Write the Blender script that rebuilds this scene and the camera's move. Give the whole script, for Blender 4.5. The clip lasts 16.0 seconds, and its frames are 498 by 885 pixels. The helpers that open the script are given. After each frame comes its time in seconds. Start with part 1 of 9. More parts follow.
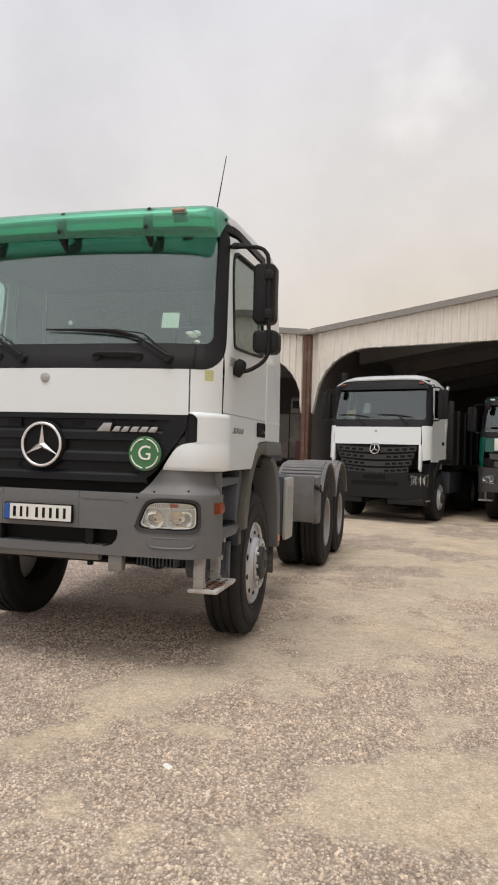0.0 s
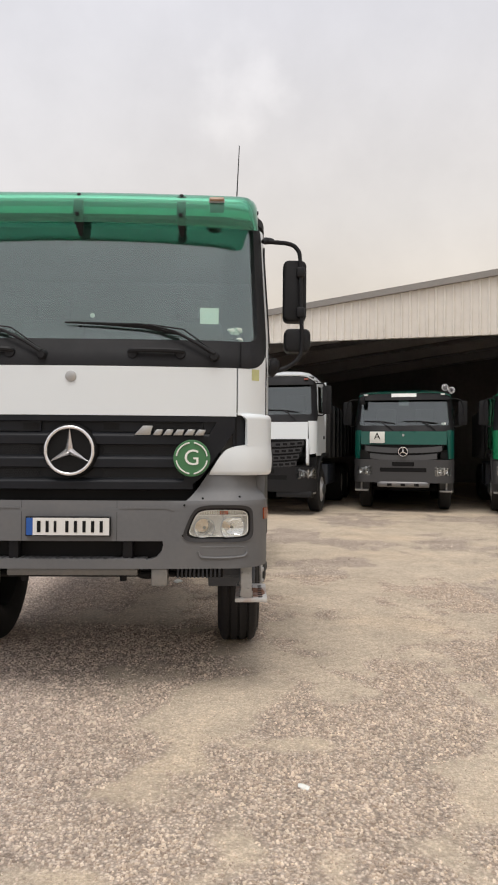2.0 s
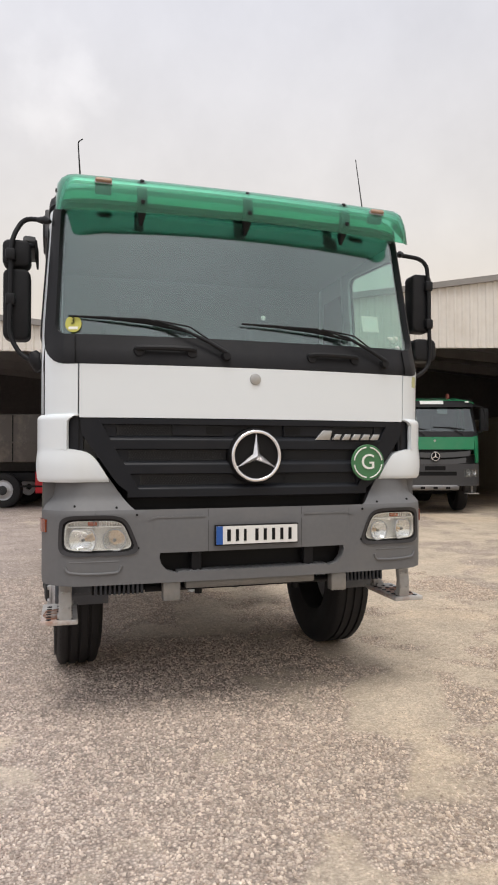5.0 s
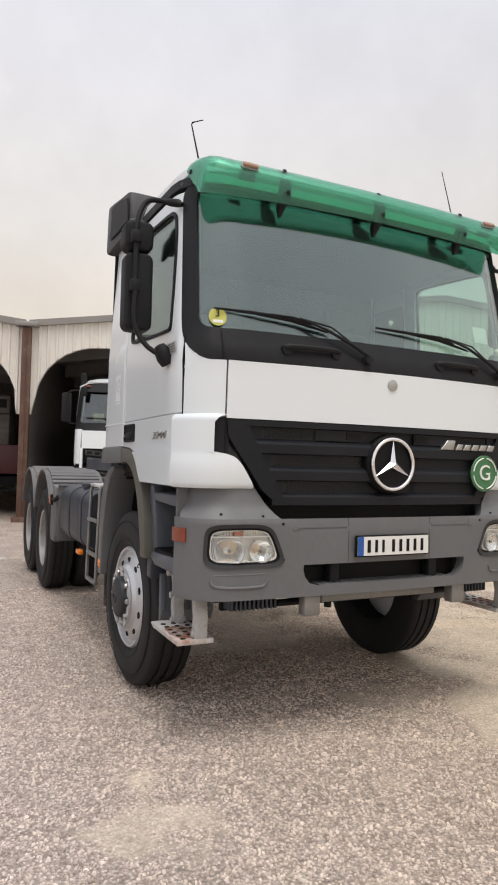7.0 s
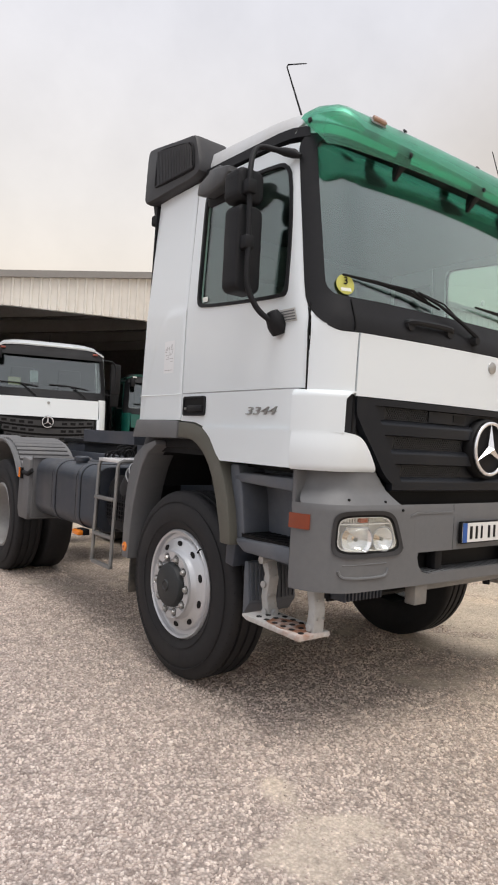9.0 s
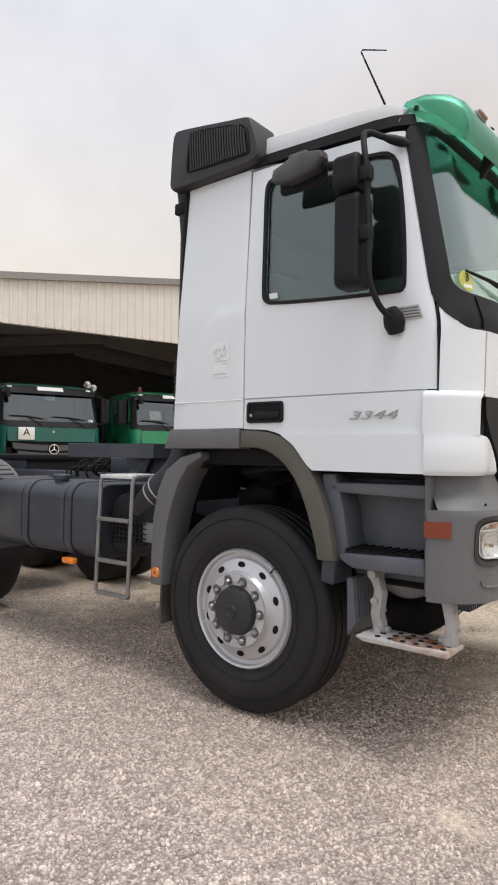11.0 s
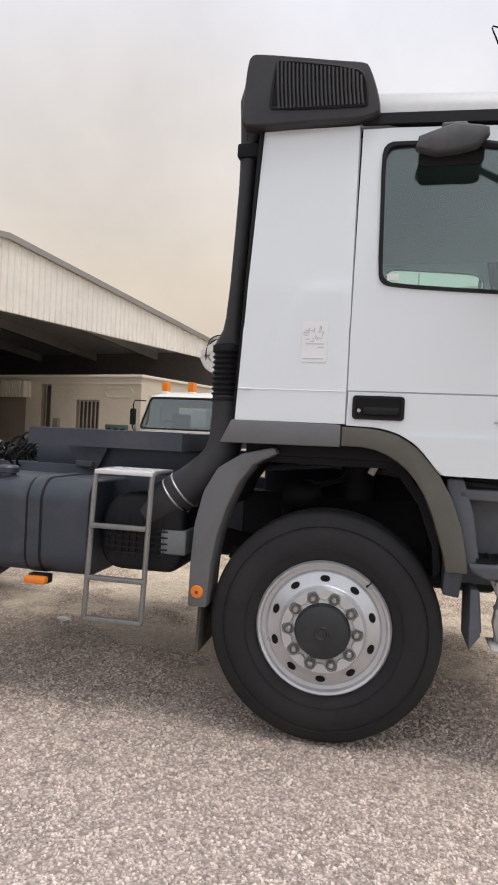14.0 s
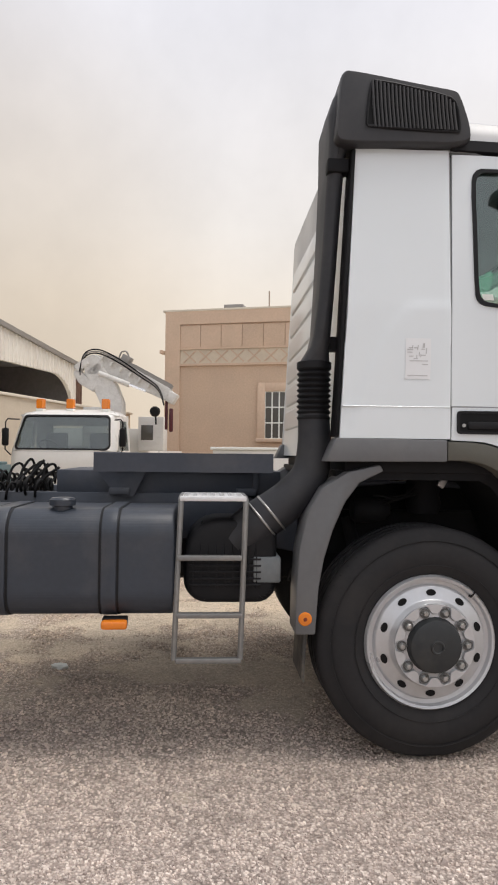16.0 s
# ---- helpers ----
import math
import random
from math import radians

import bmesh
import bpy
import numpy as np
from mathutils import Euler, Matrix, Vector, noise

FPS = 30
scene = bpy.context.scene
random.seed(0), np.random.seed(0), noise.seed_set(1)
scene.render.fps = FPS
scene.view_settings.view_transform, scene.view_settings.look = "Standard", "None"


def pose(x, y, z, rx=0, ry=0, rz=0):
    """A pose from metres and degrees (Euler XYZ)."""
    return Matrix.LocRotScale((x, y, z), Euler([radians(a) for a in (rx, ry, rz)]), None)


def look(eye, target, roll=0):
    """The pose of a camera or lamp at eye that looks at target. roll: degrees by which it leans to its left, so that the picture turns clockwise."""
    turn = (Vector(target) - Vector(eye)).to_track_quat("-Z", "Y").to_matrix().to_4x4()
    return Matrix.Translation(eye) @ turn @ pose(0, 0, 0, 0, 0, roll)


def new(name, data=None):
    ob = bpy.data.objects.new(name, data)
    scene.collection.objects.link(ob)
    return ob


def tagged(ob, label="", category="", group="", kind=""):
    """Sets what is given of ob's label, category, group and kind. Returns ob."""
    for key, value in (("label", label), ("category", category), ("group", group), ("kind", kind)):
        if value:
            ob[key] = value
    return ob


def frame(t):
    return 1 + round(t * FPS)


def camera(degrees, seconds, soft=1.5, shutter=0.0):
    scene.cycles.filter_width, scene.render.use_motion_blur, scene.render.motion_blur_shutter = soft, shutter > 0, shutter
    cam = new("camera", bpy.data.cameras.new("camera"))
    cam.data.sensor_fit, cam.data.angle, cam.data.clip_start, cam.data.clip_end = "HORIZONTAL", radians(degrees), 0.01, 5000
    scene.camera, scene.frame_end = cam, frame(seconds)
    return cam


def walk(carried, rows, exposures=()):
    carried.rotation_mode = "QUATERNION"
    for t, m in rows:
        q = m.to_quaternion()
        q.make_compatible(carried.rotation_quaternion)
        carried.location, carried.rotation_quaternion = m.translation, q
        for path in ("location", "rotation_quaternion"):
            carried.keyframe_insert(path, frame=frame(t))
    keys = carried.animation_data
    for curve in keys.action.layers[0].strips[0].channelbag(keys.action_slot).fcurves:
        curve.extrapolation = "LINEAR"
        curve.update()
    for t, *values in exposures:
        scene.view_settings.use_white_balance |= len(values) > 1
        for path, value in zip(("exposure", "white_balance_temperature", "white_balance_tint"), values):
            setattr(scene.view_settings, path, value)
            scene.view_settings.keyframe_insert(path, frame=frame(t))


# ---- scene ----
cam = camera(41.6, 16.0, soft=2.0)

PATH = [
    (0, (2.405, -3.922, 1.509), (1.925, -1.981, 1.534), 1.7),
    (0.5, (2.029, -3.981, 1.517), (1.681, -2.012, 1.514), 1.7),
    (1, (1.713, -3.956, 1.51), (1.497, -1.968, 1.532), 1.6),
    (1.5, (1.383, -3.897, 1.533), (1.273, -1.901, 1.588), 2.8),
    (2, (1.005, -3.944, 1.534), (1.042, -1.945, 1.551), 0.4),
    (2.5, (0.67, -3.954, 1.513), (0.781, -1.957, 1.519), 0.8),
    (3, (0.312, -3.899, 1.534), (0.485, -1.907, 1.552), 1.6),
    (3.5, (-0.063, -3.942, 1.541), (0.194, -1.959, 1.566), 0.9),
    (5.8, (-1.668, -3.375, 1.511), (-0.965, -1.504, 1.577), 1.7),
    (6, (-1.8, -3.312, 1.513), (-1.077, -1.449, 1.588), 2.4),
    (6.5, (-2.153, -3.187, 1.493), (-1.331, -1.364, 1.523), 1.1),
    (7, (-2.375, -2.959, 1.495), (-1.492, -1.166, 1.56), 1.4),
    (7.5, (-2.609, -2.736, 1.489), (-1.637, -0.989, 1.544), 1.6),
    (8, (-2.904, -2.589, 1.508), (-1.873, -0.875, 1.512), 2.4),
    (8.5, (-3.088, -2.318, 1.489), (-1.954, -0.671, 1.452), 1.7),
    (9, (-3.279, -2.06, 1.493), (-2.061, -0.474, 1.485), 3.0),
    (9.5, (-3.54, -1.812, 1.503), (-2.25, -0.284, 1.473), 1.8),
    (12, (-4.231, -0.234, 1.428), (-2.492, 0.754, 1.45), 2.7),
    (12.5, (-4.331, 0.1, 1.424), (-2.532, 0.973, 1.38), 3.6),
    (13, (-4.291, 0.451, 1.421), (-2.44, 1.207, 1.362), 2.3),
    (13.5, (-4.296, 0.796, 1.44), (-2.397, 1.417, 1.345), 4.2),
    (14, (-4.366, 1.154, 1.516), (-2.409, 1.566, 1.494), 2.8),
    (14.5, (-4.318, 1.5, 1.521), (-2.338, 1.788, 1.527), -0.1),
    (15, (-4.335, 1.866, 1.502), (-2.342, 2.012, 1.579), 2.1),
    (15.5, (-4.401, 2.241, 1.501), (-2.401, 2.289, 1.521), 2.5),
    (16, (-4.335, 2.559, 1.506), (-2.339, 2.426, 1.542), 0.7),
]
walk(cam, [(t, look(e, g, r)) for t, e, g, r in PATH], exposures=((0.0, 0.02, 6780, 10), (3.5, 0.08, 6590, 10), (7.0, 0.16, 6620, 10), (12.0, 0.25, 6490, 10), (14.5, 0.28, 6500, 10), (16.0, 0.21, 6680, 10)))

# ---------------------------------------------------------------- light
world = bpy.data.worlds.new("hazy_sky")
scene.world = world
world.use_nodes = True
wn, wl = world.node_tree.nodes, world.node_tree.links
wn.clear()
w_out = wn.new("ShaderNodeOutputWorld")
w_bg = wn.new("ShaderNodeBackground")
w_sky = wn.new("ShaderNodeTexSky")
w_sky.sky_type = "NISHITA"
w_sky.sun_disc = False
w_sky.sun_elevation = radians(68.5)
w_sky.sun_rotation = radians(193.4)
w_sky.air_density, w_sky.dust_density, w_sky.ozone_density = 1.0, 6.0, 1.0
w_co = wn.new("ShaderNodeTexCoord")
w_sep = wn.new("ShaderNodeSeparateXYZ")
w_ramp = wn.new("ShaderNodeValToRGB")
# thin overcast: warm haze low down, cool grey higher up
w_ramp.color_ramp.elements[0].position = 0.0
w_ramp.color_ramp.elements[0].color = (7.8, 6.75, 5.55, 1)
w_ramp.color_ramp.elements[1].position = 0.62
w_ramp.color_ramp.elements[1].color = (7.65, 7.75, 8.45, 1)
e = w_ramp.color_ramp.elements.new(0.22)
e.color = (8.0, 7.3, 6.45, 1)
e = w_ramp.color_ramp.elements.new(0.33)
e.color = (7.95, 7.6, 7.3, 1)
w_noise = wn.new("ShaderNodeTexNoise")
w_noise.inputs["Scale"].default_value = 2.3
w_noise.inputs["Detail"].default_value = 6
w_noise.inputs["Roughness"].default_value = 0.6
w_cl = wn.new("ShaderNodeMapRange")
w_cl.inputs["From Min"].default_value = 0.35
w_cl.inputs["From Max"].default_value = 0.8
w_cl.inputs["To Min"].default_value = 0.96
w_cl.inputs["To Max"].default_value = 1.22
w_mul = wn.new("ShaderNodeMix")
w_mul.data_type, w_mul.blend_type = "RGBA", "MULTIPLY"
w_mul.inputs[0].default_value = 1.0
w_mix = wn.new("ShaderNodeMix")
w_mix.data_type = "RGBA"
w_mix.inputs[0].default_value = 0.86
wl.new(w_co.outputs["Generated"], w_sep.inputs[0])
wl.new(w_sep.outputs["Z"], w_ramp.inputs[0])
wl.new(w_co.outputs["Generated"], w_noise.inputs["Vector"])
wl.new(w_noise.outputs["Fac"], w_cl.inputs["Value"])
# the haze is cooler on the side away from the sun's glow
w_cool = wn.new("ShaderNodeMix")
w_cool.data_type = "RGBA"
w_cool.inputs[7].default_value = (7.6, 7.75, 8.4, 1)
w_side = wn.new("ShaderNodeMapRange")
w_side.inputs["From Min"].default_value, w_side.inputs["From Max"].default_value = 0.0, -0.8
w_side.inputs["To Max"].default_value = 0.85
wl.new(w_sep.outputs["X"], w_side.inputs["Value"])
wl.new(w_side.outputs["Result"], w_cool.inputs[0])
wl.new(w_ramp.outputs["Color"], w_cool.inputs[6])
wl.new(w_cool.outputs[2], w_mul.inputs[6])
wl.new(w_cl.outputs["Result"], w_mul.inputs[7])
# one thin bright cloud over the sheds, ragged at its rim
w_dot = wn.new("ShaderNodeVectorMath")
w_dot.operation = "DOT_PRODUCT"
w_dot.inputs[1].default_value = (0.005, 0.879, 0.476)
w_rag = wn.new("ShaderNodeTexNoise")
w_rag.inputs["Scale"].default_value, w_rag.inputs["Detail"].default_value = 16.0, 6
w_rad = wn.new("ShaderNodeMath")
w_rad.operation = "MULTIPLY_ADD"
w_rad.inputs[1].default_value = 0.011
w_puff = wn.new("ShaderNodeMapRange")
w_puff.interpolation_type = "SMOOTHSTEP"
w_puff.inputs["From Min"].default_value, w_puff.inputs["From Max"].default_value = 1.0020, 1.0075
w_puff.inputs["To Max"].default_value = 1.1
w_cloud = wn.new("ShaderNodeMix")
w_cloud.data_type, w_cloud.blend_type = "RGBA", "ADD"
w_cloud.inputs[0].default_value = 1.0
w_tint = wn.new("ShaderNodeVectorMath")
w_tint.operation = "SCALE"
w_tint.inputs[0].default_value = (1.0, 0.98, 0.95)
wl.new(w_co.outputs["Generated"], w_dot.inputs[0]), wl.new(w_co.outputs["Generated"], w_rag.inputs["Vector"])
wl.new(w_rag.outputs["Fac"], w_rad.inputs[0]), wl.new(w_dot.outputs["Value"], w_rad.inputs[2])
wl.new(w_rad.outputs[0], w_puff.inputs["Value"]), wl.new(w_puff.outputs["Result"], w_tint.inputs["Scale"])
# thicker, browner dust haze low over the far corner of the yard
w_hz = wn.new("ShaderNodeVectorMath")
w_hz.operation = "DOT_PRODUCT"
w_hz.inputs[1].default_value = (0.901, 0.351, 0.25)
w_hzr = wn.new("ShaderNodeMapRange")
w_hzr.interpolation_type = "SMOOTHSTEP"
w_hzr.inputs["From Min"].default_value, w_hzr.inputs["From Max"].default_value = 0.905, 1.0
w_dust = wn.new("ShaderNodeMix")
w_dust.data_type, w_dust.blend_type = "RGBA", "MULTIPLY"
w_dust.inputs[7].default_value = (0.815, 0.772, 0.712, 1)
wl.new(w_co.outputs["Generated"], w_hz.inputs[0]), wl.new(w_hz.outputs["Value"], w_hzr.inputs["Value"])
wl.new(w_hzr.outputs["Result"], w_dust.inputs[0]), wl.new(w_mul.outputs[2], w_dust.inputs[6])
wl.new(w_dust.outputs[2], w_cloud.inputs[6]), wl.new(w_tint.outputs[0], w_cloud.inputs[7])
wl.new(w_sky.outputs["Color"], w_mix.inputs[6])
wl.new(w_cloud.outputs[2], w_mix.inputs[7])
wl.new(w_mix.outputs[2], w_bg.inputs["Color"])
w_bg.inputs["Strength"].default_value = 0.1
wl.new(w_bg.outputs["Background"], w_out.inputs["Surface"])

sun = new("sun", bpy.data.lights.new("sun", "SUN"))
sun.data.energy = 1.75
sun.data.angle = radians(30)
sun.data.color = (1.0, 0.97, 0.94)
sun.matrix_world = look((-2.5, -8.5, 30), (0, 2, 0))

# ---------------------------------------------------------------- materials
MATS = {}


def mat(name, color, rough=0.5, metal=0.0, var=0.12, scale=6.0, bump=0.0, bscale=60.0, dirt=None, coat=0.0,
        rvar=0.12, spec=0.5):
    """A painted, rubber, metal or plastic surface with variation at two scales, fine relief and optional dust."""
    if name in MATS:
        return MATS[name]
    m = bpy.data.materials.new(name)
    MATS[name] = m
    m.use_nodes = True
    n, l = m.node_tree.nodes, m.node_tree.links
    b = n["Principled BSDF"]
    b.inputs["Roughness"].default_value = rough
    b.inputs["Metallic"].default_value = metal
    b.inputs["Specular IOR Level"].default_value = spec
    b.inputs["Coat Weight"].default_value = coat
    b.inputs["Coat Roughness"].default_value = 0.08
    co = n.new("ShaderNodeTexCoord")
    big, small = n.new("ShaderNodeTexNoise"), n.new("ShaderNodeTexNoise")
    big.inputs["Scale"].default_value, big.inputs["Detail"].default_value = scale * 0.3, 4
    small.inputs["Scale"].default_value, small.inputs["Detail"].default_value = scale * 6, 3
    for t in (big, small):
        l.new(co.outputs["Object"], t.inputs["Vector"])
    add = n.new("ShaderNodeMath")
    add.operation = "ADD"
    l.new(big.outputs["Fac"], add.inputs[0]), l.new(small.outputs["Fac"], add.inputs[1])
    rng = n.new("ShaderNodeMapRange")
    rng.inputs["From Min"].default_value, rng.inputs["From Max"].default_value = 0.6, 1.4
    rng.inputs["To Min"].default_value, rng.inputs["To Max"].default_value = 1 - var, 1 + var
    l.new(add.outputs[0], rng.inputs["Value"])
    mul = n.new("ShaderNodeMix")
    mul.data_type, mul.blend_type = "RGBA", "MULTIPLY"
    mul.inputs[0].default_value = 1
    mul.inputs[6].default_value = (*color, 1)
    l.new(rng.outputs["Result"], mul.inputs[7])
    last = mul.outputs[2]
    rr = n.new("ShaderNodeMapRange")
    rr.inputs["From Min"].default_value, rr.inputs["From Max"].default_value = 0.3, 0.7
    rr.inputs["To Min"].default_value = max(0.02, rough - rvar)
    rr.inputs["To Max"].default_value = min(1, rough + rvar)
    l.new(big.outputs["Fac"], rr.inputs["Value"])
    l.new(rr.outputs["Result"], b.inputs["Roughness"])
    if dirt:
        dn = n.new("ShaderNodeTexNoise")
        dn.inputs["Scale"].default_value, dn.inputs["Detail"].default_value = dirt[1], 7
        dn.inputs["Roughness"].default_value = 0.65
        l.new(co.outputs["Object"], dn.inputs["Vector"])
        dr = n.new("ShaderNodeMapRange")
        dr.inputs["From Min"].default_value, dr.inputs["From Max"].default_value = 0.48, 0.72
        dr.inputs["To Max"].default_value = dirt[2]
        l.new(dn.outputs["Fac"], dr.inputs["Value"])
        dm = n.new("ShaderNodeMix")
        dm.data_type = "RGBA"
        dm.inputs[7].default_value = (*dirt[0], 1)
        l.new(dr.outputs["Result"], dm.inputs[0]), l.new(last, dm.inputs[6])
        last = dm.outputs[2]
    l.new(last, b.inputs["Base Color"])
    if bump:
        bn = n.new("ShaderNodeTexNoise")
        bn.inputs["Scale"].default_value, bn.inputs["Detail"].default_value = bscale, 4
        l.new(co.outputs["Object"], bn.inputs["Vector"])
        bp = n.new("ShaderNodeBump")
        bp.inputs["Strength"].default_value, bp.inputs["Distance"].default_value = bump, 0.01
        l.new(bn.outputs["Fac"], bp.inputs["Height"])
        l.new(bp.outputs["Normal"], b.inputs["Normal"])
    return m


def glass(name, tint, rough=0.0, f0=0.065, graze=0.6):
    """A tinted pane: clear through, with a gloss that grows at grazing angles."""
    m = bpy.data.materials.new(name)
    m.use_nodes = True
    n, l = m.node_tree.nodes, m.node_tree.links
    n.clear()
    out = n.new("ShaderNodeOutputMaterial")
    tr, gl, mx = n.new("ShaderNodeBsdfTransparent"), n.new("ShaderNodeBsdfGlossy"), n.new("ShaderNodeMixShader")
    lw, pw, ma = n.new("ShaderNodeLayerWeight"), n.new("ShaderNodeMath"), n.new("ShaderNodeMath")
    tr.inputs["Color"].default_value = (*tint, 1)
    gl.inputs["Roughness"].default_value = rough
    gl.inputs["Color"].default_value = (0.96, 1.0, 1.0, 1)
    lw.inputs["Blend"].default_value = 0.5
    pw.operation, pw.inputs[1].default_value = "POWER", 3.2
    ma.operation, ma.inputs[1].default_value, ma.inputs[2].default_value = "MULTIPLY_ADD", graze, f0
    l.new(lw.outputs["Facing"], pw.inputs[0]), l.new(pw.outputs[0], ma.inputs[0])
    l.new(ma.outputs[0], mx.inputs[0])
    l.new(tr.outputs[0], mx.inputs[1]), l.new(gl.outputs[0], mx.inputs[2])
    l.new(mx.outputs[0], out.inputs["Surface"])
    MATS[name] = m
    return m


DUST = (0.42, 0.36, 0.29)
WHITE = mat("white_cab_paint", (0.755, 0.805, 0.825), 0.28, var=0.0, scale=14.0, coat=0.4, rvar=0.0)
GREY = mat("grey_bumper_plastic", (0.130, 0.133, 0.137), 0.55, var=0.06, bump=0.05, bscale=260, dirt=(DUST, 3.0, 0.05))
MUDG = mat("dusty_grey_mudguard", (0.125, 0.125, 0.128), 0.6, var=0.08, bump=0.05, bscale=200, dirt=(DUST, 2.5, 0.2))
FENDER = mat("olive_grey_fender_plastic", (0.098, 0.095, 0.078), 0.6, var=0.06, bump=0.05, bscale=260, dirt=(DUST, 3.0, 0.08))
SLATE = mat("slate_chassis_paint", (0.038, 0.046, 0.062), 0.5, var=0.12, bump=0.03, bscale=80, dirt=(DUST, 2.5, 0.08))
STEPW = mat("slate_step_plastic", (0.0957, 0.1065, 0.1248), 0.55, var=0.1, bump=0.04, bscale=120, dirt=(DUST, 2.5, 0.1))
TANKM = mat("slate_tank_paint", (0.034, 0.042, 0.056), 0.42, var=0.12, bump=0.02, bscale=60, dirt=(DUST, 2.0, 0.09))
BLACK = mat("black_trim_plastic", (0.0125, 0.0128, 0.0145), 0.58, var=0.1, bump=0.05, bscale=220, dirt=(DUST, 2.5, 0.012), spec=0.22)
WEATH = mat("weathered_black_plastic", (0.026, 0.026, 0.029), 0.55, var=0.12, bump=0.05, bscale=200, dirt=(DUST, 2.5, 0.04))
HOODM = mat("dusty_grey_hood_plastic", (0.062, 0.064, 0.068), 0.6, var=0.1, bump=0.04, bscale=200, dirt=(DUST, 4.0, 0.08))
GRILLE = mat("black_grille_plastic", (0.0135, 0.0150, 0.0185), 0.42, var=0.1, bump=0.04, bscale=200, dirt=(DUST, 3.0, 0.012), spec=0.2)
FLAPM = mat("dusty_rubber_flap", (0.045, 0.042, 0.038), 0.75, var=0.2, dirt=(DUST, 4.0, 0.35))
HUBM = mat("slate_hub_cover", (0.022, 0.025, 0.027), 0.55, var=0.15, dirt=(DUST, 6.0, 0.06))
NUTR = mat("grimy_wheel_steel", (0.13, 0.13, 0.125), 0.5, metal=0.4, var=0.2)
MESHM = mat("dark_grille_mesh", (0.0132, 0.0143, 0.0168), 0.55)
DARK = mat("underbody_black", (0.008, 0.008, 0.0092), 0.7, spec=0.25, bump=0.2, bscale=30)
RUBBER = mat("tyre_rubber", (0.0180, 0.0176, 0.0190), 0.74, var=0.14, bump=0.06, bscale=60, dirt=(DUST, 2.2, 0.03), spec=0.35)
DISHM = mat("dusty_rear_rim_paint", (0.36, 0.355, 0.345), 0.5, metal=0.2, var=0.1, dirt=((0.25, 0.22, 0.19), 4.0, 0.5))
ALU = mat("silver_wheel_paint", (0.575, 0.585, 0.60), 0.36, metal=0.5, var=0.05, dirt=((0.25, 0.22, 0.19), 5.0, 0.16))
STEEL = mat("bare_steel", (0.45, 0.45, 0.44), 0.35, metal=0.9, var=0.12)
CHROME = mat("chrome", (0.88, 0.88, 0.89), 0.22, metal=0.8, var=0.03, rvar=0.05)
FAINT = mat("faint_grey_print", (0.50, 0.50, 0.50), 0.5, var=0.03)
SEAM = mat("panel_seam", (0.34, 0.35, 0.36), 0.6, var=0.05)
STEPM = mat("worn_step_metal", (0.42, 0.42, 0.41), 0.55, metal=0.1, var=0.15, bump=0.1, bscale=50, dirt=((0.22, 0.16, 0.12), 9.0, 0.6))
STEPP = mat("rusted_step_plate", (0.52, 0.51, 0.49), 0.55, metal=0.1, var=0.2, bump=0.15, bscale=50, dirt=((0.30, 0.11, 0.04), 6.0, 0.95))
LADDER = mat("grey_ladder_steel", (0.22, 0.22, 0.215), 0.45, metal=0.4, var=0.12, dirt=(DUST, 5, 0.3))
TREAD = mat("chequer_aluminium", (0.75, 0.75, 0.75), 0.35, metal=0.3, var=0.1, bump=0.2, bscale=90)
ORANGE = mat("orange_lens", (0.80, 0.22, 0.015), 0.2, var=0.08, coat=0.5)
MARKER = mat("faded_marker_lens", (0.36, 0.22, 0.15), 0.35, var=0.2, dirt=(DUST, 9.0, 0.5))
AMBER = mat("dark_amber_lens", (0.21, 0.034, 0.008), 0.22, var=0.08, coat=0.5)
GDISC = mat("green_disc_paint", (0.05, 0.17, 0.07), 0.4, var=0.05)
OFFWHITE = mat("offwhite_print", (0.78, 0.79, 0.74), 0.45, var=0.03)
PLATEW = mat("plate_white", (0.75, 0.75, 0.72), 0.4, var=0.05)
PLATEB = mat("plate_blue", (0.015, 0.09, 0.35), 0.4, var=0.05)
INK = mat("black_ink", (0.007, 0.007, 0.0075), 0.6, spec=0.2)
YELLOW = mat("yellow_sticker", (0.50, 0.49, 0.10), 0.5, var=0.05)
PAPER = mat("pale_paper", (0.80, 0.78, 0.72), 0.6, var=0.05)
LINING = mat("cab_lining", (0.135, 0.142, 0.152), 0.8, var=0.15)
SEATM = mat("seat_fabric", (0.12, 0.125, 0.13), 0.9, var=0.3, scale=20)
DASH = mat("dashboard_plastic", (0.20, 0.205, 0.2), 0.7, var=0.1)
GLASS = glass("windscreen_glass", (0.78, 0.90, 0.85), f0=0.125)
SIDEGLASS = glass("side_glass", (0.80, 0.90, 0.87), f0=0.09, graze=0.28)
DIMGLASS = glass("dark_tinted_glass", (0.52, 0.57, 0.55), f0=0.115, graze=0.5)
LENS = glass("headlamp_lens", (0.94, 0.95, 0.95))
REFLECTOR = mat("lamp_reflector", (0.92, 0.90, 0.86), 0.2, metal=0.1, var=0.08, rvar=0.1)
FACET = mat("mirrored_facet", (0.96, 0.95, 0.92), 0.10, metal=0.75, var=0.05, rvar=0.06)
SMOKE = mat("grey_bulb_cap", (0.22, 0.22, 0.21), 0.3, metal=0.6, var=0.1)
INDIC = mat("pale_red_indicator", (0.55, 0.13, 0.06), 0.25, var=0.15)
BULB = mat("bulb_amber", (0.82, 0.60, 0.40), 0.2, var=0.05)

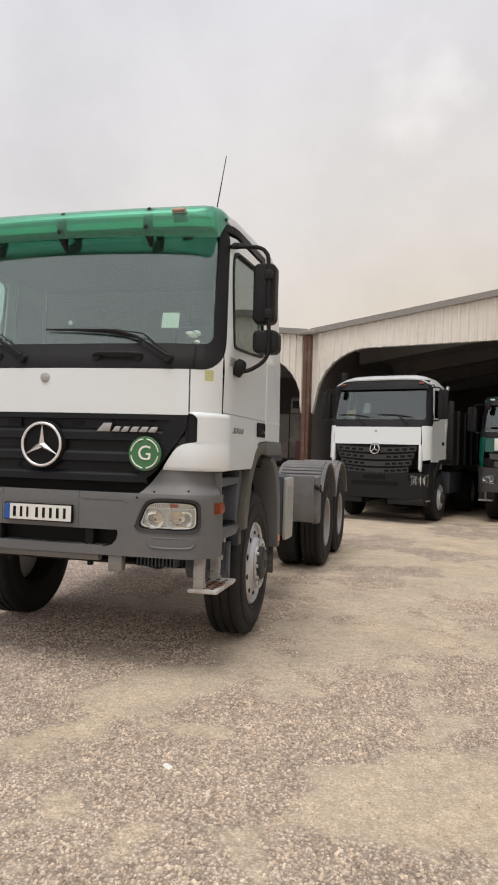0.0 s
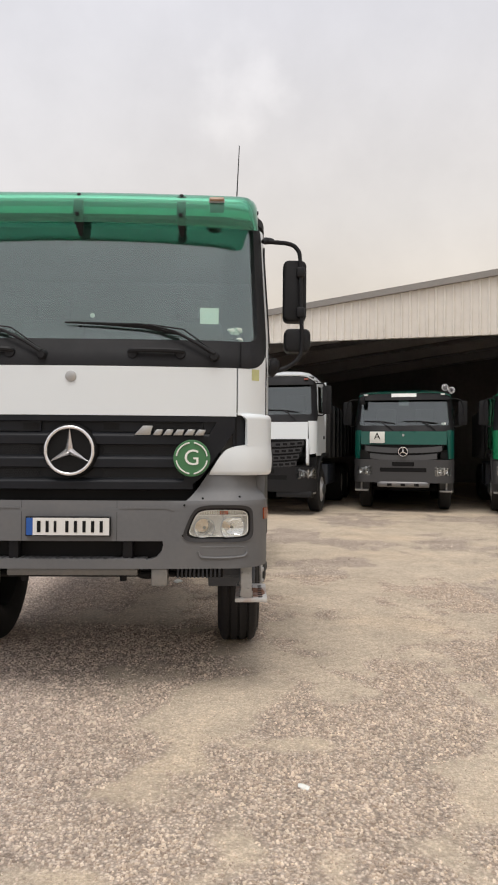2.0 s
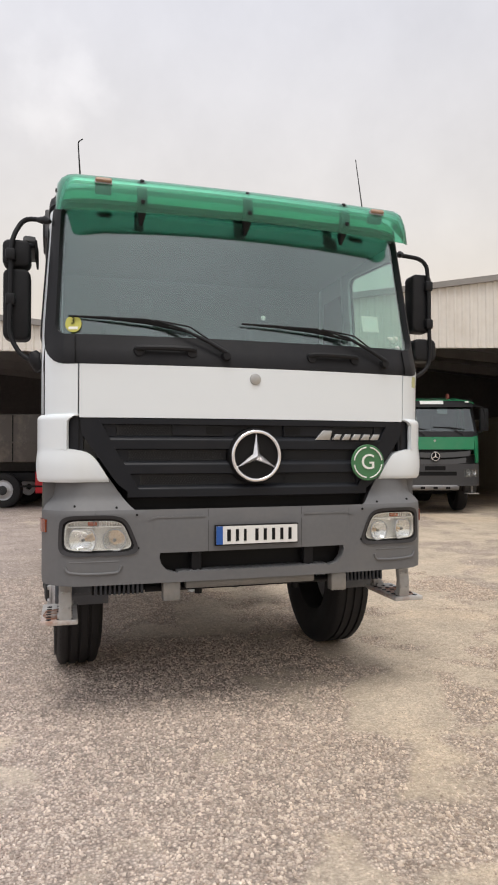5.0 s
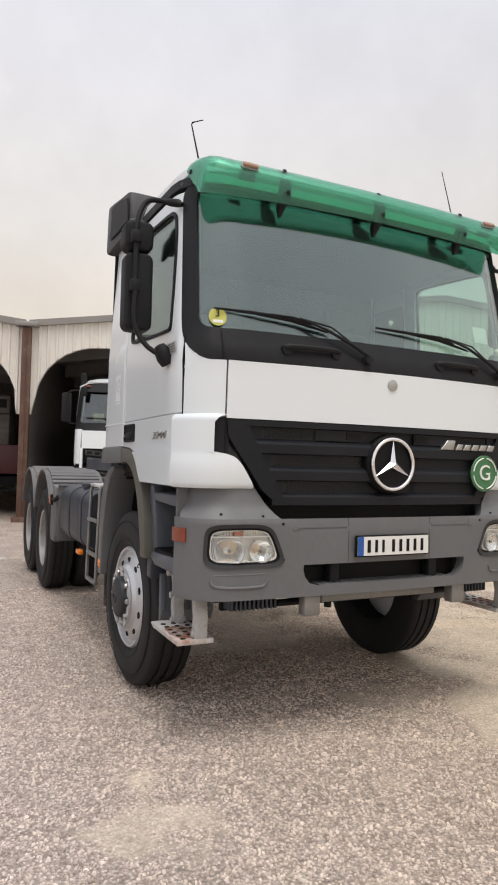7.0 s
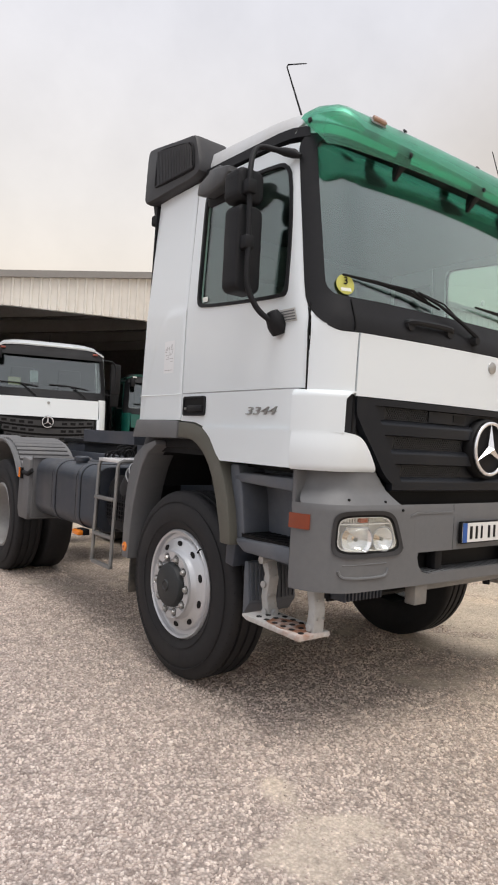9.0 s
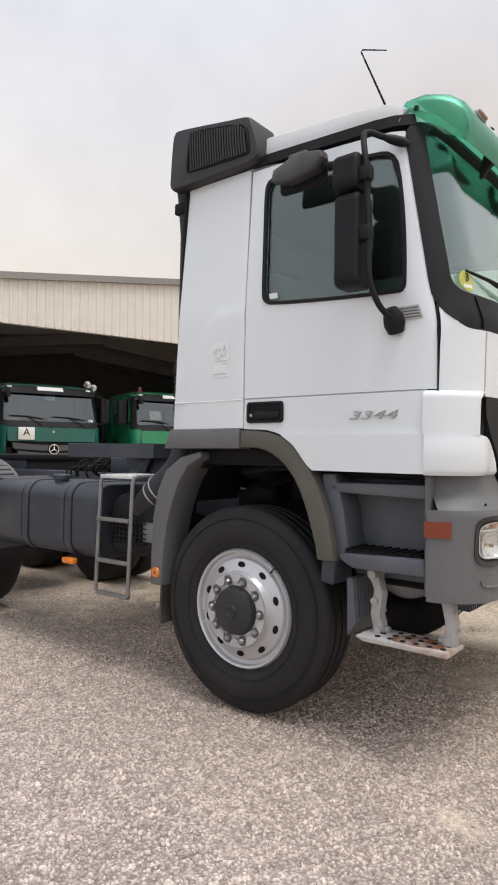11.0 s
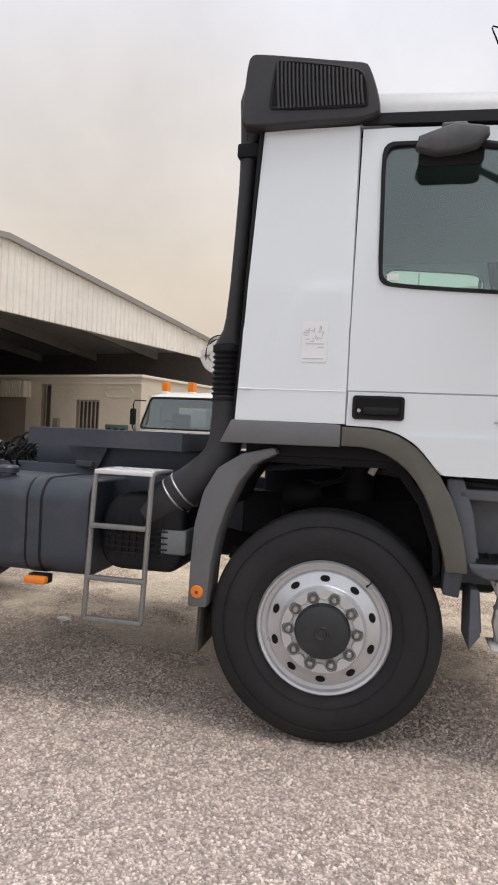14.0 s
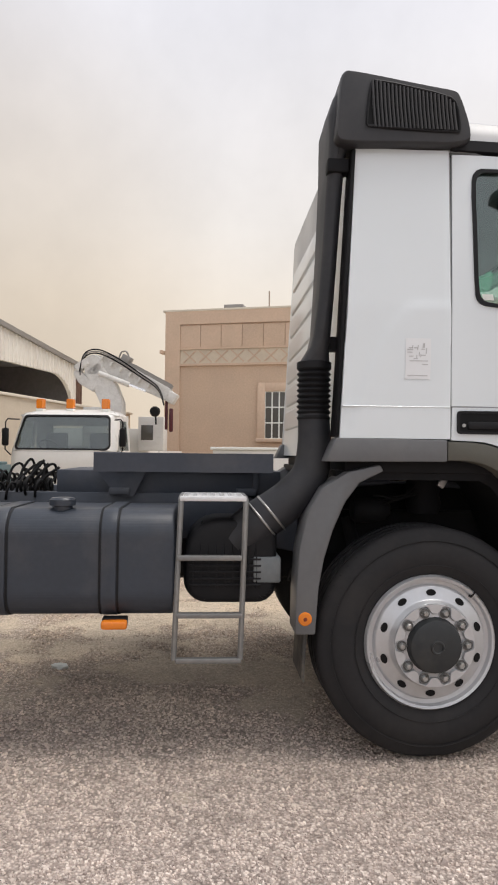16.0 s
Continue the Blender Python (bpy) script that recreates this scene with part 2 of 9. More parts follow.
VISOR = bpy.data.materials.new("green_visor_acrylic")
VISOR.use_nodes = True
vn, vl = VISOR.node_tree.nodes, VISOR.node_tree.links
vn.clear()
v_out, v_t, v_g, v_f = (vn.new("ShaderNodeOutputMaterial"), vn.new("ShaderNodeBsdfTransparent"),
                        vn.new("ShaderNodeBsdfGlossy"), vn.new("ShaderNodeFresnel"))
v_tl, v_m1, v_m2 = vn.new("ShaderNodeBsdfTranslucent"), vn.new("ShaderNodeMixShader"), vn.new("ShaderNodeMixShader")
v_d, v_m3 = vn.new("ShaderNodeBsdfDiffuse"), vn.new("ShaderNodeMixShader")
v_t.inputs["Color"].default_value = (0.40, 0.80, 0.65, 1)
v_tl.inputs["Color"].default_value = (0.30, 0.76, 0.58, 1)
v_d.inputs["Color"].default_value = (0.36, 0.74, 0.60, 1)
v_g.inputs["Roughness"].default_value = 0.42
v_f.inputs["IOR"].default_value = 1.2
v_m3.inputs[0].default_value = 0.62
v_m1.inputs[0].default_value = 0.22
vl.new(v_tl.outputs[0], v_m3.inputs[1]), vl.new(v_d.outputs[0], v_m3.inputs[2])
vl.new(v_t.outputs[0], v_m1.inputs[1]), vl.new(v_m3.outputs[0], v_m1.inputs[2])
vl.new(v_f.outputs[0], v_m2.inputs[0]), vl.new(v_m1.outputs[0], v_m2.inputs[1]), vl.new(v_g.outputs[0], v_m2.inputs[2])
vl.new(v_m2.outputs[0], v_out.inputs["Surface"])

# gravel yard: pale crushed stone over sandy earth, patchy
GROUND = bpy.data.materials.new("gravel_and_sand")
GROUND.use_nodes = True
gn, gl_ = GROUND.node_tree.nodes, GROUND.node_tree.links
g_b = gn["Principled BSDF"]
g_b.inputs["Roughness"].default_value = 0.92
g_b.inputs["Specular IOR Level"].default_value = 0.2
g_co = gn.new("ShaderNodeTexCoord")


def g_node(kind, **inputs):
    k = gn.new(kind)
    for key, v in inputs.items():
        k.inputs[key.replace("_", " ")].default_value = v
    return k


g_v1 = g_node("ShaderNodeTexVoronoi", Scale=62.0)
g_v2 = g_node("ShaderNodeTexVoronoi", Scale=130.0)
g_p = g_node("ShaderNodeTexNoise", Scale=0.42, Detail=7.0, Roughness=0.62)
g_p2 = g_node("ShaderNodeTexNoise", Scale=9.0, Detail=6.0, Roughness=0.7)
g_w = g_node("ShaderNodeTexNoise", Scale=20.0, Detail=3.0)
g_wm = gn.new("ShaderNodeMix")
g_wm.data_type = "VECTOR"
g_wm.inputs[0].default_value = 0.010
gl_.new(g_co.outputs["Object"], g_w.inputs["Vector"])
gl_.new(g_co.outputs["Object"], g_wm.inputs[4]), gl_.new(g_w.outputs["Color"], g_wm.inputs[5])
for k in (g_v1, g_v2):
    gl_.new(g_wm.outputs[1], k.inputs["Vector"])
for k in (g_p, g_p2):
    gl_.new(g_co.outputs["Object"], k.inputs["Vector"])
g_sep = gn.new("ShaderNodeSeparateColor")
gl_.new(g_v1.outputs["Color"], g_sep.inputs[0])
g_stone = gn.new("ShaderNodeValToRGB")
g_stone.color_ramp.elements[0].color = (0.375, 0.307, 0.276, 1)
g_stone.color_ramp.elements[1].color = (0.70, 0.602, 0.55, 1)
x_ = g_stone.color_ramp.elements.new(0.5)
x_.color = (0.545, 0.458, 0.412, 1)
gl_.new(g_sep.outputs[0], g_stone.inputs[0])
# stones darken towards their rims: shade between them put into the colour
g_gap_shade = g_node("ShaderNodeMapRange")
g_gap_shade.inputs["From Min"].default_value, g_gap_shade.inputs["From Max"].default_value = 0.22, 0.58
g_gap_shade.inputs["To Min"].default_value, g_gap_shade.inputs["To Max"].default_value = 1.08, 0.60
gl_.new(g_v1.outputs["Distance"], g_gap_shade.inputs["Value"])
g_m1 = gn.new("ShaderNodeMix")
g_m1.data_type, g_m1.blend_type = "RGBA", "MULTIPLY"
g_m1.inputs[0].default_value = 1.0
gl_.new(g_stone.outputs[0], g_m1.inputs[6]), gl_.new(g_gap_shade.outputs[0], g_m1.inputs[7])
g_sand = gn.new("ShaderNodeValToRGB")
g_sand.color_ramp.elements[0].color = (0.53, 0.454, 0.376, 1)
g_sand.color_ramp.elements[1].color = (0.675, 0.590, 0.496, 1)
# paler and redder earth by broad patches
g_hue = gn.new("ShaderNodeMix")
g_hue.data_type, g_hue.blend_type = "RGBA", "MULTIPLY"
g_hue.inputs[7].default_value = (1.02, 0.975, 0.92, 1)
g_hm = g_node("ShaderNodeMapRange")
g_hm.inputs["From Min"].default_value, g_hm.inputs["From Max"].default_value = 0.50, 0.64
gl_.new(g_p.outputs["Fac"], g_hm.inputs["Value"]), gl_.new(g_hm.outputs[0], g_hue.inputs[0])
gl_.new(g_p2.outputs["Fac"], g_sand.inputs[0]), gl_.new(g_sand.outputs[0], g_hue.inputs[6])
g_fac = g_node("ShaderNodeMapRange")
g_fac.inputs["From Min"].default_value, g_fac.inputs["From Max"].default_value = 0.34, 0.62
g_fac.inputs["To Min"].default_value, g_fac.inputs["To Max"].default_value = 0.06, 0.64
# a little of the fine noise breaks up the edges of the sandy patches
g_add = gn.new("ShaderNodeMath")
g_add.operation = "MULTIPLY_ADD"
g_add.inputs[1].default_value = 0.5
g_off = gn.new("ShaderNodeMath")
g_off.operation = "ADD"
g_off.inputs[1].default_value = -0.25
g_at = gn.new("ShaderNodeAttribute")
g_at.attribute_name = "sand"
gl_.new(g_p2.outputs["Fac"], g_add.inputs[0])
gl_.new(g_at.outputs["Fac"], g_off.inputs[0])
gl_.new(g_off.outputs[0], g_add.inputs[2])
# the sand lies mostly on the driven side of the yard; the rest is deep gravel
g_sx = gn.new("ShaderNodeSeparateXYZ")
gl_.new(g_co.outputs["Object"], g_sx.inputs[0])
gl_.new(g_add.outputs[0], g_fac.inputs["Value"])
g_m2 = gn.new("ShaderNodeMix")
g_m2.data_type = "RGBA"
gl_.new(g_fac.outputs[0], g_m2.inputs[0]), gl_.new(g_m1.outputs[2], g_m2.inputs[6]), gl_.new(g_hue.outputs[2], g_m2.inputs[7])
# broad trodden and driven-over unevenness
g_tr = g_node("ShaderNodeTexNoise", Scale=1.7, Detail=6.0, Roughness=0.65)
gl_.new(g_co.outputs["Object"], g_tr.inputs["Vector"])
g_trm = g_node("ShaderNodeMapRange")
g_trm.inputs["From Min"].default_value, g_trm.inputs["From Max"].default_value = 0.32, 0.68
g_trm.inputs["To Min"].default_value, g_trm.inputs["To Max"].default_value = 0.82, 1.14
gl_.new(g_tr.outputs["Fac"], g_trm.inputs["Value"])
g_m3 = gn.new("ShaderNodeMix")
g_m3.data_type, g_m3.blend_type = "RGBA", "MULTIPLY"
g_m3.inputs[0].default_value = 1.0
gl_.new(g_m2.outputs[2], g_m3.inputs[6]), gl_.new(g_trm.outputs[0], g_m3.inputs[7])
# fine grit over stones and sand alike, and a sandier cast where lorries drive in
g_gr = g_node("ShaderNodeTexNoise", Scale=75.0, Detail=4.0, Roughness=0.8)
gl_.new(g_co.outputs["Object"], g_gr.inputs["Vector"])
g_grm = g_node("ShaderNodeMapRange")
g_grm.inputs["From Min"].default_value, g_grm.inputs["From Max"].default_value = 0.36, 0.64
g_grm.inputs["To Min"].default_value, g_grm.inputs["To Max"].default_value = 0.80, 1.18
gl_.new(g_gr.outputs["Fac"], g_grm.inputs["Value"])
g_m4 = gn.new("ShaderNodeMix")
g_m4.data_type, g_m4.blend_type = "RGBA", "MULTIPLY"
g_m4.inputs[0].default_value = 1.0
gl_.new(g_m3.outputs[2], g_m4.inputs[6]), gl_.new(g_grm.outputs[0], g_m4.inputs[7])
g_cx = g_node("ShaderNodeMapRange")
g_cx.inputs["From Min"].default_value, g_cx.inputs["From Max"].default_value = -2.4, 0.8
g_m5 = gn.new("ShaderNodeMix")
g_m5.data_type, g_m5.blend_type = "RGBA", "MULTIPLY"
g_m5.inputs[7].default_value = (1.02, 0.995, 0.895, 1)
gl_.new(g_sx.outputs["X"], g_cx.inputs["Value"]), gl_.new(g_cx.outputs["Result"], g_m5.inputs[0])
gl_.new(g_m4.outputs[2], g_m5.inputs[6])
# scattered handfuls of stones and scuffed hollows, a hand's width across
g_sc = g_node("ShaderNodeTexNoise", Scale=17.0, Detail=7.0, Roughness=0.84)
gl_.new(g_co.outputs["Object"], g_sc.inputs["Vector"])
g_scm = g_node("ShaderNodeMapRange")
g_scm.inputs["From Min"].default_value, g_scm.inputs["From Max"].default_value = 0.38, 0.62
g_scm.inputs["To Min"].default_value, g_scm.inputs["To Max"].default_value = 0.83, 1.12
gl_.new(g_sc.outputs["Fac"], g_scm.inputs["Value"])
g_m6 = gn.new("ShaderNodeMix")
g_m6.data_type, g_m6.blend_type = "RGBA", "MULTIPLY"
g_m6.inputs[0].default_value = 1.0
gl_.new(g_m5.outputs[2], g_m6.inputs[6]), gl_.new(g_scm.outputs[0], g_m6.inputs[7])
gl_.new(g_m6.outputs[2], g_b.inputs["Base Color"])
g_h = gn.new("ShaderNodeMath")
g_h.operation = "ADD"
gl_.new(g_v1.outputs["Distance"], g_h.inputs[0]), gl_.new(g_v2.outputs["Distance"], g_h.inputs[1])
g_bp = g_node("ShaderNodeBump", Strength=0.55, Distance=0.009)
g_bp.invert = True
gl_.new(g_h.outputs[0], g_bp.inputs["Height"]), gl_.new(g_bp.outputs[0], g_b.inputs["Normal"])

# ---------------------------------------------------------------- mesh helpers


def link(name, bm, material, parent=None, label="", smooth=40):
    """The bmesh as one mesh object."""
    bmesh.ops.recalc_face_normals(bm, faces=bm.faces)
    me = bpy.data.meshes.new(name)
    bm.to_mesh(me)
    bm.free()
    me.materials.append(material)
    if smooth:
        me.shade_smooth()
        me.set_sharp_from_angle(angle=radians(smooth))
    ob = new(name, me)
    if parent is not None:
        ob.parent = parent
    if label:
        ob["label"] = label
    return ob


def part(name, bm, material, parent, label="", smooth=40):
    return link(name, bm, material, parent, label, smooth)


def empty(name, m=None):
    ob = new(name)
    ob.empty_display_size = 0.2
    if m is not None:
        ob.matrix_world = m
    return ob


def box(x0, x1, y0, y1, z0, z1, bevel=0.0, seg=2, bm=None):
    own = bmesh.new()
    bmesh.ops.create_cube(own, size=1)
    for v in own.verts:
        v.co = Vector(((x0 + x1) / 2 + v.co.x * (x1 - x0), (y0 + y1) / 2 + v.co.y * (y1 - y0), (z0 + z1) / 2 + v.co.z * (z1 - z0)))
    if bevel:
        bmesh.ops.bevel(own, geom=own.edges[:], offset=bevel, segments=seg, affect="EDGES", profile=0.5)
    return merge(bm, own)


def merge(bm, own):
    """Adds the bmesh own to bm, and frees it."""
    if bm is None:
        return own
    me = bpy.data.meshes.new("tmp")
    own.to_mesh(me)
    own.free()
    bm.from_mesh(me)
    bpy.data.meshes.remove(me)
    return bm


def turned(bm, m):
    bmesh.ops.transform(bm, matrix=m, verts=bm.verts)
    return bm


def tube(points, r, seg=10, bm=None, closed=False, flat=1.0):
    """A round bar along the points; r may be a list."""
    bm = bm or bmesh.new()
    pts = [Vector(p) for p in points]
    n = len(pts)
    rs = r if isinstance(r, (list, tuple)) else [r] * n
    rings, side = [], None
    for i, p in enumerate(pts):
        a, b = pts[i - 1 if (i or closed) else 0], pts[(i + 1) % n if (i < n - 1 or closed) else i]
        d = (b - a).normalized()
        if side is None:
            side = d.orthogonal().normalized()
        side = (side - d * side.dot(d)).normalized()
        up = d.cross(side)
        rings.append([bm.verts.new(p + (side * math.cos(t) + up * math.sin(t) * flat) * rs[i])
                      for t in (2 * math.pi * k / seg for k in range(seg))])
    for i in range(n if closed else n - 1):
        a, b = rings[i], rings[(i + 1) % n]
        for k in range(seg):
            bm.faces.new((a[k], a[(k + 1) % seg], b[(k + 1) % seg], b[k]))
    if not closed:
        bm.faces.new(rings[0][::-1]), bm.faces.new(rings[-1])
    return bm


def curve(points, n=6):
    """A smooth line through the points."""
    p = [Vector(q) for q in points]
    out = []
    for i in range(len(p) - 1):
        a, b, c, d = p[max(i - 1, 0)], p[i], p[i + 1], p[min(i + 2, len(p) - 1)]
        for k in range(n):
            t = k / n
            out.append(0.5 * (2 * b + (c - a) * t + (2 * a - 5 * b + 4 * c - d) * t * t + (3 * b - a - 3 * c + d) * t ** 3))
    out.append(p[-1])
    return out


def lathe(profile, seg=32, bm=None, close=False):
    """Profile of (radius, x), turned round the x axis."""
    bm = bm or bmesh.new()
    rings = []
    for r, x in profile:
        if r < 1e-5:
            rings.append([bm.verts.new((x, 0, 0))])
        else:
            rings.append([bm.verts.new((x, r * math.cos(t), r * math.sin(t))) for t in (2 * math.pi * k / seg for k in range(seg))])
    pairs = list(zip(rings, rings[1:])) + ([(rings[-1], rings[0])] if close else [])
    for a, b in pairs:
        for k in range(seg):
            q = [a[k % len(a)], a[(k + 1) % len(a)], b[(k + 1) % len(b)], b[k % len(b)]]
            u = []
            for v in q:
                if v not in u:
                    u.append(v)
            if len(u) > 2:
                bm.faces.new(u)
    return bm


def prism(poly, axis, a, b, bevel=0.0, bm=None, seg=2):
    """A flat outline drawn out along an axis from a to b: for x the outline is (y, z), for y (x, z), for z (x, y)."""
    own = bmesh.new()

    def at(p, h):
        return {"x": (h, p[0], p[1]), "y": (p[0], h, p[1]), "z": (p[0], p[1], h)}[axis]
    lo, hi = [own.verts.new(at(p, a)) for p in poly], [own.verts.new(at(p, b)) for p in poly]
    own.faces.new(lo), own.faces.new(hi)
    for i in range(len(poly)):
        j = (i + 1) % len(poly)
        own.faces.new((lo[i], lo[j], hi[j], hi[i]))
    if bevel:
        bmesh.ops.recalc_face_normals(own, faces=own.faces)
        bmesh.ops.bevel(own, geom=own.edges[:], offset=bevel, segments=seg, affect="EDGES", profile=0.5)
    return merge(bm, own)


def rounded(x0, x1, y0, y1, r, n=5):
    """A rectangle's outline with round corners, anticlockwise; r may be four radii (low left, low right, high right, high left)."""
    rs = r if isinstance(r, (list, tuple)) else [r] * 4
    out = []
    for (cx, cy, q), a0 in zip(((x0 + rs[0], y0 + rs[0], rs[0]), (x1 - rs[1], y0 + rs[1], rs[1]),
                                (x1 - rs[2], y1 - rs[2], rs[2]), (x0 + rs[3], y1 - rs[3], rs[3])), (180, 270, 0, 90)):
        for k in range(n + 1):
            t = radians(a0 + 90 * k / n)
            out.append((cx + q * math.cos(t), cy + q * math.sin(t)))
    return out


def finer(loop, n=2):
    out = []
    for i, p in enumerate(loop):
        q = loop[(i + 1) % len(loop)]
        for k in range(n):
            out.append((p[0] + (q[0] - p[0]) * k / n, p[1] + (q[1] - p[1]) * k / n))
    return out


def words(name, text, size, depth, material, parent, m, label="", shear=0.0):
    """Raised lettering as a mesh, centred on the pose m."""
    cu = bpy.data.curves.new(name, "FONT")
    cu.body, cu.size, cu.extrude, cu.align_x, cu.align_y, cu.shear = text, size, depth, "CENTER", "CENTER", shear
    cu.resolution_u = 3
    tmp = bpy.data.objects.new("tmp", cu)
    me = bpy.data.meshes.new_from_object(tmp)
    bpy.data.objects.remove(tmp)
    me.transform(m)
    me.materials.clear()
    me.materials.append(material)
    ob = new(name, me)
    ob.parent = parent
    if label:
        ob["label"] = label
    return ob



# ---------------------------------------------------------------- the yard
YARD = Matrix.Rotation(radians(-16.7), 4, "Z")
GUTTER = Vector((-0.24, 13.4, 0))


def yard(u, v, z=0.0):
    """A point in the sheds' own frame: u along their open front, v into them."""
    return GUTTER + YARD @ Vector((u, v, z))


def ground_height(x, y):
    d = 0.012 * noise.noise(Vector((x * 0.55, y * 0.55, 3.1))) + 0.006 * noise.noise(Vector((x * 2.3, y * 2.3, 7.7)))
    return d - 0.006


def sandy(x, y):
    """How far the stones have been driven into sandy earth: 0 deep gravel, 1 bare sand."""
    p = Vector((x, y, 0.0))
    n = noise.noise(p * 0.62 + Vector((3.3, 1.2, 0))) + 0.70 * noise.noise(p * 1.7 + Vector((0, 0, 4.0))) + 0.45 * noise.noise(p * 4.6 + Vector((0, 0, 9.0)))
    side = min(1.0, max(0.0, (x + 1.4 - 0.75 * min(1.0, max(0.0, (y + 1.0) / 1.5))) / 1.6))
    deep = min(1.0, max(0.0, (y - 3.0) / 4.0))
    bias = -0.62 + 0.62 * side + 0.16 * side * deep
    return min(1.0, max(0.0, 0.5 + 1.5 * (n + bias)))


gb = bmesh.new()
lines = sorted(set([-600, -250, -120, -60, -35, -22] + [round(-15 + 0.25 * i, 3) for i in range(161)] + [round(-2 + 0.0625 * i, 4) for i in range(97)] + [32, 45, 70, 130, 260, 600]))
liney = sorted(set([-600, -250, -120, -60, -30, -15, -9] + [round(-6 + 0.25 * i, 3) for i in range(89)] + [round(-4 + 0.0625 * i, 4) for i in range(145)] + [20, 26, 36, 60, 120, 260, 600]))
rows_ = [[gb.verts.new((x, y, ground_height(x, y))) for x in lines] for y in liney]
for i in range(len(liney) - 1):
    for j in range(len(lines) - 1):
        gb.faces.new((rows_[i][j], rows_[i][j + 1], rows_[i + 1][j + 1], rows_[i + 1][j]))
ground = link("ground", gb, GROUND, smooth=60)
sand_at = ground.data.attributes.new("sand", "FLOAT", "POINT")
sand_at.data.foreach_set("value", [sandy(v.co.x, v.co.y) for v in ground.data.vertices])
tagged(ground, "pale crushed gravel yard with sandy worn patches", "ground", kind="structure")

# ---------------------------------------------------------------- sheds
CLAD = mat("cream_sheet_metal", (0.74, 0.705, 0.64), 0.5, var=0.05, scale=1.0, bump=0.02, dirt=((0.45, 0.38, 0.30), 0.9, 0.25))
FLASH = mat("grey_flashing", (0.27, 0.256, 0.238), 0.5, metal=0.2, var=0.1)
RUST = mat("rusty_downpipe", (0.115, 0.062, 0.043), 0.8, var=0.3, bump=0.1, dirt=((0.24, 0.18, 0.14), 3.0, 0.5))
# roof sheet is lifted in colour so its shaded underside reads lighter
ROOFSH = mat("lifted_roof_sheet", (0.60, 0.585, 0.575), 0.8, var=0.2, scale=1.0)
# wall colour is darkened to put the shed's inner shade into it
INNER = mat("shade_dark_wall", (0.20, 0.186, 0.18), 0.9, var=0.2, scale=1.0)
STEELB = mat("shed_steel_beam", (0.32, 0.305, 0.295), 0.7, var=0.2)


def ridge(u, u0, u1, low, high):
    h = abs(2 * (u - u0) / (u1 - u0) - 1)
    return high - (high - low) * h


